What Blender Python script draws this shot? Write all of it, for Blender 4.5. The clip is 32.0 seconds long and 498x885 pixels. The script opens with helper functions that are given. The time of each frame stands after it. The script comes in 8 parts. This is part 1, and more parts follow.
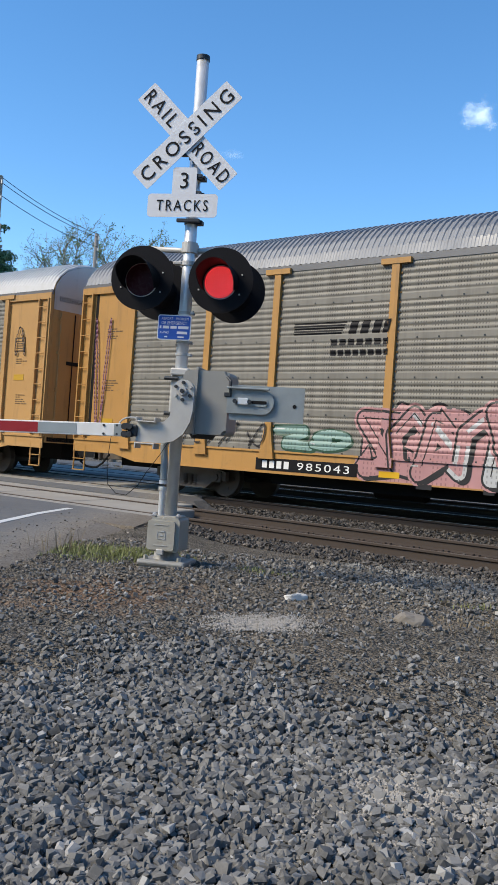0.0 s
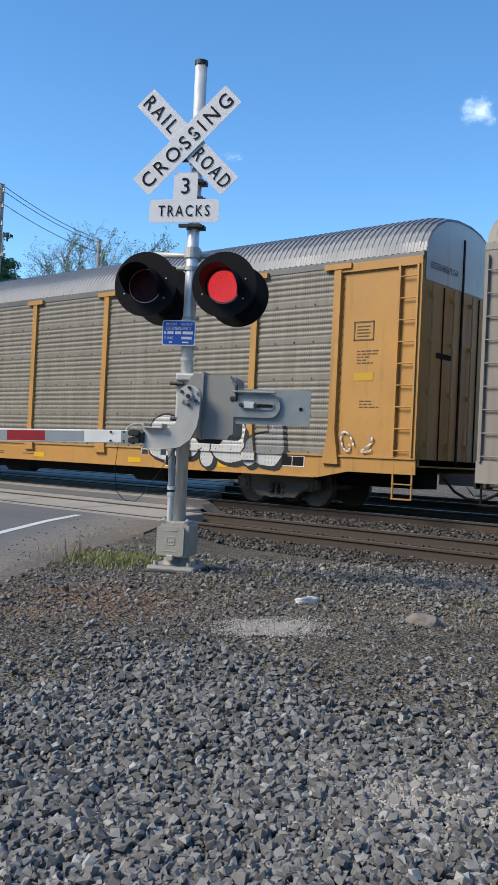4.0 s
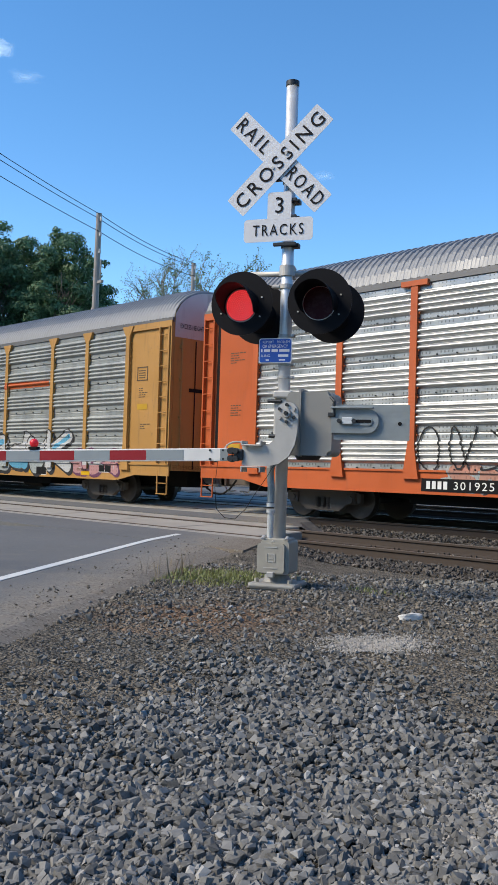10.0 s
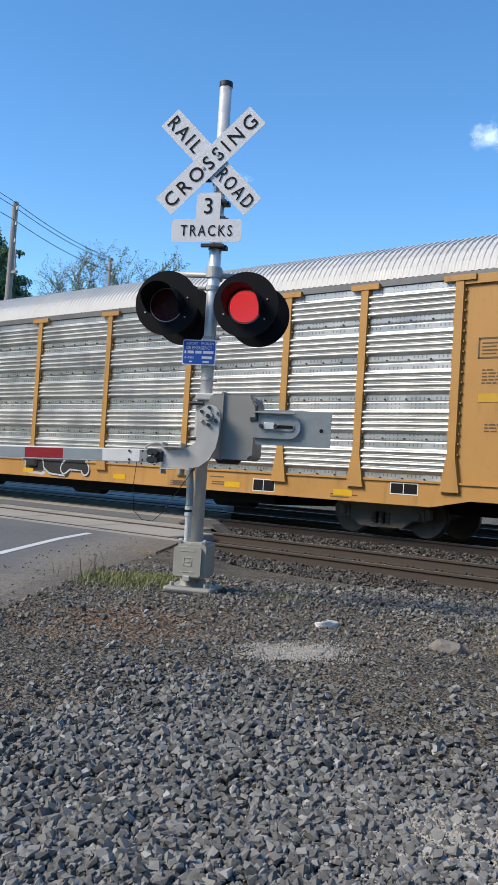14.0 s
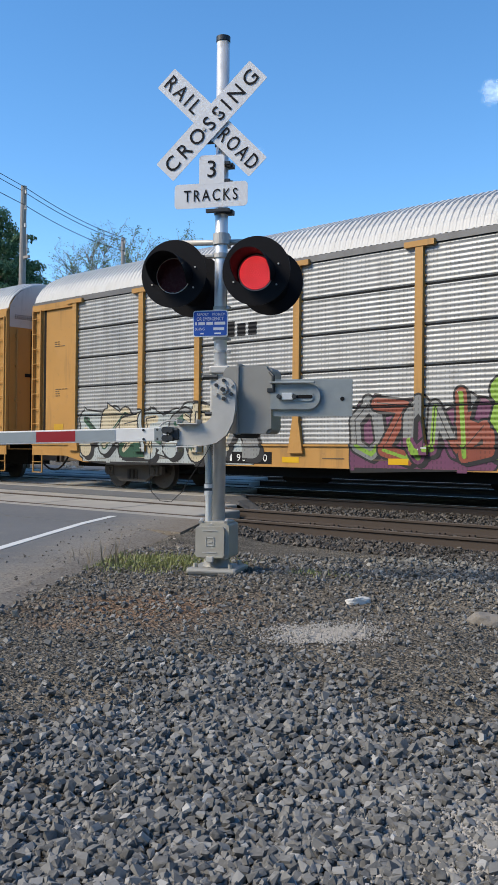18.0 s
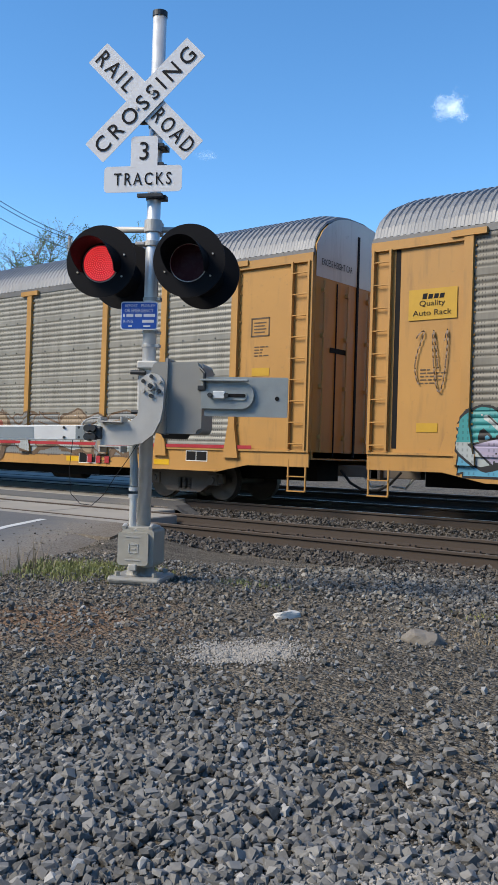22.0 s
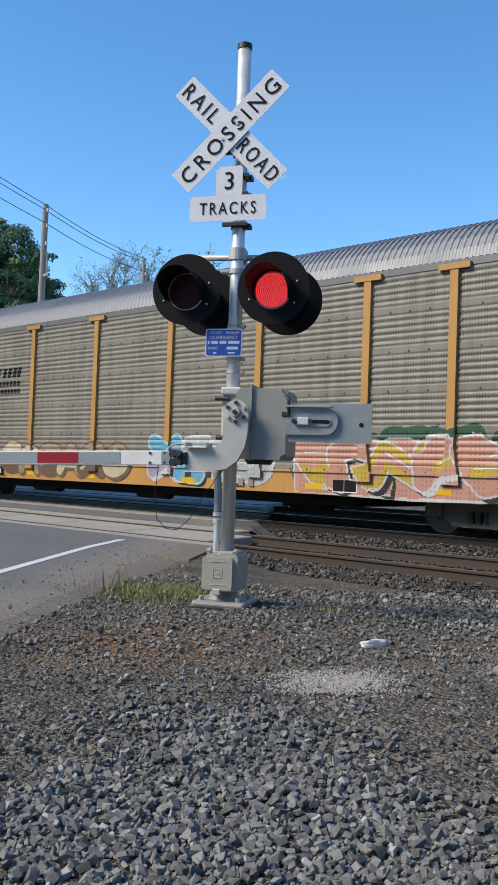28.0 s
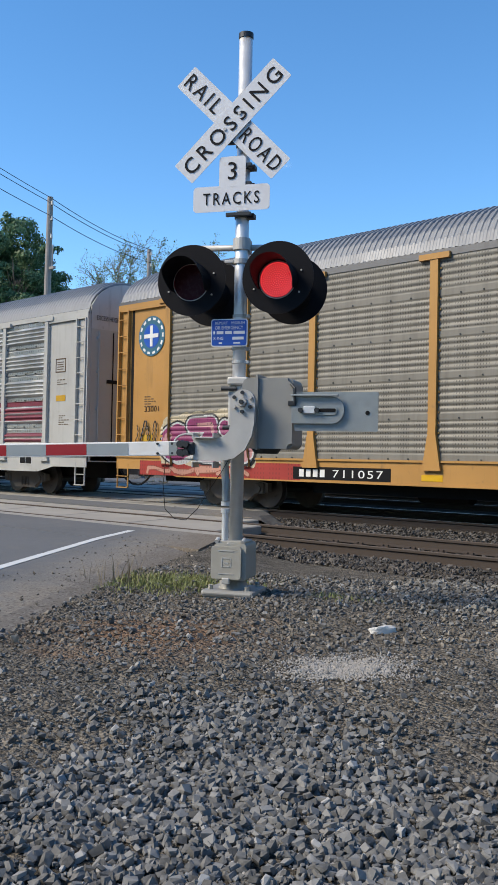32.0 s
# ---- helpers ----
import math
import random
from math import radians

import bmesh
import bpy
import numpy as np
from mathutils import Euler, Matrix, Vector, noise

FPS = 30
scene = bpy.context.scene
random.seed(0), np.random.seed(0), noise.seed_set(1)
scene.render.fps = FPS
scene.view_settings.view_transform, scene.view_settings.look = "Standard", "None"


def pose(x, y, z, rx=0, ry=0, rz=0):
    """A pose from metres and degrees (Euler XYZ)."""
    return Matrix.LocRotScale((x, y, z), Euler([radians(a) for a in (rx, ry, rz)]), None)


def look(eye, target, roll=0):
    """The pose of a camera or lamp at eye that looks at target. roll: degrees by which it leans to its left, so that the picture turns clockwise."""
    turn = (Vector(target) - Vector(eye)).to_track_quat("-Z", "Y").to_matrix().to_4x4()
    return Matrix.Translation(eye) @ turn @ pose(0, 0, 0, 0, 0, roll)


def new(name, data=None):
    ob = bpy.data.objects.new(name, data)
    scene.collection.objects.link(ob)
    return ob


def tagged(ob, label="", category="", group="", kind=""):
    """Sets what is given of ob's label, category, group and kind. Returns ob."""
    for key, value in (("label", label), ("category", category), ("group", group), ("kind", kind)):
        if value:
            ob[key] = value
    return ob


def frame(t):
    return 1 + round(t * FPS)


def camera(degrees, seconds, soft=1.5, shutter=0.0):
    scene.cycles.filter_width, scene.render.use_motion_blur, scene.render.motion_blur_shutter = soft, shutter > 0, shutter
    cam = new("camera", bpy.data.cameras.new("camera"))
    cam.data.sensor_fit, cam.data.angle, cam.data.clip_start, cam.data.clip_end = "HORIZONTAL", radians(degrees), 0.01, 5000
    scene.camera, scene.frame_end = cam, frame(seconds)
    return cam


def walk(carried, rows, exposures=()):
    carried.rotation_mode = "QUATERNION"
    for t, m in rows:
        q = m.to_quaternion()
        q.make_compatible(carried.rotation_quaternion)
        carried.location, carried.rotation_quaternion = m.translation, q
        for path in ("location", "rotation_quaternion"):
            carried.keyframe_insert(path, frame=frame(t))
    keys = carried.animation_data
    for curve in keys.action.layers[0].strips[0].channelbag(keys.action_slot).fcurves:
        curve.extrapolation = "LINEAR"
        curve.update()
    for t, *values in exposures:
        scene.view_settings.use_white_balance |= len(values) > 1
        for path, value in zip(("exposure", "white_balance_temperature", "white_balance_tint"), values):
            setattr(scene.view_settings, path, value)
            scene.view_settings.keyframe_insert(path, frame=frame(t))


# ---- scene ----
import itertools

cam = camera(30.43, 32.0, soft=1.0)
PATH = [
    (0, (6.089, -6.188, 1.078), (0.955, -0.054, 1.194), 4.03),
    (0.5, (6.118, -6.185, 1.133), (1.017, -0.022, 1.203), 4.18),
    (1, (6.119, -6.189, 1.145), (1.024, -0.022, 1.198), 4.27),
    (1.5, (6.141, -6.183, 1.177), (1.050, -0.012, 1.201), 4.00),
    (2, (6.151, -6.176, 1.192), (1.053, -0.011, 1.208), 3.85),
    (2.5, (6.125, -6.171, 1.175), (1.066, 0.026, 1.221), 3.82),
    (4.5, (6.082, -6.193, 1.082), (0.814, -0.175, 1.255), 2.02),
    (5, (6.078, -6.198, 1.077), (0.663, -0.312, 1.263), 1.73),
    (5.5, (6.085, -6.204, 1.081), (0.556, -0.426, 1.280), 1.61),
    (6, (6.078, -6.208, 1.080), (0.498, -0.480, 1.297), 1.67),
    (6.5, (6.073, -6.198, 1.078), (0.463, -0.499, 1.302), 1.57),
    (7, (6.075, -6.192, 1.079), (0.442, -0.516, 1.308), 1.53),
    (7.5, (6.075, -6.195, 1.075), (0.409, -0.552, 1.308), 1.58),
    (8, (6.072, -6.206, 1.078), (0.371, -0.600, 1.323), 1.59),
    (8.5, (6.068, -6.203, 1.073), (0.340, -0.624, 1.332), 1.68),
    (9, (6.075, -6.202, 1.081), (0.326, -0.645, 1.334), 1.68),
    (9.5, (6.066, -6.199, 1.076), (0.297, -0.662, 1.329), 1.73),
    (10, (6.073, -6.209, 1.076), (0.283, -0.695, 1.335), 1.75),
    (10.5, (6.080, -6.221, 1.079), (0.275, -0.722, 1.335), 1.77),
    (11, (6.095, -6.231, 1.080), (0.274, -0.749, 1.353), 1.98),
    (11.5, (6.022, -6.247, 1.082), (0.184, -0.785, 1.363), 2.06),
    (12, (5.925, -6.269, 1.089), (0.104, -0.790, 1.393), 2.12),
    (12.5, (5.947, -6.259, 1.093), (0.177, -0.727, 1.424), 2.18),
    (13, (5.944, -6.253, 1.094), (0.220, -0.676, 1.453), 2.68),
    (13.5, (5.954, -6.227, 1.092), (0.641, -0.258, 1.475), 3.20),
    (15.5, (5.946, -6.236, 1.138), (0.782, -0.129, 1.343), 3.86),
    (16, (5.894, -6.258, 1.103), (0.642, -0.227, 1.299), 3.18),
    (16.5, (5.873, -6.262, 1.095), (0.538, -0.303, 1.239), 2.82),
    (17, (5.868, -6.256, 1.095), (0.517, -0.310, 1.192), 2.72),
    (17.5, (5.852, -6.151, 1.083), (0.504, -0.202, 1.152), 0.80),
    (18, (5.762, -5.926, 1.103), (0.379, -0.008, 1.167), 0.56),
    (18.5, (5.617, -5.757, 1.119), (0.187, 0.118, 1.179), 0.61),
    (19, (5.473, -5.620, 1.145), (0.011, 0.224, 1.220), 0.64),
    (19.5, (5.465, -5.564, 1.150), (0.007, 0.284, 1.283), 1.33),
    (20, (5.456, -5.560, 1.143), (0.002, 0.290, 1.307), 1.83),
    (20.5, (5.472, -5.555, 1.128), (0.166, 0.431, 1.266), 2.30),
    (21, (5.534, -5.470, 1.082), (0.304, 0.582, 1.229), 3.43),
    (21.5, (5.561, -5.436, 1.072), (0.405, 0.679, 1.204), 4.67),
    (22, (5.554, -5.466, 1.078), (0.520, 0.750, 1.199), 1.76),
    (22.5, (5.548, -5.505, 1.130), (0.522, 0.719, 1.186), 0.27),
    (23, (5.517, -5.537, 1.121), (0.456, 0.658, 1.187), 0.22),
    (23.5, (5.540, -5.529, 1.153), (0.258, 0.479, 1.193), 0.05),
    (24, (5.499, -5.570, 1.140), (0.128, 0.358, 1.206), 0.21),
    (24.5, (5.505, -5.569, 1.135), (0.061, 0.293, 1.220), 0.40),
    (25, (5.495, -5.562, 1.134), (-0.004, 0.247, 1.232), 0.47),
    (25.5, (5.492, -5.551, 1.130), (-0.032, 0.234, 1.267), 0.67),
    (27.5, (5.495, -5.567, 1.132), (-0.057, 0.188, 1.370), 1.53),
    (28, (5.486, -5.573, 1.133), (-0.004, 0.240, 1.396), 2.01),
    (28.5, (5.494, -5.580, 1.136), (0.028, 0.256, 1.401), 2.60),
    (29, (5.502, -5.598, 1.139), (0.113, 0.308, 1.401), 3.08),
    (29.5, (5.502, -5.583, 1.134), (0.149, 0.357, 1.402), 3.26),
    (30, (5.492, -5.582, 1.130), (0.150, 0.366, 1.394), 3.05),
    (30.5, (5.493, -5.573, 1.130), (0.148, 0.374, 1.366), 2.60),
    (31, (5.498, -5.571, 1.128), (0.100, 0.330, 1.333), 1.69),
    (31.5, (5.507, -5.584, 1.133), (0.045, 0.258, 1.309), 1.25),
    (32, (5.516, -5.588, 1.130), (-0.026, 0.178, 1.302), 1.19),
]
walk(cam, [(t, look(e, g, r)) for t, e, g, r in PATH], exposures=[(0.0, 0.72, 6860, 7), (32.0, 0.72, 6860, 7)])

# ---- light ----
SUN_DIR = Vector((-0.40, -0.64, 0.66)).normalized()      # towards the sun
sun_data = bpy.data.lights.new("sun", "SUN")
sun_data.energy, sun_data.angle, sun_data.color = 2.85, radians(25), (1.0, 0.88, 0.73)
sun = new("sun", sun_data)
sun.rotation_mode = "QUATERNION"
sun.rotation_quaternion = SUN_DIR.to_track_quat("Z", "Y")
world = bpy.data.worlds.new("sky")
scene.world = world
world.use_nodes = True
wn = world.node_tree
sky = wn.nodes.new("ShaderNodeTexSky")
sky.sky_type, sky.sun_disc = "NISHITA", False
sky.sun_elevation = math.asin(SUN_DIR.z)
sky.sun_rotation = math.atan2(SUN_DIR.x, SUN_DIR.y)
sky.air_density, sky.dust_density, sky.ozone_density, sky.altitude = 0.75, 0.0, 1.5, 0
tint = wn.nodes.new("ShaderNodeHueSaturation")
tint.inputs["Saturation"].default_value, tint.inputs["Value"].default_value = 1.26, 1.1
wn.links.new(sky.outputs[0], tint.inputs["Color"])
wn.links.new(tint.outputs[0], wn.nodes["Background"].inputs[0])
wn.nodes["Background"].inputs[1].default_value = 0.15


# ---- materials ----
class Nodes:
    """A small builder for node materials."""

    def __init__(self, name):
        self.mat = bpy.data.materials.new(name)
        self.mat.use_nodes = True
        self.tree = self.mat.node_tree
        self.bsdf = self.tree.nodes["Principled BSDF"]

    def add(self, kind, **values):
        node = self.tree.nodes.new("ShaderNode" + kind)
        for key, value in values.items():
            if key in node.inputs:
                self.put(value, node.inputs[key])
        return node

    def put(self, value, socket):
        if isinstance(value, bpy.types.NodeSocket):
            self.tree.links.new(value, socket)
        elif isinstance(value, bpy.types.Node):
            self.tree.links.new(value.outputs[0], socket)
        else:
            socket.default_value = value

    def coords(self, own=True):
        """Object space in metres, shifted from object to object; or world space."""
        if not own:
            return self.add("NewGeometry").outputs["Position"]
        co, info = self.add("TexCoord"), self.add("ObjectInfo")
        step = self.add("VectorMath")
        step.operation = "SCALE"
        one = self.add("CombineXYZ", X=37.0, Y=19.0, Z=53.0)
        self.put(one, step.inputs[0])
        self.put(info.outputs["Random"], step.inputs["Scale"])
        add = self.add("VectorMath")
        self.put(co.outputs["Object"], add.inputs[0])
        self.put(step.outputs[0], add.inputs[1])
        return add.outputs[0]

    def noise(self, vec, scale, detail=4.0, rough=0.55):
        n = self.add("TexNoise", Scale=scale, Detail=detail, Roughness=rough)
        self.put(vec, n.inputs["Vector"])
        return n.outputs["Fac"]

    def ramp(self, fac, *stops):
        n = self.add("ValToRGB")
        self.put(fac, n.inputs[0])
        while len(n.color_ramp.elements) < len(stops):
            n.color_ramp.elements.new(0.5)
        for el, (pos, col) in zip(n.color_ramp.elements, stops):
            el.position, el.color = pos, (*col, 1) if len(col) == 3 else col
        return n.outputs[0]

    def math(self, op, a, b=0.0):
        n = self.add("Math")
        n.operation = op
        self.put(a, n.inputs[0])
        self.put(b, n.inputs[1])
        return n.outputs[0]

    def mix(self, fac, a, b, mode="MIX"):
        n = self.add("Mix")
        n.data_type, n.blend_type = "RGBA", mode
        for value, socket in ((fac, n.inputs[0]), (a, n.inputs[6]), (b, n.inputs[7])):
            if isinstance(value, tuple) and len(value) == 3:
                value = (*value, 1)
            self.put(value, socket)
        return n.outputs[2]

    def bump(self, height, strength, distance=0.02):
        n = self.add("Bump", Strength=strength, Distance=distance)
        self.put(height, n.inputs["Height"])
        self.put(n.outputs[0], self.bsdf.inputs["Normal"])

    def finish(self, colour, rough, metal=0.0, sheen=None):
        if sheen is not None:
            self.bsdf.inputs["Specular IOR Level"].default_value = sheen
        if isinstance(colour, tuple) and len(colour) == 3:
            colour = (*colour, 1)
        self.put(colour, self.bsdf.inputs["Base Color"])
        self.put(rough, self.bsdf.inputs["Roughness"])
        self.put(metal, self.bsdf.inputs["Metallic"])
        return self.mat


def shade(c, k):
    return tuple(min(1.0, v * k) for v in c)


def paint(name, c, rough=0.5, metal=0.0, grime=0.35, dirt=(0.06, 0.05, 0.04), streaks=True, own=True):
    """Weathered paint: broad fading, vertical streaks of grime, fine grain."""
    m = Nodes(name)
    co = m.coords(own)
    broad = m.noise(co, 0.9, 5)
    col = m.mix(broad, (*shade(c, 0.8), 1), (*shade(c, 1.18), 1))
    if streaks:
        st = m.add("Mapping")
        m.put(co, st.inputs[0])
        st.inputs["Scale"].default_value = (4.5, 4.5, 0.55)
        runs = m.noise(st.outputs[0], 1.0, 5, 0.6)
        col = m.mix(m.math("MULTIPLY", m.ramp(runs, (0.55, (0, 0, 0)), (0.82, (1, 1, 1))), grime), col, dirt)
        spots = m.ramp(m.noise(co, 7, 6, 0.7), (0.6, (0, 0, 0)), (0.72, (1, 1, 1)))
        col = m.mix(m.math("MULTIPLY", spots, grime * 0.6), col, shade(dirt, 1.6))
    fine = m.noise(co, 60, 3)
    m.bump(fine, 0.12, 0.004)
    return m.finish(col, m.ramp(broad, (0.3, (rough - 0.08,) * 3), (0.7, (rough + 0.12,) * 3)), metal)


def perforated(name, c, rough, metal, hole, pitch=(0.045, 0.05), size=0.33, bands=None, grime=0.4, dirt=(0.07, 0.06, 0.05), flats=False, clean=False):
    """Sheet steel with rows of punched holes (dark), faded and stained."""
    m = Nodes(name)
    co = m.coords()
    raw = m.add("TexCoord").outputs["Object"]
    sep = m.add("SeparateXYZ")
    m.put(raw, sep.inputs[0])
    broad = m.noise(co, 1.1, 5)
    col = m.mix(broad, (*shade(c, 0.72), 1), (*shade(c, 1.2), 1))
    st = m.add("Mapping")
    m.put(co, st.inputs[0])
    st.inputs["Scale"].default_value = (5, 5, 0.5)
    runs = m.noise(st.outputs[0], 1.0, 6, 0.65)
    col = m.mix(m.math("MULTIPLY", m.ramp(runs, (0.45, (0, 0, 0)), (0.8, (1, 1, 1))), grime), col, dirt)
    gx = m.math("PINGPONG", m.math("DIVIDE", sep.outputs[0], pitch[0]), 1.0)
    gz = m.math("PINGPONG", m.math("DIVIDE", sep.outputs[2], pitch[1]), 1.0)
    dot = m.math("MULTIPLY", m.math("LESS_THAN", gx, size), m.math("LESS_THAN", gz, 0.5))
    if bands:
        fz = m.math("FRACT", m.math("DIVIDE", sep.outputs[0], bands))
        dot = m.math("MULTIPLY", dot, m.math("LESS_THAN", fz, 0.72))
    if flats == -1:                          # holes in the ribs alone
        tier = m.math("FRACT", m.math("DIVIDE", m.math("SUBTRACT", sep.outputs[2], 1.10), 0.768))
        dot = m.math("MULTIPLY", dot, m.math("GREATER_THAN", tier, 0.22))
    elif flats:                                # holes in the plain strips above and below the ribs of each tier
        tier = m.math("FRACT", m.math("DIVIDE", m.math("SUBTRACT", sep.outputs[2], 1.10), 0.768))
        strip = m.math("LESS_THAN", m.math("ABSOLUTE", m.math("SUBTRACT", m.math("ABSOLUTE", m.math("SUBTRACT", tier, 0.5)), 0.39)), 0.07)
        dot = m.math("MULTIPLY", dot, strip)
    col = m.mix(m.math("MULTIPLY", dot, hole), col, (0.012, 0.012, 0.012))
    m.bump(m.noise(co, 25, 3), 0.03 if clean else 0.15, 0.006)
    return m.finish(col, m.ramp(broad, (0.3, (rough - (0.02 if clean else 0.08),) * 3), (0.7, (rough + (0.03 if clean else 0.12),) * 3)), metal)


def plain(name, c, rough=0.5, metal=0.0, var=0.12, scale=6.0, bump=0.1, glow=0.0, own=True):
    m = Nodes(name)
    co = m.coords(own)
    n = m.noise(co, scale, 5)
    col = m.mix(n, (*shade(c, 1 - var), 1), (*shade(c, 1 + var), 1))
    if bump:
        m.bump(m.noise(co, scale * 12, 3), bump, 0.004)
    if max(c) < 0.06:                        # sooty and matt
        m.bsdf.inputs["Specular IOR Level"].default_value = 0.12
    if glow:
        m.put((*c, 1), m.bsdf.inputs["Emission Color"])
        m.put(glow, m.bsdf.inputs["Emission Strength"])
    return m.finish(col, m.ramp(n, (0.3, (max(0.05, rough - 0.06),) * 3), (0.7, (min(1, rough + 0.08),) * 3)), metal)


YELLOW = paint("car_yellow", (0.44, 0.23, 0.06), 0.55, grime=0.5)
BRIGHT_YELLOW = paint("car_bright_yellow", (0.62, 0.33, 0.015), 0.45, grime=0.2)
TAN_YELLOW = paint("car_tan_yellow", (0.46, 0.26, 0.09), 0.6, grime=0.45)
ORANGE = paint("car_orange", (0.5, 0.1, 0.02), 0.5, grime=0.3)
TTX_YELLOW = paint("car_ochre", (0.52, 0.285, 0.078), 0.5, grime=0.28)
LIGHT_GREY = paint("car_light_grey", (0.42, 0.42, 0.4), 0.5, grime=0.25)
BROWN_GREY = paint("car_brown_grey", (0.235, 0.213, 0.185), 0.6, grime=0.35)
GALV = perforated("panel_galvanised", (0.52, 0.53, 0.52), 0.36, 0.75, 0.5, bands=0.55, flats=True, grime=0.25)
GALV_DARK = perforated("panel_galvanised_dark", (0.7, 0.71, 0.69), 0.2, 0.95, 0.9, pitch=(0.05, 0.04), flats=True, grime=0.06, clean=True)
GALV_DULL = perforated("panel_galvanised_dull", (0.42, 0.43, 0.4), 0.42, 0.6, 0.45, bands=0.55, flats=True, grime=0.35)
GALV_GREY = perforated("panel_galvanised_grey", (0.35, 0.37, 0.365), 0.45, 0.42, 0.45, pitch=(0.03, 0.036), bands=0.48, flats=-1, grime=0.2)
TAN_PANEL = perforated("panel_weathered", (0.215, 0.204, 0.174), 0.6, 0.1, 0.6, pitch=(0.03, 0.036), bands=0.42, grime=0.5, flats=-1)
GREY_PANEL = perforated("panel_dull_grey", (0.27, 0.268, 0.24), 0.55, 0.15, 0.6, pitch=(0.03, 0.036), bands=0.48, flats=-1)
SLAT_PANEL = perforated("panel_slatted", (0.34, 0.35, 0.355), 0.48, 0.35, 0.3, bands=0.5)
HOLES_GREY = perforated("vent_grey", (0.225, 0.2, 0.175), 0.6, 0.0, 0.85, pitch=(0.04, 0.04), size=0.5)
HOLES_YELLOW = perforated("vent_ochre", (0.42, 0.23, 0.06), 0.6, 0.0, 0.95, pitch=(0.04, 0.04), size=0.55)
ROOF = paint("roof_galvanised", (0.21, 0.22, 0.235), 0.55, 0.3, grime=0.25)
ROOF_TAN = paint("roof_weathered", (0.27, 0.25, 0.22), 0.65, 0.1, grime=0.3)
ROOF_WHITE = paint("roof_pale", (0.5, 0.5, 0.49), 0.6, 0.1, grime=0.2)
EAVE = paint("eave_grey", (0.16, 0.16, 0.16), 0.5, 0.3)
BLACK = plain("car_black", (0.012, 0.012, 0.013), 0.7)
UNDER = plain("underframe_grime", (0.012, 0.011, 0.01), 0.85)
TRUCK = plain("truck_rust", (0.14, 0.118, 0.1), 0.8, 0.2, 0.3)
WHEEL = plain("wheel_steel", (0.1, 0.085, 0.075), 0.55, 0.6, 0.3)
DOOR_GREY = paint("end_door_grey", (0.5, 0.5, 0.49), 0.5, 0.2, grime=0.4)
WHITE = plain("white_paint", (0.75, 0.75, 0.73), 0.5)
SIGN_WHITE = plain("sign_white", (0.72, 0.73, 0.75), 0.42, 0.0, 0.05, 3, 0.03)
INK = plain("black_letter", (0.012, 0.012, 0.014), 0.5, 0, 0.1, 6, 0)
SIGN_BLUE = plain("sign_blue", (0.012, 0.085, 0.42), 0.4, 0, 0.08)
RED_TAPE = plain("red_sheeting", (0.3, 0.012, 0.02), 0.4, 0, 0.1)
# white sheeting on the gate arm, with its shade put into the colour
SHADED_WHITE_TAPE = plain("white_sheeting_shaded", (0.3, 0.34, 0.36), 0.35, 0, 0.1)
ALU = plain("post_aluminium", (0.72, 0.73, 0.73), 0.4, 0.5, 0.12, 14, 0.06)
CAST = plain("cast_aluminium", (0.5, 0.49, 0.465), 0.5, 0.3, 0.12, 12, 0.12)
STEEL = plain("galvanised_steel", (0.3, 0.33, 0.335), 0.45, 0.35, 0.2, 9, 0.08)
BOX_GREY = plain("enclosure_grey", (0.28, 0.275, 0.255), 0.5, 0.1, 0.1, 5, 0.05)
CAST_PALE = plain("junction_box_grey", (0.36, 0.345, 0.3), 0.6, 0.05, 0.15, 9, 0.1)
DARK_STEEL = plain("dark_bolts", (0.05, 0.055, 0.06), 0.5, 0.7)
LAMP_BLACK = plain("lamp_black", (0.009, 0.009, 0.011), 0.55, 0.0, 0.2, 5, 0.05)
LENS_DARK = plain("lens_unlit", (0.045, 0.008, 0.012), 0.25, 0, 0.1, 30, 0.05)
LENS_BODY = plain("lens_red_glow", (0.5, 0.002, 0.012), 0.3, 0, 0.05, 30, 0, glow=0.3)
LED = plain("led_lit", (1.0, 0.09, 0.1), 0.3, 0, 0.05, 30, 0, glow=0.9)
RAIL = plain("rail_rust", (0.06, 0.045, 0.036), 0.75, 0.2, 0.25, 8, 0.2)
RAIL_TOP = plain("rail_polished", (0.3, 0.29, 0.28), 0.35, 1.0, 0.1, 8, 0.03)
RAIL_DULL = plain("rail_top_dull", (0.17, 0.138, 0.115), 0.5, 0.5, 0.2, 8, 0.05)
TIE = plain("tie_wood", (0.045, 0.036, 0.03), 0.9, 0, 0.3, 7, 0.5)
POLE_WOOD = plain("pole_wood", (0.3, 0.275, 0.25), 0.85, 0, 0.25, 3, 0.4)
WIRE = plain("wire_black", (0.015, 0.015, 0.016), 0.6)
CONCRETE = plain("crossing_concrete", (0.3, 0.285, 0.255), 0.85, 0, 0.25, 1.5, 0.35)
POST_BROWN = paint("car_grey_brown_post", (0.27, 0.25, 0.22), 0.6, grime=0.3)
RUBBER = plain("rubber_black", (0.02, 0.02, 0.02), 0.7)


# ---- mesh helpers ----
def link(name, me, material, parent=None, label=""):
    ob = new(name, me)
    if material is not None:
        if not me.materials:
            me.materials.append(material)
        elif me.materials[0] is not material:
            ob.material_slots[0].link = "OBJECT"
            ob.material_slots[0].material = material
    if parent is not None:
        ob.parent = parent
    if label:
        ob["label"] = label
    return ob


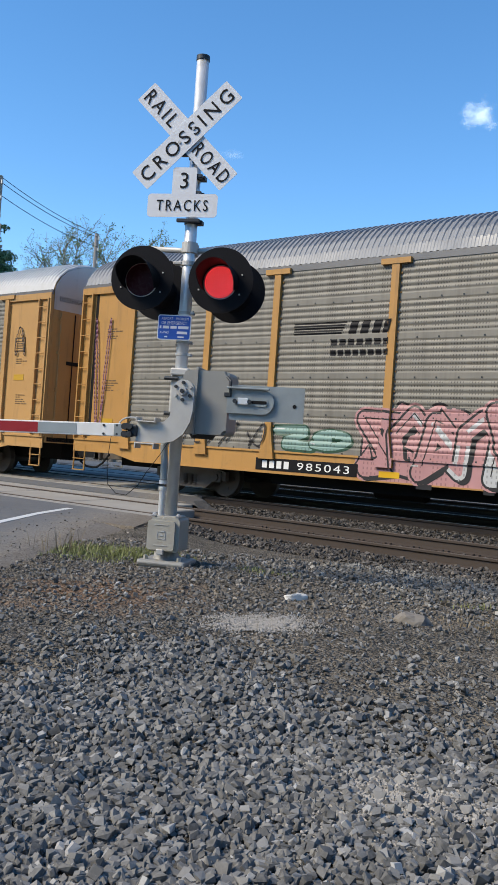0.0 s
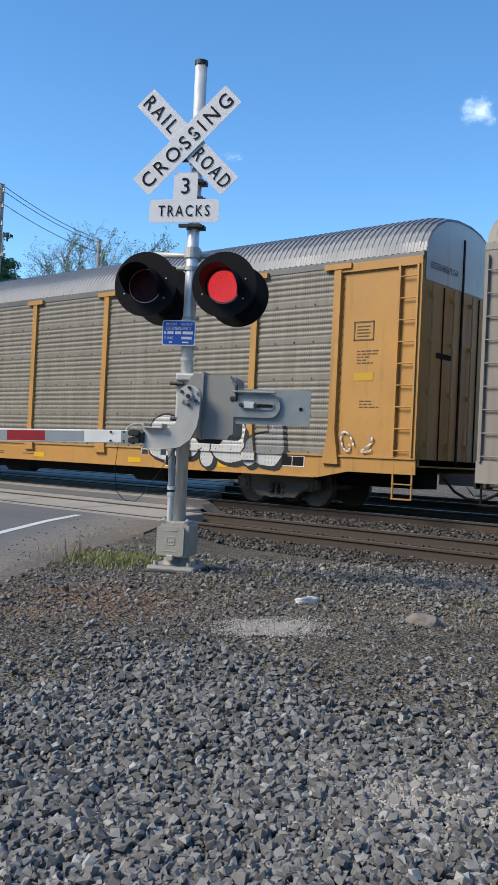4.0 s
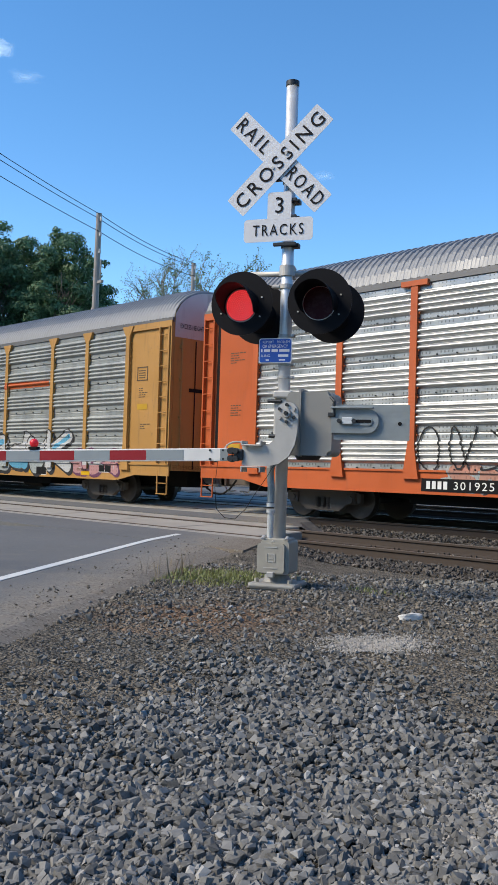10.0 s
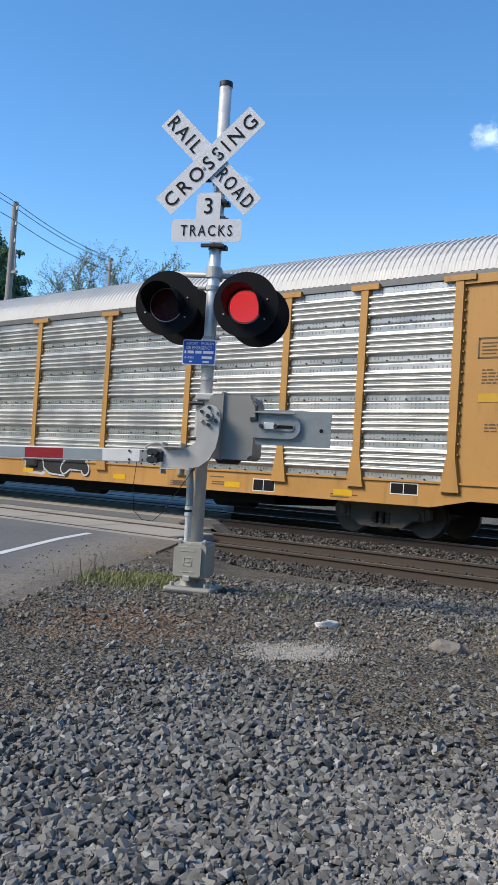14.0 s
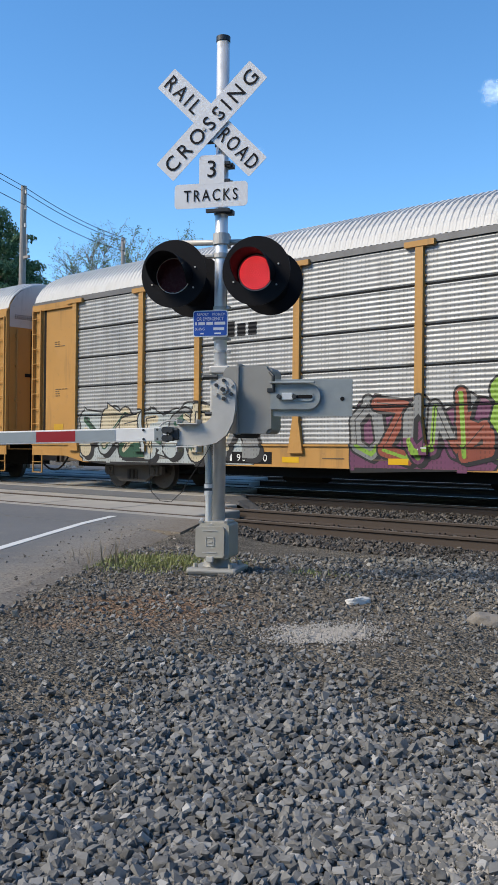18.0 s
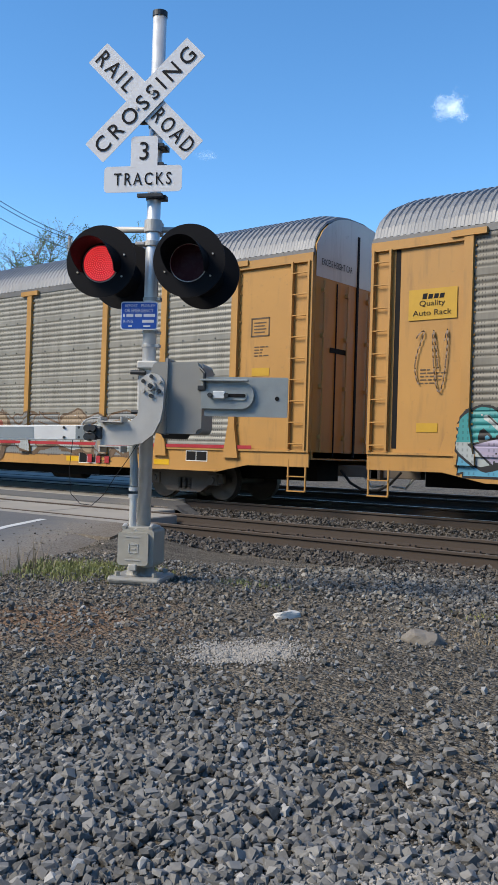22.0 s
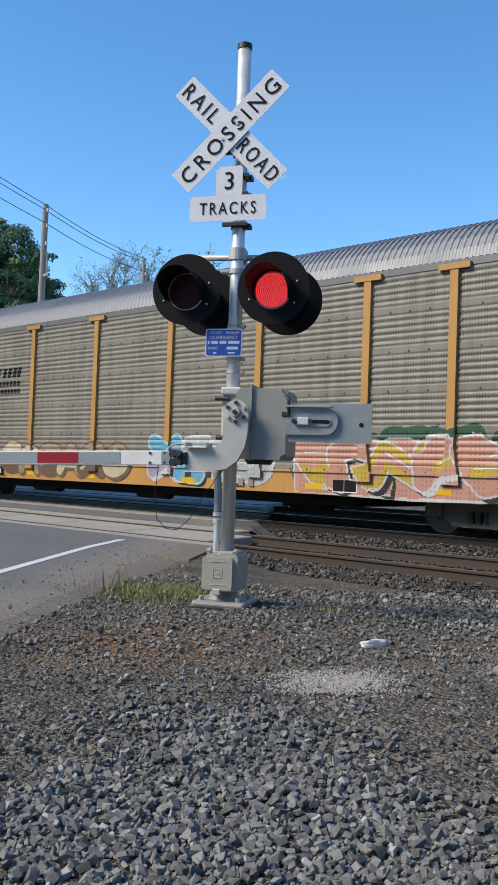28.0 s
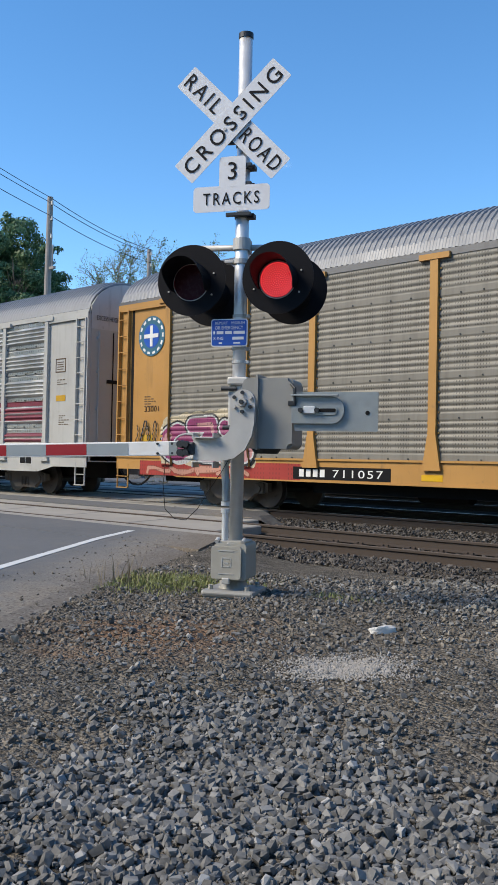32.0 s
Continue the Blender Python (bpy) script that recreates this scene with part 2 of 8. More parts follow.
def part(name, bm, material, parent=None, label="", smooth=False):
    me = bpy.data.meshes.new(name)
    if isinstance(bm, tuple):
        me.from_pydata(bm[0], [], bm[1])
    else:
        bmesh.ops.recalc_face_normals(bm, faces=bm.faces)
        bm.to_mesh(me)
        bm.free()
    if smooth:
        me.shade_smooth()
    return link(name, me, material, parent, label)


MESHES = {}


def shared(key, make, material, parent, name, label="", smooth=False):
    """A part on a mesh that alike parts share."""
    if key not in MESHES:
        bm = make()
        me = bpy.data.meshes.new(name)
        if isinstance(bm, tuple):
            me.from_pydata(bm[0], [], bm[1])
        else:
            bmesh.ops.recalc_face_normals(bm, faces=bm.faces)
            bm.to_mesh(me)
            bm.free()
        if smooth:
            me.shade_smooth()
        MESHES[key] = me
    return link(name, MESHES[key], material, parent, label)


def box(bm, x0, x1, y0, y1, z0, z1, bevel=0.0, m=None):
    made = bmesh.ops.create_cube(bm, size=1.0, matrix=Matrix.Translation(((x0 + x1) / 2, (y0 + y1) / 2, (z0 + z1) / 2)) @ Matrix.Diagonal((x1 - x0, y1 - y0, z1 - z0, 1)))
    verts = made["verts"]
    if bevel:
        edges = list({e for v in verts for e in v.link_edges})
        out = bmesh.ops.bevel(bm, geom=edges, offset=bevel, segments=2, affect="EDGES", profile=0.5)
        verts = list({v for f in out["faces"] for v in f.verts} | {v for v in verts if v.is_valid})
    if m is not None:
        bmesh.ops.transform(bm, matrix=m, verts=verts)
    return bm


def tube(bm, p, q, r, r2=None, seg=16, caps=True):
    p, q = Vector(p), Vector(q)
    d = q - p
    m = Matrix.Translation((p + q) / 2) @ d.to_track_quat("Z", "Y").to_matrix().to_4x4()
    bmesh.ops.create_cone(bm, cap_ends=caps, segments=seg, radius1=r, radius2=r if r2 is None else r2, depth=d.length, matrix=m)
    return bm


def pipe(bm, points, r, seg=8):
    for p, q in zip(points, points[1:]):
        tube(bm, p, q, r, seg=seg)
    for p in points[1:-1]:
        bmesh.ops.create_uvsphere(bm, u_segments=seg, v_segments=6, radius=r, matrix=Matrix.Translation(p))
    return bm


def slab(bm, outline, y0, y1):
    """A plate: an outline in x, z, extruded from y0 to y1."""
    a = [bm.verts.new((x, y0, z)) for x, z in outline]
    b = [bm.verts.new((x, y1, z)) for x, z in outline]
    bm.faces.new(a)
    bm.faces.new(list(reversed(b)))
    for i in range(len(a)):
        j = (i + 1) % len(a)
        bm.faces.new((a[j], a[i], b[i], b[j]))
    return bm


def rounded(x0, x1, z0, z1, r, n=5):
    pts = []
    for cx, cz, a0 in ((x1 - r, z1 - r, 0), (x0 + r, z1 - r, 90), (x0 + r, z0 + r, 180), (x1 - r, z0 + r, 270)):
        for i in range(n + 1):
            a = radians(a0 + 90 * i / n)
            pts.append((cx + r * math.cos(a), cz + r * math.sin(a)))
    return pts


def text_mesh(words, height, width=None, spacing=1.0, bold=0.0, deep=0.004):
    """Flat letters in the x, z plane facing -y, centred."""
    curve = bpy.data.curves.new("letters", "FONT")
    curve.body, curve.size, curve.align_x, curve.align_y = words, 1.0, "CENTER", "CENTER"
    curve.space_character, curve.offset, curve.extrude, curve.resolution_u = spacing, bold, 0.0, 3
    ob = bpy.data.objects.new("letters", curve)
    me = bpy.data.meshes.new_from_object(ob)
    bpy.data.objects.remove(ob)
    bpy.data.curves.remove(curve)
    co = np.array([v.co[:] for v in me.vertices])
    lo, hi = co.min(0), co.max(0)
    k = height / (hi[1] - lo[1])
    kx = k if width is None else width / (hi[0] - lo[0])
    mid = (lo + hi) / 2
    for v in me.vertices:
        v.co = ((v.co.x - mid[0]) * kx, -deep, (v.co.y - mid[1]) * k)
    me.name = "lettering"
    return me


def letters(words, m, height, material, parent, width=None, name="lettering", bold=0.0, spacing=1.0):
    me = text_mesh(words, height, width, spacing, bold)
    ob = link(name, me, material, parent)
    ob.matrix_local = m
    return ob


def bars(bm, x0, x1, z0, z1, y, n=1, fill=0.6):
    """Rows of plain bars for writing too small to read."""
    h = (z1 - z0) / n
    for i in range(n):
        box(bm, x0, x1, y - 0.002, y, z0 + h * (i + (1 - fill) / 2), z0 + h * (i + (1 + fill) / 2))
    return bm


# ---- ground, road, tracks ----
RAILS = ((5.70, -0.10), (7.135, -0.04), (9.93, 0.06), (11.365, 0.15), (14.10, 0.22), (15.535, 0.28))
ROAD_ALONG = Vector((-0.618, 0.786))
ROAD_SIDE = Vector((0.786, 0.618))          # to the right-hand edge
LINE_AT = Vector((-2.39, -1.13))
ROAD_RIGHT, ROAD_LEFT = 1.6, -8.4          # asphalt's edges, from the white line


def road_coords(x, y):
    d = Vector((x, y)) - LINE_AT
    return d.dot(ROAD_ALONG), d.dot(ROAD_SIDE)


def road_point(along, side):
    p = LINE_AT + ROAD_ALONG * along + ROAD_SIDE * side
    return p.x, p.y


def track_level(y):
    """Height of the running surface across the three tracks."""
    return float(np.interp(y, [-2, 2.5] + [r[0] for r in RAILS] + [22, 40], [0.0, -0.02] + [r[1] for r in RAILS] + [0.3, 0.0]))


def ground_z(x, y):
    base = float(np.interp(y, [-40, -8, -1, 0.45, 4.6, 7.9, 9.2, 12.1, 13.4, 16.5, 19, 40, 400],
                           [-0.2, -0.12, 0.0, 0.0, -0.285, -0.26, -0.13, -0.05, 0.03, 0.08, -0.1, -0.2, -0.2]))
    along, side = road_coords(x, y)
    if -60 < along < 45:                     # the ground dips under the asphalt
        k = min(1.0, max(0.0, (ROAD_RIGHT - 0.12 - 0.06 * max(0.0, min(10.0, -along)) - side) / 0.3)) * min(1.0, max(0.0, (side - ROAD_LEFT) / 0.3))
        base = base * (1 - k) + (track_level(y) - 0.09) * k
    if -60 < along < 10 and y < 5.6 and side > 0:         # and meets it level at its edge
        edge = ROAD_RIGHT - 0.06 * max(0.0, min(10.0, -along))
        base += (track_level(y) - 0.02 - base) * max(0.0, 1 - abs(side - edge - 0.1) / 1.1) * min(1.0, (5.6 - y) / 0.3) if side > edge - 0.1 else 0.0
    near = max(0.0, 1 - math.hypot(x - 3, y + 3) / 9)
    if near == 0.0:
        return base
    clods = 0.012 * noise.noise((x * 8.3, y * 8.3, 7)) + 0.008 * noise.noise((x * 17, y * 17, 2))
    return base + near * (0.035 * noise.noise((x * 0.9, y * 0.9, 0)) + 0.022 * noise.noise((x * 3.1, y * 3.1, 4)) + clods)


def ground_material():
    m = Nodes("dirt_and_gravel")
    co = m.coords(False)
    sep = m.add("SeparateXYZ")
    m.put(co, sep.inputs[0])
    broad, mid, fine = m.noise(co, 0.55, 6, 0.6), m.noise(co, 4.0, 6, 0.65), m.noise(co, 55, 4, 0.7)
    dirt = m.mix(m.ramp(broad, (0.4, (0, 0, 0)), (0.6, (1, 1, 1))), (0.135, 0.127, 0.112), (0.25, 0.215, 0.168))
    dirt = m.mix(m.math("MULTIPLY", m.ramp(mid, (0.45, (0, 0, 0)), (0.7, (1, 1, 1))), 0.75), dirt, (0.37, 0.33, 0.27))
    damp = m.noise(co, 1.7, 7, 0.7)
    dirt = m.mix(m.ramp(damp, (0.52, (0, 0, 0)), (0.66, (0.65,) * 3)), dirt, (0.085, 0.077, 0.066))
    vor = m.add("TexVoronoi", Scale=38.0)
    m.put(co, vor.inputs["Vector"])
    sep2 = m.add("SeparateColor")
    m.put(vor.outputs["Color"], sep2.inputs[0])
    grit = m.add("TexVoronoi", Scale=120.0)
    m.put(co, grit.inputs["Vector"])
    sep3 = m.add("SeparateColor")
    m.put(grit.outputs["Color"], sep3.inputs[0])
    stone = m.mix(1.0, dirt, m.ramp(sep2.outputs[0], (0.0, (0.5,) * 3), (0.5, (1.0,) * 3), (1.0, (1.25,) * 3)), "MULTIPLY")
    stone = m.mix(m.ramp(sep3.outputs[0], (0.6, (0, 0, 0)), (1.0, (0.65,) * 3)), stone, (0.36, 0.32, 0.265))
    stone = m.mix(m.ramp(sep3.outputs[1], (0.7, (0, 0, 0)), (0.75, (0.6,) * 3)), stone, (0.03, 0.027, 0.024))
    # a rusty brown patch of bare earth before the post
    near = m.add("VectorMath")
    near.operation = "DISTANCE"
    m.put(co, near.inputs[0])
    near.inputs[1].default_value = (0.90, -1.64, 0.0)
    rust = m.ramp(m.math("ADD", near.outputs["Value"], m.math("MULTIPLY", m.math("SUBTRACT", mid, 0.5), 1.8)), (0.2, (0.85,) * 3), (1.1, (0, 0, 0)))
    stone = m.mix(rust, stone, m.mix(m.ramp(sep2.outputs[1], (0.3, (0, 0, 0)), (0.7, (1, 1, 1))), (0.18, 0.112, 0.07), (0.34, 0.215, 0.14)))
    # shade in the gaps between the crushed stones, painted into the ground's colour
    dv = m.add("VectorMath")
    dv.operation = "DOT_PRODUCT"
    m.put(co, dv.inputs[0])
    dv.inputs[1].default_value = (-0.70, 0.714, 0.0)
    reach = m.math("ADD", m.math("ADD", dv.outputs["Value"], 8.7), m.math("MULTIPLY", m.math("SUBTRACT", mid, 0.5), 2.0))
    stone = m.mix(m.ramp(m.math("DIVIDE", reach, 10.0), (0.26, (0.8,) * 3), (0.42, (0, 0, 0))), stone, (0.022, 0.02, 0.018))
    # oil and brake dust on the track bed, plus painted-in shade beneath the train
    bed = m.ramp(m.math("DIVIDE", m.math("SUBTRACT", sep.outputs[1], 4.0), 16.0), (0.0, (0, 0, 0)), (0.1, (0.45,) * 3), (0.32, (0.75,) * 3), (0.8, (0.75,) * 3), (0.95, (0, 0, 0)))
    stone = m.mix(bed, stone, (0.028, 0.023, 0.019))
    bright = m.ramp(m.noise(co, 24, 2), (0.62, (0, 0, 0)), (0.72, (1, 1, 1)))
    col = m.mix(m.math("MULTIPLY", bright, 0.4), stone, (0.3, 0.29, 0.28))
    h = m.math("ADD", m.math("MULTIPLY", vor.outputs["Distance"], -1.2), fine)
    m.bump(h, 1.0, 0.04)
    return m.finish(col, 0.95, 0.0, 0.06)


def asphalt_material():
    m = Nodes("asphalt_worn")
    co = m.coords(False)
    broad, mid, fine = m.noise(co, 0.35, 6, 0.6), m.noise(co, 2.2, 6, 0.7), m.noise(co, 130, 3, 0.7)
    col = m.mix(broad, (0.115, 0.119, 0.123), (0.172, 0.176, 0.179))
    col = m.mix(m.ramp(mid, (0.52, (0, 0, 0)), (0.75, (1, 1, 1))), col, (0.185, 0.182, 0.172))
    col = m.mix(m.ramp(fine, (0.55, (0, 0, 0)), (0.7, (0.5, 0.5, 0.5))), col, (0.2, 0.2, 0.2))
    # dust and grit drift over the edge beyond the painted line
    dot = m.add("VectorMath")
    dot.operation = "DOT_PRODUCT"
    m.put(co, dot.inputs[0])
    dot.inputs[1].default_value = (0.786, 0.618, 0.0)
    off = m.math("SUBTRACT", dot.outputs["Value"], -2.577)
    drift = m.math("ADD", off, m.math("MULTIPLY", m.math("SUBTRACT", mid, 0.5), 1.3))
    dust = m.ramp(drift, (0.1, (0, 0, 0)), (0.95, (1, 1, 1)))
    col = m.mix(m.math("MULTIPLY", dust, 0.85), col, (0.24, 0.22, 0.19))
    soil = m.ramp(m.math("SUBTRACT", drift, 0.7), (0.0, (0, 0, 0)), (0.8, (1, 1, 1)))
    col = m.mix(m.math("MULTIPLY", soil, 0.85), col, (0.18, 0.15, 0.118))
    spot = m.add("TexVoronoi", Scale=55.0)
    m.put(co, spot.inputs["Vector"])
    sp3 = m.add("SeparateColor")
    m.put(spot.outputs["Color"], sp3.inputs[0])
    col = m.mix(m.math("MULTIPLY", m.ramp(sp3.outputs[0], (0.8, (0, 0, 0)), (0.9, (0.6,) * 3)), dust), col, (0.05, 0.045, 0.04))
    col = m.mix(m.math("MULTIPLY", m.ramp(sp3.outputs[1], (0.8, (0, 0, 0)), (0.9, (0.6,) * 3)), dust), col, (0.3, 0.275, 0.24))
    m.bump(fine, 0.8, 0.008)
    return m.finish(col, m.ramp(mid, (0.3, (0.75,) * 3), (0.7, (0.92,) * 3)), 0.0, 0.15)


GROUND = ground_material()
ASPHALT = asphalt_material()


def grid_lines(lo, hi, fine_lo, fine_hi, fine, grow=1.35):
    out = list(np.arange(fine_lo, fine_hi + 1e-6, fine))
    step = fine
    while out[-1] < hi:
        step *= grow
        out.append(min(hi, out[-1] + step))
    step = fine
    while out[0] > lo:
        step *= grow
        out.insert(0, max(lo, out[0] - step))
    return out


def make_ground():
    xs, ys = grid_lines(-900, 900, -3.5, 6, 0.04, 1.06), grid_lines(-900, 900, -5.5, 4.5, 0.04, 1.06)
    verts = [(x, y, ground_z(x, y)) for y in ys for x in xs]
    w = len(xs)
    faces = [(j * w + i, j * w + i + 1, (j + 1) * w + i + 1, (j + 1) * w + i) for j in range(len(ys) - 1) for i in range(w - 1)]
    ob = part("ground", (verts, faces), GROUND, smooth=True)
    return tagged(ob, "grey-brown dirt and gravel beside the tracks", "ground", kind="structure")


ground = make_ground()


def strip_on_road(a0, a1, s0, s1, lift, na, ns, wobble=0.0, thick=0.1):
    """A layer that follows the road's surface."""
    top, faces = [], []
    for i in range(na + 1):
        a = a0 + (a1 - a0) * i / na
        for j in range(ns + 1):
            s = s0 + (s1 - s0) * j / ns
            if wobble and j == ns:
                s += wobble * (0.5 * noise.noise((a * 0.8, 3, 0)) + 0.5 * noise.noise((a * 2.7, 7, 0))) - 0.06 * max(0.0, -a)
            x, y = road_point(a, s)
            top.append((x, y, track_level(y) + lift - (0.07 if wobble and j == ns else 0.0)))
    w = ns + 1
    for i in range(na):
        for j in range(ns):
            faces.append((i * w + j, i * w + j + 1, (i + 1) * w + j + 1, (i + 1) * w + j))
    n = len(top)
    verts = top + [(x, y, z - thick) for x, y, z in top]
    for j in range(ns):
        faces += [(j + 1, j, n + j, n + j + 1), (na * w + j, na * w + j + 1, n + na * w + j + 1, n + na * w + j)]
    for i in range(na):
        faces += [(i * w, (i + 1) * w, n + (i + 1) * w, n + i * w), ((i + 1) * w + ns, i * w + ns, n + i * w + ns, n + (i + 1) * w + ns)]
    return verts, faces


def road_strip(name, a0, a1, s0, s1, lift, na, ns, material, label, wobble=0.0, thick=0.1):
    ob = part(name, strip_on_road(a0, a1, s0, s1, lift, na, ns, wobble, thick), material)
    bm = bmesh.new()
    bm.from_mesh(ob.data)
    bmesh.ops.recalc_face_normals(bm, faces=bm.faces)
    bm.to_mesh(ob.data)
    bm.free()
    return tagged(ob, label, name.split("_")[0], kind="structure")


def along_at(y, side=0.0):
    """How far along the road a line parallel to the tracks is met."""
    return (y - LINE_AT.y - ROAD_SIDE.y * side) / ROAD_ALONG.y


def clip_strip(y0, y1, x_right, x_left, lift, nx, ny, thick=0.12, slope=True):
    """A layer across the road, bounded by lines along the tracks; its right end runs with the road."""
    verts, faces = [], []
    for j in range(ny + 1):
        y = y0 + (y1 - y0) * j / ny
        shift = (y - y0) * ROAD_ALONG.x / ROAD_ALONG.y if slope else 0
        for i in range(nx + 1):
            x = x_left + (x_right - x_left) * i / nx + shift
            verts.append((x, y, track_level(y) + lift))
    w, n = nx + 1, len(verts)
    faces += [(j * w + i, j * w + i + 1, (j + 1) * w + i + 1, (j + 1) * w + i) for j in range(ny) for i in range(nx)]
    verts += [(x, y, z - thick) for x, y, z in verts]
    for i in range(nx):
        faces += [(i, n + i, n + i + 1, i + 1), (ny * w + i, ny * w + i + 1, n + ny * w + i + 1, n + ny * w + i)]
    for j in range(ny):
        faces += [(j * w, (j + 1) * w, n + (j + 1) * w, n + j * w), (j * w + nx, n + j * w + nx, n + (j + 1) * w + nx, (j + 1) * w + nx)]
    return verts, faces


def road_x(y, side=ROAD_RIGHT):
    a = along_at(y, side)
    return road_point(a, side)[0]


road_near = road_strip("road_near", -40, along_at(4.9, 0) - 1.1, ROAD_LEFT, ROAD_RIGHT, 0.0, 130, 20, ASPHALT, "worn grey asphalt road up to the crossing", 0.16)
wedge = part("road_apron", clip_strip(2.6, 4.93, road_x(2.6) + 0.06, road_x(2.6) - 14, 0.004, 30, 6), ASPHALT)
tagged(wedge, "grey asphalt apron before the rails", "road", kind="structure")
for lo, hi in ((8.05, 9.0), (12.35, 13.15), (16.55, 20.0)):
    between = part("road_between", clip_strip(lo, hi, road_x(lo) + 0.1, road_x(lo) - 14, 0.0, 24, 3), ASPHALT)
    tagged(between, "grey asphalt between the crossing tracks", "road", kind="structure")
far = part("road_far", clip_strip(20.02, 90, road_x(20) - 0.4, road_x(20) - 9, 0.0, 6, 24), ASPHALT)
tagged(far, "grey asphalt road beyond the tracks", "road", kind="structure")
line = road_strip("edge_line", -34, 6.75, -0.06, 0.06, 0.006, 120, 1, plain("road_line_white", (0.6, 0.61, 0.6), 0.7, 0, 0.2, 9, 0.2), "white painted edge line on the asphalt", thick=0.005)


def crossing_panels():
    """Concrete panels beside and between the rails, each on its own with an open joint."""
    root = tagged(new("level_crossing"), "beige concrete panels laid between the rails", "crossing", kind="structure")
    for r in range(0, 6, 2):
        (ya, _), (yb, _) = RAILS[r], RAILS[r + 1]
        for lo, hi in ((ya - 0.75, ya - 0.045), (ya + 0.11, yb - 0.11), (yb + 0.045, yb + 0.75)):
            for n in range(6):
                right = road_x((lo + hi) / 2) + 0.05 - n * 2.46
                verts, faces = clip_strip(lo, hi, right, right - 2.43, -0.012, 1, 1, 0.16, slope=False)
                ob = part("panel", (verts, faces), CONCRETE, root)
                bm = bmesh.new()
                bm.from_mesh(ob.data)
                bmesh.ops.recalc_face_normals(bm, faces=bm.faces)
                bmesh.ops.bevel(bm, geom=[e for e in bm.edges if all(v.co.z > track_level(v.co.y) - 0.05 for v in e.verts)], offset=0.02, segments=1, affect="EDGES")
                bm.to_mesh(ob.data)
                bm.free()
    return root


crossing_panels()

RAIL_PROFILE = ((-0.07, -0.185), (0.07, -0.185), (0.07, -0.172), (0.012, -0.15), (0.009, -0.05), (0.036, -0.035), (0.036, -0.006), (0.028, 0.0),
                (-0.028, 0.0), (-0.036, -0.006), (-0.036, -0.035), (-0.009, -0.05), (-0.012, -0.15), (-0.07, -0.172))


def make_tracks():
    for k in range(3):
        pair = RAILS[2 * k:2 * k + 2]
        cy, cz = (pair[0][0] + pair[1][0]) / 2, (pair[0][1] + pair[1][1]) / 2
        track = tagged(new("track"), ("rusty steel rails on wooden ties in grey ballast", "rails polished on top on wooden ties beneath the train", "far steel rails on wooden ties")[k], "railway track", "tracks of the line", kind="structure")
        for y, z in pair:
            verts, faces = [], []
            ends = (-260.0, 120.0)
            for x in ends:
                verts += [(x, y + a, z + b) for a, b in RAIL_PROFILE]
            n = len(RAIL_PROFILE)
            faces = [(i, (i + 1) % n, n + (i + 1) % n, n + i) for i in range(n)]
            part("rail", (verts, faces), RAIL, track)
            top = bmesh.new()
            box(top, ends[0], ends[1], y - 0.027, y + 0.027, z, z + 0.003)
            part("rail_head", top, RAIL_TOP if k else RAIL_DULL, track, "worn running surface")
        lean = math.atan2(pair[1][1] - pair[0][1], 1.435)
        turn = Matrix.Translation((0, cy, cz)) @ Matrix.Rotation(lean, 4, "X")
        rng = random.Random(20 + k)
        for i in range(int(46 if k == 0 else 34)):
            x = -0.8 + 8.5 - i * 0.53
            if x < -26:
                break
            bm = box(bmesh.new(), x - 0.115, x + 0.115, -1.3 + rng.uniform(-0.06, 0.06), 1.3 + rng.uniform(-0.06, 0.06), -0.37, -0.195 + rng.uniform(-0.012, 0.006), 0.012, turn)
            part("tie", bm, TIE, track)
        for i in range(24 if k < 2 else 0):
            x = 7.7 - i * 0.53
            for yy in (-0.7175, 0.7175):
                bm = bmesh.new()
                box(bm, x - 0.09, x + 0.09, yy - 0.16, yy + 0.16, -0.197, -0.183, 0, turn)
                for sx in (-0.05, 0.05):
                    for sy in (-0.085, 0.085):
                        box(bm, x + sx - 0.014, x + sx + 0.014, yy + sy - 0.02, yy + sy + 0.02, -0.185, -0.155, 0.004, turn)
                part("tie_plate", bm, RAIL, track)


make_tracks()


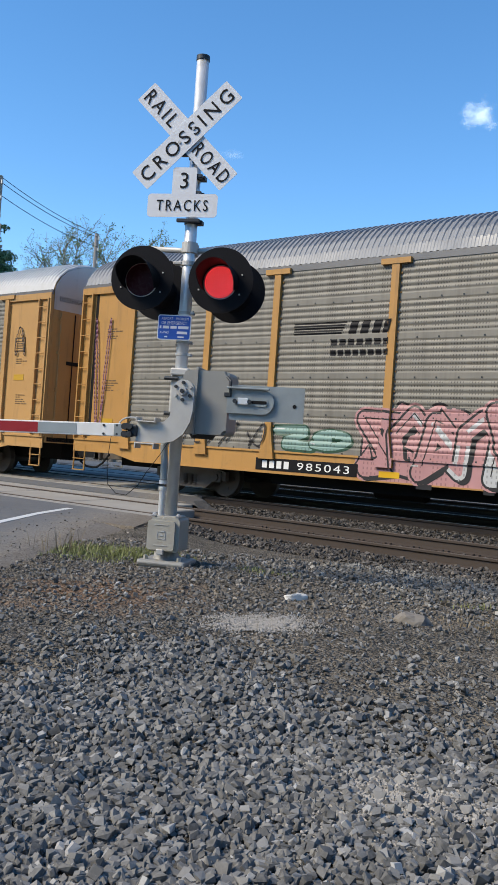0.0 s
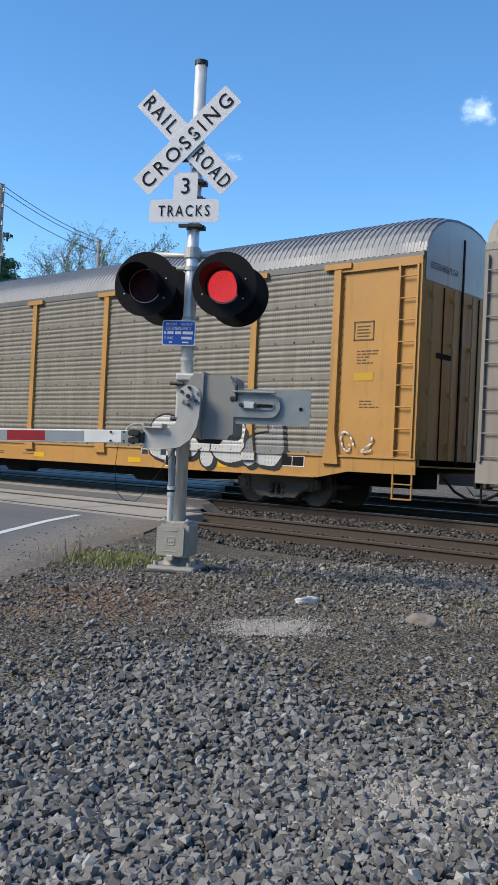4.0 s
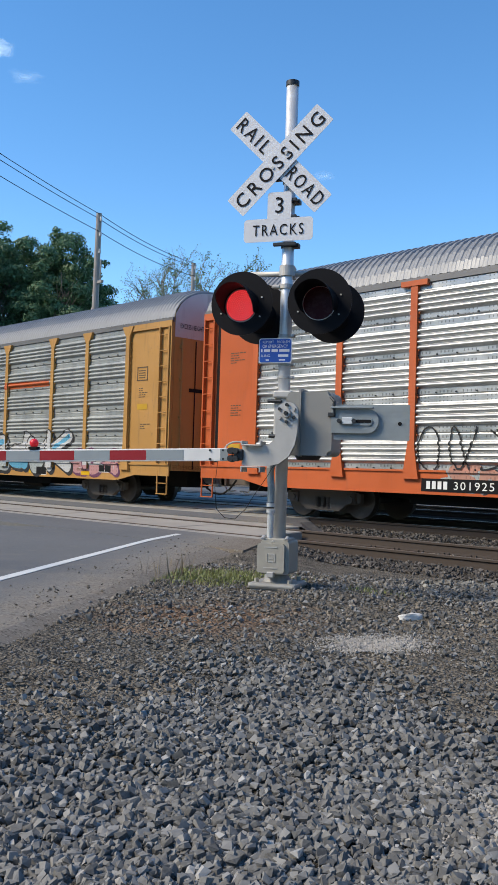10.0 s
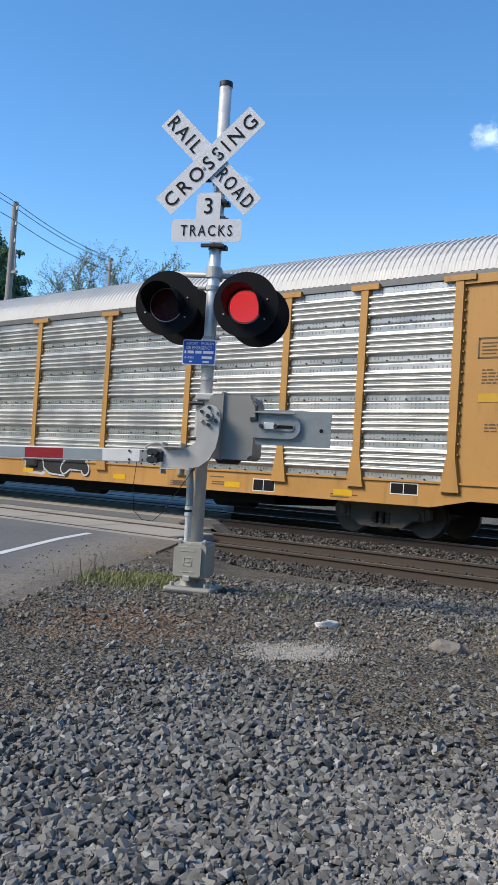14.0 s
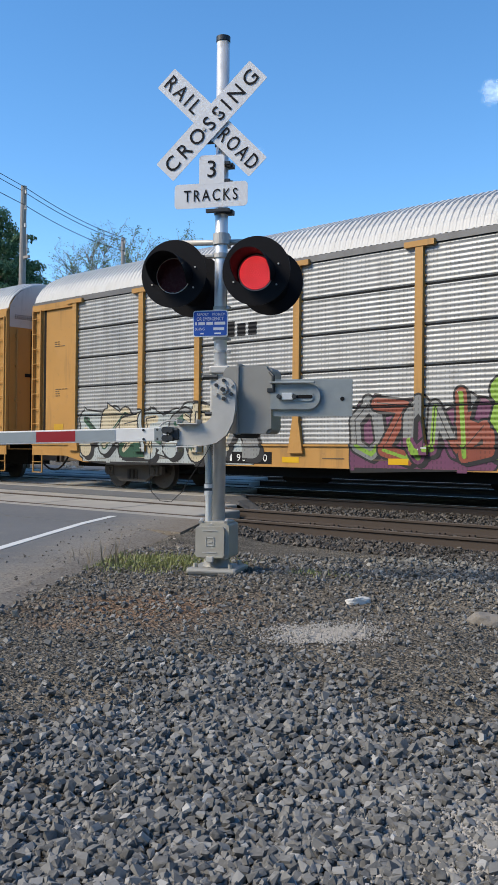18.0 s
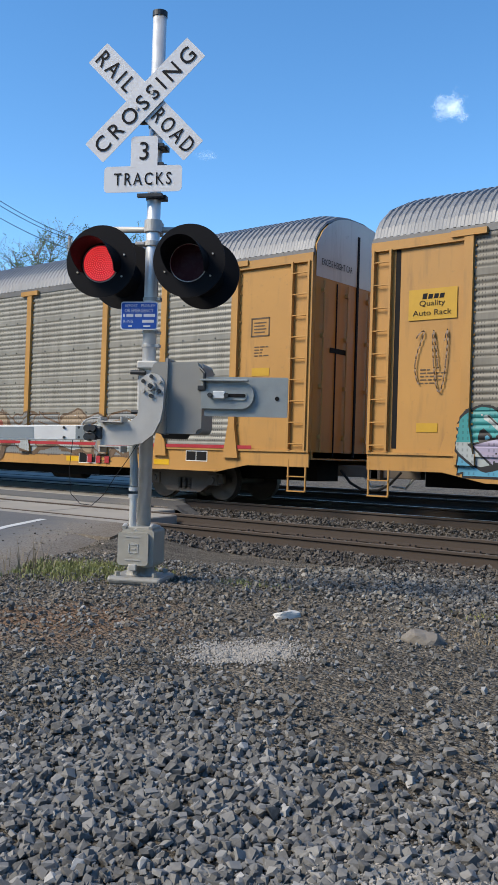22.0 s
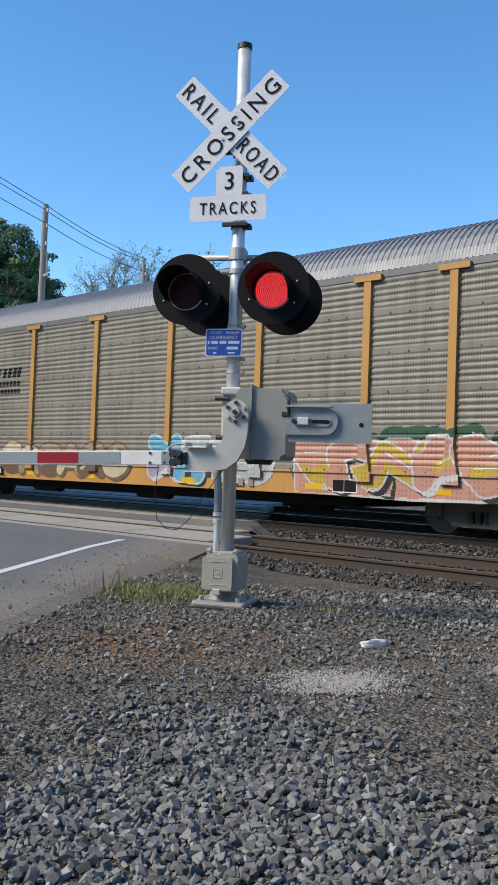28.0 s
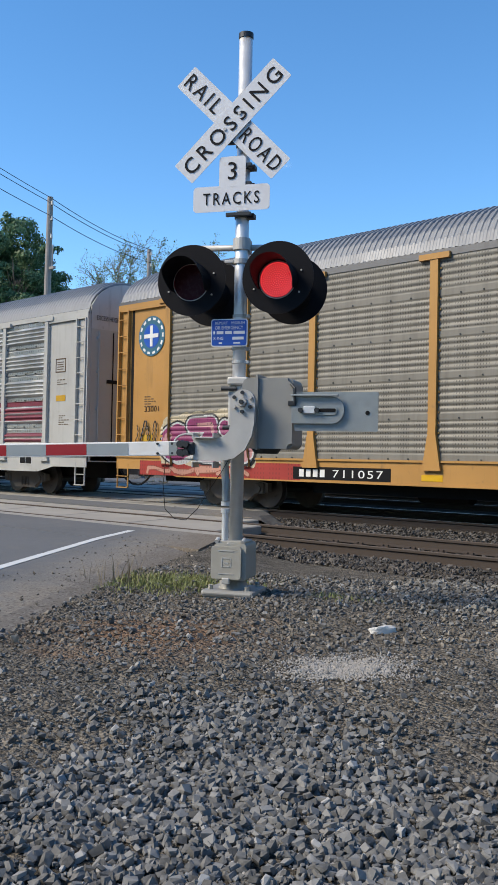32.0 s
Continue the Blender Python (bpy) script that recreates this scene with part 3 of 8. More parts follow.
# ---- the crossing signal ----
def make_signal():
    sig = tagged(new("crossing_signal"), "aluminium railroad crossing signal post with flashing lights and lowered gate", "crossing signal")
    sig.matrix_world = pose(0, 0, 0.0, 0, 0, 28.09)
    # local frame: x along the signs to their right, -y towards the road user, z up
    post = tube(bmesh.new(), (0.008, 0, 0.36), (0.008, 0, 4.80), 0.058, seg=28)
    part("post", post, ALU, sig, smooth=False).data.shade_smooth()
    cap = tube(bmesh.new(), (0.008, 0, 4.79), (0.008, 0, 4.835), 0.064, seg=28)
    part("post_cap", cap, DARK_STEEL, sig, "dark metal cap")

    # crossbuck: two blades with letters
    L, W, k, cx, cz = 1.219, 0.229, math.sqrt(0.5), -0.062, 4.03
    for name, ang, yy in (("crossbuck_blade", -45, -0.115), ("crossbuck_blade", 45, -0.13)):
        bm = slab(bmesh.new(), rounded(-L / 2, L / 2, -W / 2, W / 2, 0.012, 3), -0.002, 0.002)
        blade = part(name, bm, SIGN_WHITE, sig)
        blade.matrix_local = pose(cx, yy, cz) @ Matrix.Rotation(radians(-ang), 4, "Y")
        words = (("RAIL", -0.375, 0.40), ("ROAD", 0.36, 0.44)) if ang < 0 else (("CROSSING", 0.0, 1.13),)
        for w, off, wide in words:
            letters(w, pose(off, -0.003, 0), 0.135, INK, blade, wide, spacing=1.35, bold=0.004)
        for off in (-0.09, 0.09):
            bolt = tube(bmesh.new(), (off * (1 if ang > 0 else 0.2), -0.012, off * 0.0), (off * (1 if ang > 0 else 0.2), -0.002, 0), 0.014, seg=10)
            part("bolt", bolt, CAST, blade)
    plate = bmesh.new()
    out = rounded(-0.34, 0.34, -0.11, 0.11, 0.035)
    slab(plate, out, -0.002, 0.002)
    tracks = part("tracks_plate", plate, SIGN_WHITE, sig)
    tracks.matrix_local = pose(-0.062, -0.115, 3.375)
    letters("TRACKS", pose(0, -0.003, 0), 0.105, INK, tracks, 0.5, spacing=1.3, bold=0.004)
    plate = slab(bmesh.new(), [(-0.117, -0.13), (0.117, -0.13)] + [(x, z) for x, z in rounded(-0.117, 0.117, -0.13, 0.13, 0.03)[:12]], -0.002, 0.002)
    three = part("number_plate_sign", plate, SIGN_WHITE, sig)
    three.name = "count_plate"
    three.matrix_local = pose(-0.055, -0.1155, 3.605)
    letters("3", pose(0, -0.003, 0.005), 0.15, INK, three)
    for z in (4.0, 3.86, 3.66, 3.5, 3.24):
        br = bmesh.new()
        tube(br, (0.008, 0, z - 0.018), (0.008, 0, z + 0.018), 0.068, seg=20)
        box(br, -0.11, 0.11, -0.112, -0.075, z - 0.016, z + 0.016, 0.004)
        box(br, 0.06, 0.12, -0.04, 0.04, z - 0.02, z + 0.02, 0.004)
        tube(br, (0.1, -0.06, z), (0.1, 0.05, z), 0.009, seg=8)
        part("sign_bracket", br, DARK_STEEL, sig)

    # lamps on the cross arm
    arm = bmesh.new()
    pipe(arm, [(-0.40, 0.09, 3.005), (0.36, 0.09, 2.985)], 0.027, 12)
    part("cross_arm", arm, CAST, sig, smooth=True)
    clamp = bmesh.new()
    tube(clamp, (0.008, 0, 2.95), (0.008, 0, 3.05), 0.075, seg=20)
    box(clamp, -0.05, 0.066, 0.05, 0.13, 2.94, 3.06, 0.012)
    tube(clamp, (0.008, 0, 2.83), (0.008, 0, 2.87), 0.072, seg=20)
    box(clamp, -0.13, -0.05, -0.05, 0.02, 2.835, 2.865, 0.006)
    part("arm_clamp", clamp, CAST, sig)
    flashers = []
    for x, front in ((-0.384, True), (0.375, True), (-0.384, False), (0.375, False)):
        y = -0.17 if front else 0.42
        s = -1 if front else 1
        lamp = part("background_disc", slab(bmesh.new(), [(0.305 * math.cos(a), 0.305 * math.sin(a)) for a in np.linspace(0, 2 * math.pi, 49)[:-1]], -0.004, 0.004), LAMP_BLACK, sig, "black round background of a flashing lamp")
        lamp.matrix_local = pose(x, y, 2.672)
        house = bmesh.new()
        tube(house, (0, -s * 0.0, -0.03), (0, -s * 0.19, -0.03), 0.165, 0.12, seg=32)
        tube(house, (0, -s * 0.19, -0.03), (0, -s * 0.24, -0.03), 0.12, 0.06, seg=24)
        part("housing", house, LAMP_BLACK, lamp, smooth=False)
        ring = bmesh.new()
        n = 40
        for ra, ya in ((0.153, s * 0.014), (0.159, s * 0.014), (0.159, 0.0), (0.153, 0.0)):
            for i in range(n):
                a = 2 * math.pi * i / n
                ring.verts.new((ra * math.cos(a), ya, -0.02 + ra * math.sin(a)))
        ring.verts.ensure_lookup_table()
        for q in range(4):
            for i in range(n):
                ring.faces.new((ring.verts[q * n + i], ring.verts[q * n + (i + 1) % n], ring.verts[((q + 1) % 4) * n + (i + 1) % n], ring.verts[((q + 1) % 4) * n + i]))
        part("lens_ring", ring, CAST, lamp)
        # visor: a half tube, open below
        vis = bmesh.new()
        cols = 28
        for layer, r in ((0, 0.172), (1, 0.166)):
            for i in range(cols + 1):
                a = radians(-28 + 236 * i / cols)
                reach = 0.30 if 20 < -28 + 236 * i / cols < 160 else 0.30 - 0.2 * min(1, (abs(90 - (-28 + 236 * i / cols)) - 70) / 48)
                for d in (0.0, reach):
                    vis.verts.new((r * math.cos(a), s * (0.004 + d), -0.02 + r * math.sin(a)))
        vis.verts.ensure_lookup_table()
        w = 2 * (cols + 1)
        for i in range(cols):
            a, b = 2 * i, 2 * i + 2
            vis.faces.new([vis.verts[j] for j in (a, b, b + 1, a + 1)])
            vis.faces.new([vis.verts[w + j] for j in (a, a + 1, b + 1, b)])
            vis.faces.new([vis.verts[j] for j in (a + 1, b + 1, w + b + 1, w + a + 1)])
        part("visor", vis, LAMP_BLACK, lamp, "black sun visor over the lens")
        for a in (20, 100, 200, 330):
            bolt = bmesh.new()
            tube(bolt, (0.215 * math.cos(radians(a)), s * 0.004, -0.02 + 0.215 * math.sin(radians(a))), (0.215 * math.cos(radians(a)), s * 0.014, -0.02 + 0.215 * math.sin(radians(a))), 0.008, seg=8)
            part("screw", bolt, CAST, lamp)
        if front:
            # the lamp's insert turns its lit face of small diodes to the front, or its dark face
            ins = part("lamp_insert", slab(bmesh.new(), [(0.15 * math.cos(a), 0.15 * math.sin(a)) for a in np.linspace(0, 2 * math.pi, 41)[:-1]], -0.002, 0.004), LENS_DARK, lamp, "dark red lens")
            glow = part("lit_lens", slab(bmesh.new(), [(0.149 * math.cos(a), 0.149 * math.sin(a)) for a in np.linspace(0, 2 * math.pi, 41)[:-1]], -0.004, -0.0025), LENS_BODY, lamp, "red lens lit from within")
            glow.parent = ins
            dots = bmesh.new()
            for ringn in range(1, 9):
                for q in range(6 * ringn):
                    a = 2 * math.pi * q / (6 * ringn) + ringn * 0.2
                    bmesh.ops.create_circle(dots, cap_ends=True, segments=6, radius=0.0052, matrix=pose(0.0172 * ringn * math.cos(a), -0.0055, 0.0172 * ringn * math.sin(a), 90))
            led = tagged(part("diode_face", dots, LED, lamp, "lit red diodes"), kind="stuff")
            led.parent = ins
            ins.matrix_local = pose(0, -0.012, -0.02)
            flashers.append(ins)
        else:
            part("lens", slab(bmesh.new(), [(0.15 * math.cos(a), -0.02 + 0.15 * math.sin(a)) for a in np.linspace(0, 2 * math.pi, 41)[:-1]], 0.008, 0.012), LENS_DARK, lamp)
        hang = bmesh.new()
        pipe(hang, [(x, y + (0.1 if front else -0.1), 2.80), (x, 0.09, 2.99)], 0.024, 10)
        part("lamp_bracket", hang, CAST, sig)

    # blue notice
    notice = part("notice_plate", slab(bmesh.new(), rounded(-0.162, 0.162, -0.118, 0.118, 0.022), -0.002, 0.002), SIGN_WHITE, sig, "blue enamel notice with white rim")
    notice.matrix_local = pose(-0.058, -0.1, 2.228)
    part("notice_face", slab(bmesh.new(), rounded(-0.153, 0.153, -0.109, 0.109, 0.018), -0.0045, -0.0025), SIGN_BLUE, notice)
    letters("REPORT", pose(-0.068, -0.004, 0.082), 0.024, SIGN_WHITE, notice, 0.11)
    letters("PROBLEM", pose(0.078, -0.004, 0.082), 0.024, SIGN_WHITE, notice, 0.12)
    letters("OR EMERGENCY", pose(0, -0.004, 0.042), 0.03, SIGN_WHITE, notice, 0.25)
    for x0, x1, z0, z1 in ((-0.14, -0.125, -0.012, 0.014), (-0.11, -0.05, -0.012, 0.014), (-0.035, 0.025, -0.012, 0.014), (0.04, 0.14, -0.012, 0.014), (0.03, 0.13, -0.06, -0.036), (-0.09, -0.06, -0.095, -0.082), (0.04, 0.1, -0.095, -0.082)):
        part("printed_bar", box(bmesh.new(), x0, x1, -0.007, -0.005, z0, z1), SIGN_WHITE, notice)
    letters("X-ING", pose(-0.095, -0.004, -0.048), 0.024, SIGN_WHITE, notice, 0.09)
    for z in (2.10, 1.985, 2.38):
        br = bmesh.new()
        tube(br, (0.008, 0, z - 0.012), (0.008, 0, z + 0.012), 0.066, seg=20)
        box(br, 0.05, 0.1, -0.03, 0.03, z - 0.014, z + 0.014, 0.004)
        part("band_clamp", br, CAST, sig)

    # gate mechanism
    body = bmesh.new()
    slab(body, rounded(0.10, 0.535, 1.245, 1.83, 0.045), -0.22, 0.17)
    bmesh.ops.bevel(body, geom=[e for e in body.edges if abs(e.verts[0].co.y - e.verts[1].co.y) < 1e-6], offset=0.025, segments=2, affect="EDGES")
    part("gate_mechanism", body, BOX_GREY, sig, "grey steel gate mechanism enclosure")
    lid = bmesh.new()
    slab(lid, rounded(0.225, 0.245, 1.235, 1.86, 0.008), -0.245, 0.19)
    part("enclosure_flange", lid, BOX_GREY, sig)
    head = bmesh.new()
    box(head, -0.06, 0.12, -0.13, 0.1, 1.78, 1.85, 0.015)
    box(head, -0.06, 0.14, -0.1, 0.1, 1.40, 1.80, 0.02)
    part("mounting_casting", head, CAST, sig)
    latch = bmesh.new()
    pipe(latch, [(0.52, -0.23, 1.78), (0.56, -0.25, 1.74), (0.56, -0.25, 1.62)], 0.012, 8)
    box(latch, 0.5, 0.57, -0.245, -0.2, 1.60, 1.64, 0.006)
    part("latch", latch, DARK_STEEL, sig)
    bell = bmesh.new()
    tube(bell, (0.27, -0.03, 1.205), (0.27, -0.03, 1.25), 0.1, 0.13, seg=20)
    part("mechanism_base", bell, DARK_STEEL, sig)
    # the arm's casting, which swings on the hub
    hub = bmesh.new()
    pts = [(0.145 + 0.105 * math.cos(a), 1.62 + 0.105 * math.sin(a)) for a in np.radians(np.linspace(0, 180, 15))]
    pts += [(0.045, 1.45), (0.03, 1.38), (-0.02, 1.335), (-0.10, 1.318), (-0.275, 1.315), (-0.275, 1.135), (-0.03, 1.135), (0.08, 1.16), (0.17, 1.23), (0.225, 1.34), (0.245, 1.45)]
    slab(hub, pts, -0.345, -0.30)
    part("arm_casting", hub, CAST, sig, "cast aluminium gate arm bracket")
    for yy in (-0.35,):
        disc = tube(bmesh.new(), (0.145, yy, 1.62), (0.145, yy - 0.03, 1.62), 0.042, 0.036, seg=20)
        part("hub_cap", disc, CAST, sig)
        part("hub_nut", tube(bmesh.new(), (0.145, yy - 0.03, 1.62), (0.145, yy - 0.05, 1.62), 0.02, seg=6), DARK_STEEL, sig)
        for q in range(6):
            a = radians(30 + 60 * q)
            part("hub_bolt", tube(bmesh.new(), (0.145 + 0.078 * math.cos(a), yy, 1.62 + 0.078 * math.sin(a)), (0.145 + 0.078 * math.cos(a), yy - 0.018, 1.62 + 0.078 * math.sin(a)), 0.016, seg=8), DARK_STEEL if q % 3 else CAST, sig)
    shaft = tube(bmesh.new(), (0.145, -0.31, 1.62), (0.145, 0.24, 1.62), 0.06, seg=20)
    part("shaft", shaft, CAST, sig)
    for z in (1.318, 1.118):
        ch = bmesh.new()
        box(ch, -0.27, -0.08, -0.40, -0.24, z, z + 0.012, 0.003)
        for xx in (-0.268, -0.092):
            box(ch, xx, xx + 0.012, -0.40, -0.24, z + (-0.04 if z < 1.2 else 0.0), z + (0.0 if z < 1.2 else 0.045), 0.002)
        part("channel_clip", ch, CAST, sig)
    for x, z in ((-0.05, 1.75), (-0.03, 1.42)):
        part("stop_bolt", pipe(bmesh.new(), [(x - 0.06, -0.12, z), (x + 0.07, -0.12, z)], 0.018, 8), DARK_STEEL, sig)
    # the arm itself
    arm = new("gate_arm")
    arm.parent = sig
    arm.matrix_local = pose(-0.42, -0.35, 1.232) @ Matrix.Rotation(radians(-1.6), 4, "Y")
    bm = box(bmesh.new(), -6.6, 0.0, -0.016, 0.016, -0.06, 0.06, 0.006)
    part("arm_blade", bm, WHITE, arm, "white-edged gate arm")
    part("arm_end_plate", box(bmesh.new(), -0.06, 0.02, -0.024, -0.017, -0.058, 0.056, 0.003), STEEL, arm, "bolted steel end plate")
    x, k = -0.425, 0
    while x > -6.4:
        s = box(bmesh.new(), x - 0.384, x - 0.001, -0.0185, -0.0155, -0.047, 0.047)
        part("stripe", s, RED_TAPE if k % 2 else SHADED_WHITE_TAPE, arm, "red stripe" if k % 2 else "white stripe in a shaded tone")
        x, k = x - 0.385, k + 1
    tong = bmesh.new()
    box(tong, 0.07, 0.16, -0.02, 0.05, -0.055, 0.05, 0.012)
    for z in (-0.036, 0.034):
        box(tong, -0.02, 0.08, -0.022, 0.02, z - 0.018, z + 0.018, 0.006)
        tube(tong, (0.045, -0.045, z), (0.045, 0.03, z), 0.03, 0.034, seg=16)
        tube(tong, (0.095, -0.05, z), (0.095, 0.03, z), 0.026, seg=16)
    part("arm_tongue", tong, DARK_STEEL, arm)
    for bx in (-0.03, -0.16):
        for bz in (-0.04, 0.04):
            part("arm_bolt", tube(bmesh.new(), (bx, -0.025, bz), (bx, -0.01, bz), 0.011, seg=8), DARK_STEEL, arm)
    lit = bmesh.new()
    bmesh.ops.create_uvsphere(lit, u_segments=14, v_segments=10, radius=0.045, matrix=pose(-2.04, 0, 0.125))
    part("arm_lamp", lit, plain("arm_lamp_red", (0.55, 0.02, 0.03), 0.3, 0, 0.1, 9, 0, glow=0.25), arm, "small red lamp on the gate arm", smooth=True)
    stem = box(bmesh.new(), -2.09, -1.99, -0.03, 0.03, 0.06, 0.09, 0.006)
    part("lamp_base", stem, BLACK, arm)
    wire = [(-0.08, -0.03, -0.06), (-0.1, -0.05, -0.3), (-0.08, -0.06, -0.5), (0.0, -0.06, -0.58), (0.1, -0.06, -0.59), (0.2, -0.05, -0.5), (0.26, 0.0, -0.38), (0.36, 0.1, -0.2), (0.42, 0.2, -0.05)]
    part("lamp_cable", pipe(bmesh.new(), wire, 0.003, 6), WIRE, arm)
    over = [(-0.03 + 0.12 * (1 - math.cos(u)), 0.02, 0.04 + 0.08 * math.sin(u)) for u in np.linspace(0.1, 2.9, 11)]
    part("lamp_cable", pipe(bmesh.new(), over, 0.008, 6), CAST, arm, "grey cable arching over the arm's joint")

    # counterweight
    plate = bmesh.new()
    slab(plate, rounded(0.55, 1.235, 1.395, 1.715, 0.01, 2), -0.205, -0.19)
    part("counterweight", plate, STEEL, sig, "galvanised steel counterweight plate")
    arm2 = bmesh.new()
    slab(arm2, [(0.53, 1.455), (0.85, 1.455)] + [(0.865 + 0.1 * math.cos(a), 1.565 + 0.11 * math.sin(a)) for a in np.radians(np.linspace(-90, 90, 11))] + [(0.53, 1.675)], -0.235, -0.21)
    part("counterweight_arm", arm2, STEEL, sig)
    rib = bmesh.new()
    box(rib, 0.53, 0.92, -0.275, -0.235, 1.675, 1.692, 0.004)
    slab(rib, rounded(0.62, 0.91, 1.525, 1.60, 0.034), -0.245, -0.236)
    part("arm_rib", rib, STEEL, sig)
    slot = bmesh.new()
    slab(slot, rounded(0.76, 0.90, 1.548, 1.577, 0.013), -0.249, -0.2455)
    hole = bmesh.new()
    slab(hole, [(1.15 + 0.018 * math.cos(a), 1.545 + 0.018 * math.sin(a)) for a in np.linspace(0, 6.2, 13)], -0.209, -0.2055)
    part("slot", slot, BLACK, sig)
    part("bolt_hole", hole, BLACK, sig)
    for x in (0.61, 0.745):
        part("clamp_bolt", tube(bmesh.new(), (x, -0.21, 1.563), (x, -0.275, 1.563), 0.02, seg=8), DARK_STEEL, sig)
    part("clamp_plate", box(bmesh.new(), 0.635, 0.73, -0.262, -0.244, 1.535, 1.595, 0.004), ALU, sig)

    # conduit, junction box and base
    con = bmesh.new()
    tube(con, (-0.045, -0.14, 0.44), (-0.045, -0.14, 0.70), 0.03, seg=16)
    for z in (0.70, 0.76):
        tube(con, (-0.045, -0.14, z), (-0.045, -0.14, z + 0.035), 0.04, seg=16)
    part("conduit", con, ALU, sig)
    flex = pipe(bmesh.new(), [(-0.045, -0.14, 0.80), (-0.05, -0.13, 0.95), (-0.075, -0.10, 1.12), (-0.02, -0.05, 1.25)], 0.034, 12)
    part("flexible_conduit", flex, STEEL, sig)
    jb = slab(bmesh.new(), rounded(-0.135, 0.125, 0.155, 0.425, 0.025), -0.235, -0.20)
    jbox = part("junction_box_door", jb, CAST_PALE, sig, "pale grey cast junction box door")
    body = bmesh.new()
    slab(body, rounded(-0.115, 0.16, 0.14, 0.45, 0.03), -0.2, 0.12)
    box(body, -0.10, 0.14, -0.18, 0.1, 0.44, 0.47, 0.02)
    part("junction_box", body, CAST_PALE, sig)
    em = bmesh.new()
    for x0, x1, z0, z1 in ((-0.03, 0.03, 0.255, 0.263), (-0.03, 0.03, 0.325, 0.333), (-0.04, -0.034, 0.255, 0.333), (0.034, 0.04, 0.255, 0.333), (-0.07, 0.06, 0.385, 0.393), (-0.07, 0.06, 0.195, 0.203), (-0.02, 0.02, 0.285, 0.295)):
        box(em, x0, x1, -0.239, -0.233, z0, z1)
    tagged(part("embossed_writing", em, CAST, jbox), kind="stuff")
    hasp = bmesh.new()
    box(hasp, -0.035, 0.03, -0.25, -0.2, 0.115, 0.165, 0.006)
    part("hasp", hasp, CAST, sig)
    for x, z in ((-0.0, 0.43), (0.13, 0.46), (-0.1, 0.46)):
        part("box_bolt", tube(bmesh.new(), (x, -0.2, z), (x, -0.15, z + 0.02), 0.018, seg=8), CAST, sig)
    base = bmesh.new()
    tube(base, (0.008, -0.02, 0.03), (0.008, -0.02, 0.15), 0.15, 0.085, seg=24)
    box(base, -0.22, 0.24, -0.25, 0.21, 0.0, 0.06, 0.025)
    part("base_casting", base, BOX_GREY, sig, "bolted cast base on the ground")
    for x in (-0.15, 0.17):
        for y in (-0.18, 0.14):
            part("anchor_bolt", tube(bmesh.new(), (x, y, 0.05), (x, y, 0.095), 0.022, seg=6), CAST_PALE, sig)
    pad = box(bmesh.new(), -0.2, 0.22, -0.23, 0.19, -0.1, 0.006, 0.01)
    part("foundation", pad, CONCRETE, sig)
    return flashers


FLASHERS = make_signal()


# ---- the train ----
TRACK_Y, RAIL_Z = 10.65, 0.10
HALF = 1.55
SPEED, SLOWING = 18.62, 0.0185             # metres a second, and how much it loses each second
SILL, DECK, TOP, PEAK = 0.64, 1.10, 4.94, 6.0
POSTS = (5.2, 7.15, 10.07, 13.0, 15.93, 18.85, 21.75, 23.7)


def travelled(t):
    return SPEED * t - SLOWING * t * t / 2


def profile(style, z):
    """How far the side sheet stands out at a height."""
    if z < DECK or style == "flat":
        return 0.0
    tier = (TOP - DECK) / 5
    u = ((z - DECK) % tier) / tier
    if style == "slat":
        return 0.011 * (0.5 - 0.5 * math.cos(2 * math.pi * u * 8)) if 0.04 < u < 0.96 else -0.012
    if style == "tan":
        return 0.026 * abs(math.sin(math.pi * (u - 0.2) / 0.8 * 5)) if u > 0.2 else 0.022
    if u < 0.02:
        return -0.03                          # the open joint between two tiers
    if u < 0.2 or u > 0.8:
        return 0.0
    return 0.012 + 0.055 * abs(math.sin(math.pi * (u - 0.2) / 0.6 * 4))


PITCH = dict(rib=0.0128, tan=0.0192, slat=0.012)


def levels(style, z0=DECK + 0.03, z1=TOP):
    n = max(2, round((z1 - z0) / PITCH[style]))
    return [z0 + (z1 - z0) * i / n for i in range(n + 1)]


def sheet(style, width, z0, z1):
    zs = levels(style) if style != "flat" else [z0, z1]
    verts = [(x, -profile(style, z), z) for z in zs for x in (0.0, width)]
    verts += [(x, 0.02, z) for z in (zs[0], zs[-1]) for x in (0.0, width)]
    faces = [(2 * i, 2 * i + 1, 2 * i + 3, 2 * i + 2) for i in range(len(zs) - 1)]
    return verts, faces


def spans(poly, z):
    """Where a level line lies inside a closed outline."""
    xs = []
    for (xa, za), (xb, zb) in zip(poly, poly[1:] + poly[:1]):
        if (za <= z) != (zb <= z):
            xs.append(xa + (xb - xa) * (z - za) / (zb - za))
    xs.sort()
    return list(zip(xs[::2], xs[1::2]))


def stroke_outlines(pts, wide, ends=True):
    """Outlines of a thick bent line: a quad for each stretch and a disc at each bend."""
    out = []
    for (xa, za), (xb, zb) in zip(pts, pts[1:]):
        d = Vector((xb - xa, zb - za))
        if d.length < 1e-4:
            continue
        d = d.normalized() * wide / 2
        out.append([(xa - d.y, za + d.x), (xb - d.y, zb + d.x), (xb + d.y, zb - d.x), (xa + d.y, za - d.x)])
    for x, z in (pts if ends else pts[1:-1]):
        out.append([(x + wide / 2 * math.cos(6.283 * i / 12), z + wide / 2 * math.sin(6.283 * i / 12)) for i in range(12)])
    return out


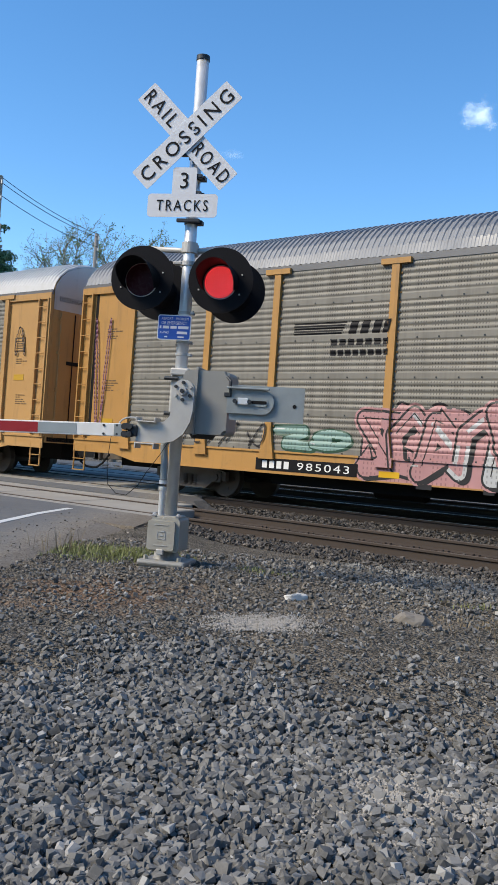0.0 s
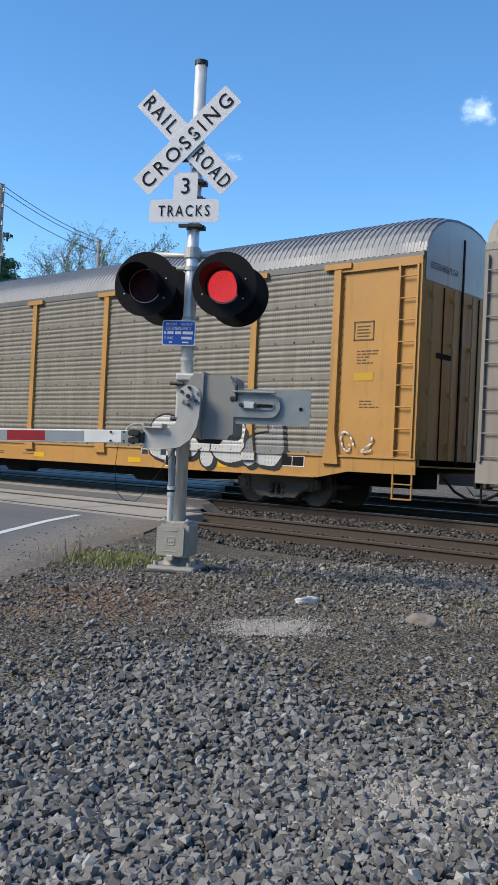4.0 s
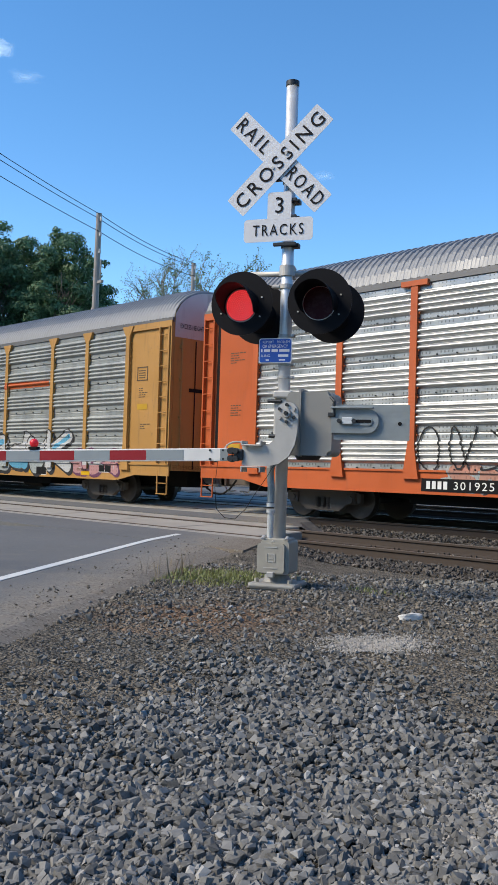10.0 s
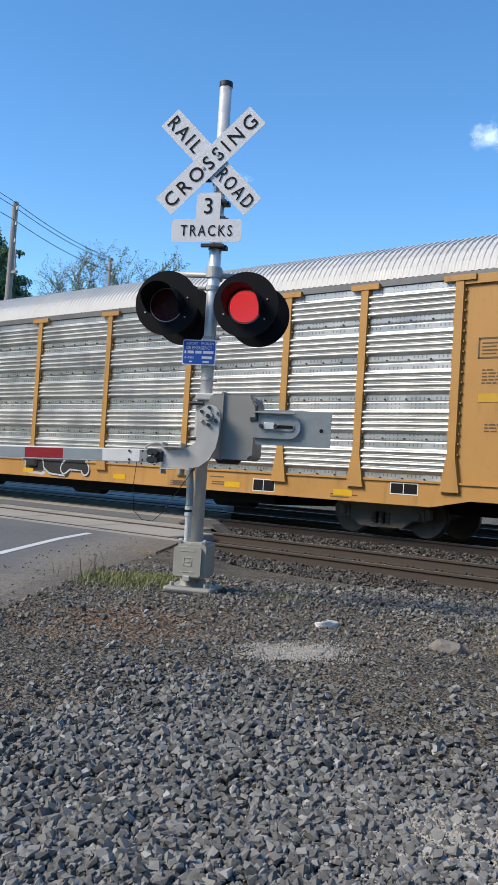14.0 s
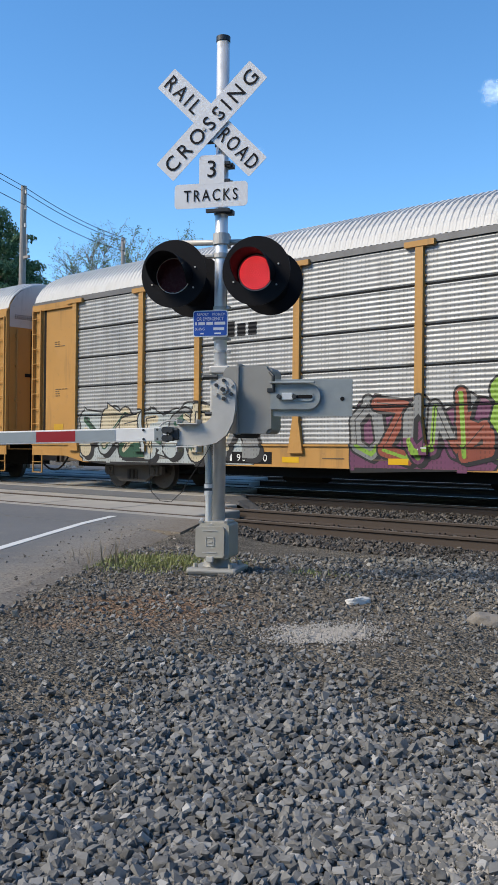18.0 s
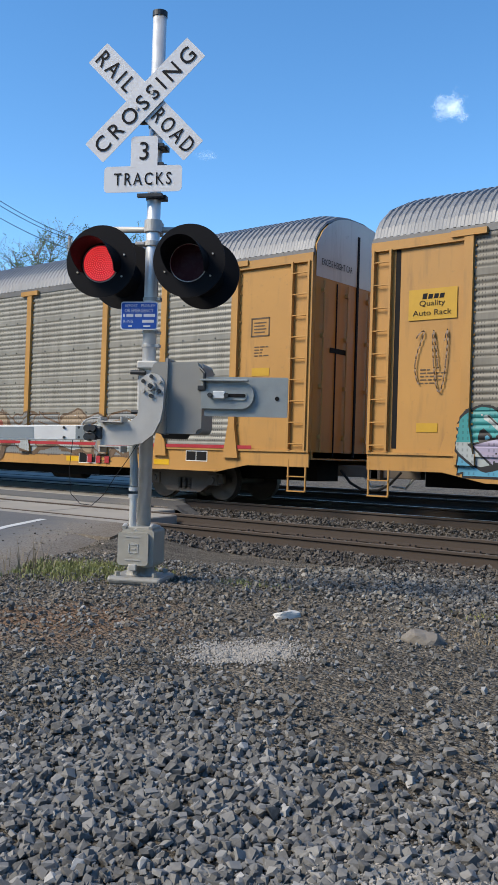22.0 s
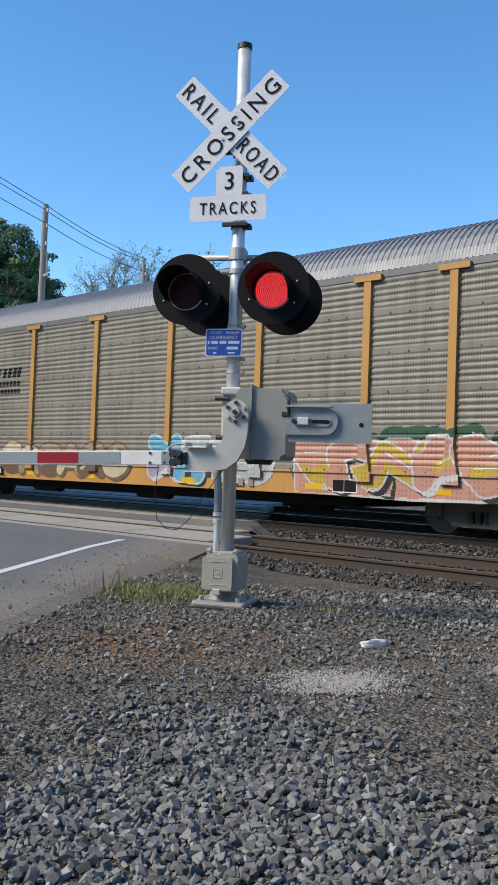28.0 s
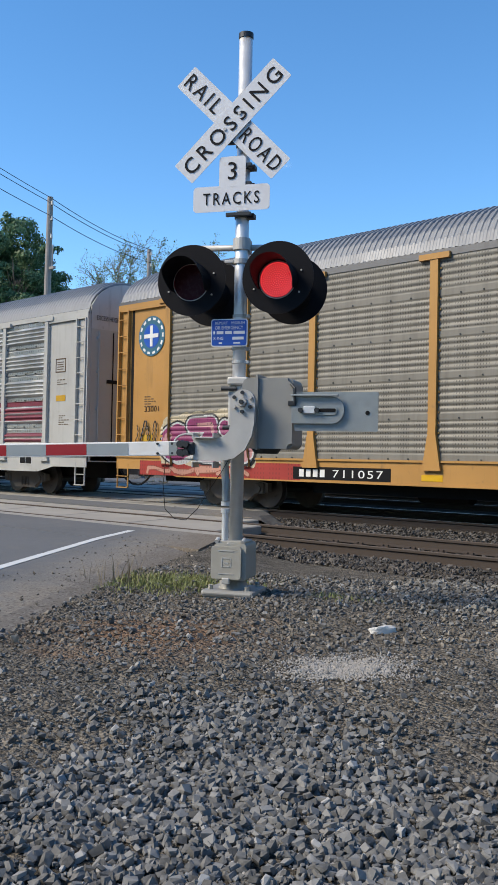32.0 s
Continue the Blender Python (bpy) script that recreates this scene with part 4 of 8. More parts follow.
class Paintwork:
    """Sprayed shapes that follow the ribs, posts and sill of a car's side; one mesh with a slot for each colour."""

    def __init__(self, style, posts=()):
        self.style, self.posts, self.verts, self.faces, self.slots, self.mats = style, posts, [], [], [], []
        self.rows = [DECK - 0.012, DECK + 0.03] + (levels(style) if style in PITCH else [DECK + 0.03 + 0.024 * i for i in range(90)])
        self.rows += [SILL + 0.03 + 0.022 * i for i in range(19)]
        self.rows.sort()

    def bands(self, z):
        """Pieces of the side at a level: from x, to x, how far each stands out (None: the ribbed sheet)."""
        if self.style == "smooth":
            base, half, out = (0.06 if z < DECK + 0.02 else 0.037), 0.055, 0.07
        elif z < DECK + 0.03:
            base, half, out = (0.03 if z < SILL + 0.03 else 0.015 if z < DECK - 0.012 else 0.05), 0.2 if z > DECK - 0.16 else 0.0, 0.09
        else:
            base, out = None, 0.09
            half = 0.085 if z > DECK + 0.5 else 0.2 - 0.11 * (z - DECK + 0.16) / 0.66
        cut, x = [], -99.0
        for p in self.posts if half else ():
            cut += [(x, p - half, base), (p - half, p + half, out)]
            x = p + half
        return cut + [(x, 999.0, base)]

    def fill(self, poly, material, layer):
        self.fill_many([poly], material, layer)

    def fill_many(self, polys, material, layer, below=99.0):
        """Closed outlines in one colour, merged level by level so that no two faces overlap."""
        if material not in self.mats:
            self.mats.append(material)
        k = self.mats.index(material)
        boxed = [(p, min(q[1] for q in p), max(q[1] for q in p)) for p in polys]
        z0, z1 = min(p[1] for p in boxed), min(below, max(p[2] for p in boxed))
        if z1 - z0 < 0.01:
            return
        zs = [z0] + [z for z in self.rows if z0 + 0.002 < z < z1 - 0.002] + [z1]

        def merged(z):
            out = []
            for a, b in sorted(s for p, lo, hi in boxed if lo <= z <= hi for s in spans(p, z)):
                if out and a <= out[-1][1] + 0.004:
                    out[-1][1] = max(out[-1][1], b)
                else:
                    out.append([a, b])
            return out

        for za, zb in zip(zs, zs[1:]):
            e = (zb - za) * 0.02
            lo, hi = merged(za + e), merged(zb - e)
            if len(lo) != len(hi):
                lo = hi = merged((za + zb) / 2)
            cuts = self.bands((za + zb) / 2)
            for (a, b), (c, d) in zip(lo, hi):
                for xl, xr, out in cuts:
                    if xr <= min(a, c) or xl >= max(b, d):
                        continue
                    q = [min(max(v, xl), xr) for v in (a, b, d, c)]
                    if out is None:
                        ya, yb = self.skin(za), self.skin(zb)
                    else:
                        ya = yb = out
                    n0 = len(self.verts)
                    self.verts += [(q[0], -ya - layer, za), (q[1], -ya - layer, za), (q[2], -yb - layer, zb), (q[3], -yb - layer, zb)]
                    self.faces.append((n0, n0 + 1, n0 + 2, n0 + 3))
                    self.slots.append(k)

    def skin(self, z):
        """The sheet's stand-out between its own levels."""
        if self.style not in PITCH:
            return 0.0
        n = max(2, round((TOP - DECK - 0.03) / PITCH[self.style]))
        step = (TOP - DECK - 0.03) / n
        u = max(0.0, (z - DECK - 0.03) / step)
        i = int(u + 1e-6)
        f = u - i
        a, b = (profile(self.style, DECK + 0.03 + step * j) for j in (i, i + 1))
        return a + (b - a) * max(0.0, f)

    def stroke(self, pts, wide, material, layer):
        self.fill_many(stroke_outlines(pts, wide, False), material, layer)

    def build(self, parent, name="graffiti", label=""):
        me = bpy.data.meshes.new(name)
        me.from_pydata(self.verts, [], self.faces)
        for m in self.mats:
            me.materials.append(m)
        me.polygons.foreach_set("material_index", self.slots)
        ob = link(name, me, None, parent, label)
        ob.matrix_local = pose(0, -HALF, 0)
        return ob


SPRAY = {}


def spray(c):
    key = tuple(round(v, 3) for v in c)
    if key not in SPRAY:
        SPRAY[key] = perforated("spray_paint", shade(c, 0.8), 0.55, 0.0, 0.35, bands=0.5, grime=0.12)
    return SPRAY[key]


COLOURS = dict(white=(0.62, 0.63, 0.63), black=(0.015, 0.015, 0.018), pink=(0.58, 0.3, 0.3), blue=(0.05, 0.16, 0.5), sky=(0.12, 0.42, 0.62), teal=(0.04, 0.32, 0.33),
               green=(0.06, 0.3, 0.05), lime=(0.25, 0.45, 0.05), dark_green=(0.02, 0.09, 0.05), mint=(0.28, 0.45, 0.4), red=(0.42, 0.04, 0.03), brick=(0.3, 0.07, 0.04), purple=(0.1, 0.05, 0.28),
               plum=(0.17, 0.05, 0.12), magenta=(0.3, 0.04, 0.15), orange=(0.5, 0.18, 0.03), yellow=(0.6, 0.42, 0.05), cream=(0.6, 0.52, 0.36), tan=(0.36, 0.27, 0.18), brown=(0.16, 0.1, 0.06),
               grey=(0.25, 0.26, 0.26), lavender=(0.4, 0.36, 0.5), salmon=(0.6, 0.3, 0.22), pale=(0.45, 0.5, 0.5), maroon=(0.2, 0.03, 0.05))


def blob(rng, x0, x1, z0, z1, wild):
    """The outline of one sprayed letter."""
    cx, cz, rx, rz = (x0 + x1) / 2, (z0 + z1) / 2, (x1 - x0) / 2, (z1 - z0) / 2
    pts = []
    n = 40
    ph = [rng.uniform(0, 6.28) for _ in range(4)]
    lean = rng.uniform(-0.15, 0.15)
    if wild:
        corners = []
        m = rng.randint(7, 11)
        for i in range(m):
            a = 6.283 * (i + rng.uniform(-0.3, 0.3)) / m
            r = rng.choice((0.62, 0.95, 1.12)) * rng.uniform(0.9, 1.1)
            q = max(abs(math.cos(a)), abs(math.sin(a)))
            corners.append((cx + rx * r * math.cos(a) / q + lean * rz * math.sin(a), cz + rz * min(r, 1.0) * math.sin(a) / q))
        return corners
    for i in range(n):
        a = 6.283 * i / n
        q = (abs(math.cos(a)) ** 3.2 + abs(math.sin(a)) ** 3.2) ** (-1 / 3.2)
        r = q * (1 + 0.07 * math.sin(2 * a + ph[0]) + 0.06 * math.sin(3 * a + ph[1]) + 0.05 * math.sin(5 * a + ph[2]))
        pts.append((cx + rx * r * math.cos(a) + lean * rz * math.sin(a), cz + rz * r * math.sin(a)))
    return pts


def grow(poly, d):
    cx, cz = sum(p[0] for p in poly) / len(poly), sum(p[1] for p in poly) / len(poly)
    out = []
    for x, z in poly:
        v = Vector((x - cx, z - cz))
        v = v * (1 + d / max(0.05, v.length))
        out.append((cx + v.x, cz + v.y))
    return out


LETTER_FORMS = (                            # abstract bent strokes in a unit square
    (((0.95, 0.86), (0.5, 1.0), (0.1, 0.82), (0.2, 0.56), (0.8, 0.44), (0.92, 0.18), (0.5, 0.0), (0.05, 0.14)),),
    (((0.05, 0.0), (0.1, 1.0), (0.88, 0.05), (0.95, 1.0)),),
    (((0.0, 0.0), (0.42, 1.0), (0.6, 0.95), (1.0, 0.0)), ((0.25, 0.36), (0.8, 0.36))),
    (((0.08, 1.0), (0.05, 0.25), (0.45, 0.0), (0.9, 0.22), (0.95, 1.0)),),
    (((0.1, 0.0), (0.08, 1.0), (0.8, 0.92), (0.82, 0.6), (0.12, 0.5)), ((0.4, 0.48), (1.0, 0.0))),
    (((1.0, 0.96), (0.1, 0.9), (0.08, 0.06), (1.0, 0.02)), ((0.1, 0.5), (0.8, 0.54))),
    (((0.5, 1.0), (0.08, 0.72), (0.1, 0.2), (0.55, 0.0), (0.95, 0.3), (0.88, 0.8), (0.5, 1.0)),),
    (((0.0, 0.96), (1.0, 1.0), (0.08, 0.05), (1.0, 0.0)),),
    (((0.08, 0.0), (0.05, 1.0)), ((1.0, 1.0), (0.12, 0.48), (1.0, 0.0))),
    (((0.95, 0.8), (0.5, 1.0), (0.05, 0.6), (0.15, 0.1), (0.7, 0.0), (0.95, 0.4), (0.55, 0.45)),),
)


def bend(line, wild, rng):
    """A unit stroke made rounder, or jagged with a flick at its end; turned over now and then."""
    flip, over = rng.random() < 0.5, rng.random() < 0.35
    line = [(1 - x if flip else x, 1 - z if over else z) for x, z in line]
    if wild:
        (xa, za), (xb, zb) = line[-2:]
        line = [(x + rng.uniform(-0.12, 0.12), z + rng.uniform(-0.08, 0.08)) for x, z in line]
        return [(line[0][0] - 0.22 * (zb - za), line[0][1])] + line + [(xb + 0.28 * (zb - za), min(1.0, max(0.0, zb + 0.2 * (0.8 - xb))))]
    out = [line[0]]
    for (xa, za), (xb, zb) in zip(line, line[1:]):
        out += [(xa * 0.75 + xb * 0.25, za * 0.75 + zb * 0.25), (xa * 0.25 + xb * 0.75, za * 0.25 + zb * 0.75)]
    return out + [line[-1]]


def barb(p, q, size):
    """A pointed head that carries a stroke on from p past q."""
    d = Vector((q[0] - p[0], q[1] - p[1]))
    d = d.normalized() if d.length > 1e-4 else Vector((1, 0))
    w = Vector((-d.y, d.x))
    q = Vector(q)
    return [tuple(q - d * size * 0.5 + w * size * 0.85), tuple(q + d * size * 1.1), tuple(q - d * size * 0.5 - w * size * 0.85)]


def graffiti(pw, x0, x1, z0, z1, fill, line, accents, count, seed, wild=False, back=None, edge=None):
    """A sprayed piece: a cloud behind, a cast block shade, fat overlapping bent strokes with an outline, second tones and highlights."""
    rng = random.Random(seed)
    col = {k: spray(v) for k, v in COLOURS.items()}
    z0 = max(z0, SILL + 0.03)
    fills = fill.split()
    tones = fills + accents.split()
    count = max(2, round(count * (1.15 if wild else 0.9)))
    w, h = (x1 - x0) / count, z1 - z0
    def ridge(drop, spread):
        """Lumps side by side that reach down to the sill, with an uneven top."""
        out = []
        for i in range(count * 2 + 1):
            cx, r = x0 + w * i / 2, w * rng.uniform(0.4, 0.7)
            top = z1 - drop * h + rng.uniform(-spread, spread * 0.5) * h
            out.append(blob(rng, max(x0 - 0.1, cx - r), min(x1 + 0.1, cx + r), z0 + 0.02, top, wild and rng.random() < 0.5))
            out.append(rect(max(x0, cx - r * 0.9), min(x1, cx + r * 0.9), z0, z0 + (top - z0) * 0.5))
        return out

    if back:
        pw.fill_many(ridge(0.0, 0.14), col[back], 0.0015)
    if wild:
        mass = ridge(0.14, 0.16)
        pw.fill_many([grow(p, 0.05) for p in mass], col[line], 0.0022)
        pw.fill_many(mass, col[fills[0]], 0.0028)
    last = None
    for i in range(count):
        forms = LETTER_FORMS[rng.choice([k for k in range(len(LETTER_FORMS)) if k != last])]
        last = LETTER_FORMS.index(forms)
        fat = min(0.46 * w, (0.34 if wild else 0.28) * h) * rng.uniform(0.85, 1.2)
        rim = min(0.045, fat * 0.2)
        m = fat / 2 + rim
        reach = 0.24 if wild else 0.1
        a, b = x0 + w * i - reach * w + m * 0.7, x0 + w * (i + 1) + reach * w - m * 0.7
        low, top = z0 + m + rng.uniform(0.0, 0.1) * h, z1 - m - rng.uniform(0.0, 0.16) * h
        lean = rng.uniform(-0.1, 0.3) * w
        lift = 0.004 + 0.0018 * i
        lines = [[(a + (b - a) * p + lean * (q - 0.5), max(z0 + m, low + (top - low) * q)) for p, q in bend(f, wild, rng)] for f in forms]
        heads = [barb(ln[-2], ln[-1], fat * rng.uniform(0.6, 0.95)) for ln in lines if wild and rng.random() < 0.7]
        heads = [[(x, max(z0, z)) for x, z in q] for q in heads]
        body = [o for ln in lines for o in stroke_outlines(ln, fat, not wild)]
        wide_heads = [grow(q, rim * 1.6) for q in heads]
        if edge:
            pw.fill_many([o for ln in lines for o in stroke_outlines(ln, fat + rim * 4, not wild)], col[edge], lift - 0.0005)
        shade_col = col["black" if line in ("white", "cream", "mint", "pale", "lavender") and i % 3 else line]
        drop = [[(x + fat * 0.26, max(z0, z - fat * 0.2)) for x, z in ln] for ln in lines]
        pw.fill_many([o for ln in drop for o in stroke_outlines(ln, fat + rim, not wild)], shade_col, lift - 0.0003)
        pw.fill_many([o for ln in lines for o in stroke_outlines(ln, fat + rim * 2, not wild)] + wide_heads, col[line], lift)
        main = rng.choice(fills)
        pw.fill_many(body + heads, col[main], lift + 0.0005)
        second = rng.choice(tones)
        if second != main:                    # the lower part fades into a second tone
            pw.fill_many(body, col[second], lift + 0.0007, z0 + h * rng.uniform(0.3, 0.5))
        for q, acc in enumerate(accents.split()):
            ln = rng.choice(lines)
            k = rng.randint(0, max(0, len(ln) - 3))
            pw.fill_many(stroke_outlines(ln[k:k + 3], fat * rng.uniform(0.25, 0.5)), col[acc], lift + 0.0009 + 0.0002 * q)
        if wild:                              # a crease line across the strokes
            ln = rng.choice(lines)
            pw.fill_many(stroke_outlines([(x, z + fat * 0.1) for x, z in ln[1:4]], max(0.018, fat * 0.08), False), col[line], lift + 0.0013)
        if line in ("black", "brown", "dark_green", "plum", "grey"):      # a light fleck along the upper strokes
            pw.stroke([(x - fat * 0.24, z + fat * 0.12) for x, z in lines[0][:2]], 0.028, col["white"], lift + 0.0014)


def scrawl(pw, x0, x1, z0, z1, colour, count, seed, wide=0.035):
    """Thin hand-drawn tags."""
    rng = random.Random(seed)
    col = spray(COLOURS[colour])
    w = (x1 - x0) / count
    for i in range(count):
        pts = []
        ax, az = rng.uniform(0.25, 0.5) * w, (z1 - z0) / 2
        p, q, f = rng.uniform(0, 6.28), rng.uniform(0, 6.28), rng.choice((1, 2, 2, 3))
        for k in range(17):
            u = 6.283 * k / 16 * rng.uniform(0.95, 1.0)
            pts.append((x0 + w * (i + 0.5) + ax * math.sin(u + p) + w * 0.2 * (k / 16 - 0.5), (z0 + z1) / 2 + az * math.cos(f * u * 0.5 + q)))
        pw.fill_many(stroke_outlines(pts, wide), col, 0.024 + 0.0004 * i)


def arch(y):
    """The roof's height over its width."""
    u = min(1.0, abs(y) / (HALF - 0.02))
    return TOP + 0.12 + (PEAK - TOP - 0.12) * (1 - u ** 2.6) ** 0.62


def roof_mesh(length, pitch=0.14):
    ribs = int(length / pitch)
    step = length / ribs
    stations = [((i + f) * step, h) for i in range(ribs) for f, h in ((0.0, -0.022), (0.36, -0.022), (0.5, 0.022), (0.86, 0.022))] + [(length, -0.022)]
    n = len(stations) - 1
    ys = [HALF * math.sin(radians(a)) for a in (-90, -82, -72, -60, -45, -28, -10, 10, 28, 45, 60, 72, 82, 90)]
    verts, faces = [], []
    for x, wave in stations:
        end = min(x, length - x)
        drop = 0.0 if end > 0.55 else 0.1 * (1 - end / 0.55) ** 2
        for y in ys:
            k = max(0.0, (arch(y) - TOP - 0.1) / (PEAK - TOP - 0.1))
            verts.append((x, y, arch(y) + wave * min(1, 0.35 + k) - drop * k))
    w = len(ys)
    faces = [(i * w + j, i * w + j + 1, (i + 1) * w + j + 1, (i + 1) * w + j) for i in range(n) for j in range(w - 1)]
    return verts, faces


def end_wall(z0):
    bm = bmesh.new()
    ys = np.linspace(-HALF + 0.06, HALF - 0.06, 17)
    outline = [(float(y), z0) for y in (ys[0], ys[-1])] + [(float(y), arch(y) - 0.03 - 0.1 * (arch(y) - TOP) / (PEAK - TOP)) for y in reversed(ys)]
    a = [bm.verts.new((0.0, y, z)) for y, z in outline]
    b = [bm.verts.new((-0.06, y, z)) for y, z in outline]
    bm.faces.new(a)
    bm.faces.new(b)
    for i in range(len(a)):
        bm.faces.new((a[i], a[(i + 1) % len(a)], b[(i + 1) % len(a)], b[i]))
    return bm


def ladder(bm, x, y, z0, z1, wide=0.42, side=-1):
    for d in (0.0, wide):
        box(bm, x + d - 0.022, x + d + 0.022, y + side * 0.07, y, z0, z1)
    n = int((z1 - z0) / 0.42)
    for i in range(n + 1):
        tube(bm, (x, y + side * 0.055, z0 + 0.1 + i * 0.42), (x + wide, y + side * 0.055, z0 + 0.1 + i * 0.42), 0.014, seg=6)
    return bm


def truck_mesh():
    bm = bmesh.new()
    for y in (-1.0, 1.0):
        s = -1 if y < 0 else 1
        slab(bm, [(-1.12, 0.36), (-1.12, 0.56), (-0.7, 0.66), (-0.35, 0.72), (0.35, 0.72), (0.7, 0.66), (1.12, 0.56), (1.12, 0.36), (0.75, 0.34), (0.5, 0.16), (-0.5, 0.16), (-0.75, 0.34)], y - 0.06, y + 0.06)
        for x in (-0.875, 0.875):
            box(bm, x - 0.14, x + 0.14, y + s * 0.06 - 0.05, y + s * 0.06 + 0.06, 0.32, 0.56, 0.02)
            tube(bm, (x, y, 0.43), (x, y + s * 0.15, 0.43), 0.09, 0.075, seg=12)
    box(bm, -0.22, 0.22, -1.05, 1.05, 0.42, 0.64, 0.02)
    return bm


def spring_mesh():
    bm = bmesh.new()
    box(bm, -0.22, 0.22, -0.03, 0.03, 0.2, 0.45)
    for x in (-0.13, 0.04, 0.2):
        for i in range(5):
            z = 0.2 + i * 0.052
            tube(bm, (x - 0.03, 0, z), (x - 0.03, 0, z + 0.032), 0.07, seg=10)
    return bm


def wheelset_mesh():
    bm = bmesh.new()
    for y in (-0.7175, 0.7175):
        s = -1 if y < 0 else 1
        tube(bm, (0, y - 0.06, 0), (0, y + 0.06, 0), 0.43, seg=28)
        tube(bm, (0, y - s * 0.085, 0), (0, y - s * 0.06, 0), 0.455, seg=28)
        tube(bm, (0, y + s * 0.06, 0), (0, y + s * 0.075, 0), 0.12, seg=16)
        for q in range(5):
            a = 6.283 * q / 5
            box(bm, 0.25 * math.cos(a) - 0.03, 0.25 * math.cos(a) + 0.03, y + s * 0.06 - 0.01, y + s * 0.06 + 0.012, 0.25 * math.sin(a) - 0.03, 0.25 * math.sin(a) + 0.03)
    tube(bm, (0, -1.0, 0), (0, 1.0, 0), 0.08, seg=12)
    return bm


WHEELSETS = []                              # (wheelset, place of the car along the train)
CARS = []                                   # (car, place along the train)
SIDES = {}                                  # how each ribbed side is made: style, posts, plain bays


def add_running_gear(car, at, length, ends=(4.4, 4.4)):
    for x in (ends[0], length - ends[1]):
        truck = shared("truck", truck_mesh, TRUCK, car, "truck", "grimy cast steel wheel truck")
        truck.location = (x, 0, 0)
        for y in (-1.0, 1.0):
            sp = shared("springs", spring_mesh, TRUCK, truck, "spring_group")
            sp.location = (0, y * 1.03, 0.02)
            tagged(sp, kind="stuff")
        for d in (-0.875, 0.875):
            ws = shared("wheelset", wheelset_mesh, WHEEL, truck, "wheelset", "steel wheels on an axle")
            ws.location = (d, 0, 0.43)
            WHEELSETS.append((ws, at, d))


def number_board(car, x0, x1, digits, plate=True, z=(0.70, 0.96)):
    """The car's owner mark as bars, and its number."""
    if plate:
        part("number_board", box(bmesh.new(), x0, x1, -HALF - 0.022, -HALF - 0.016, z[0], z[1]), BLACK, car)
    ink = WHITE if plate else INK
    w, h = x1 - x0, (z[1] - z[0]) * 0.6
    zc = (z[0] + z[1]) / 2
    for i in range(4):
        cx = x0 + w * (0.07 + 0.075 * i)
        part("owner_mark_bar", box(bmesh.new(), cx, cx + w * 0.05, -HALF - 0.026, -HALF - 0.0225, zc - h / 2, zc + h / 2), ink, car)
    letters(digits, pose(x0 + w * 0.68, -HALF - 0.0225, zc), h, ink, car, w * 0.5, "lettering", spacing=1.2)


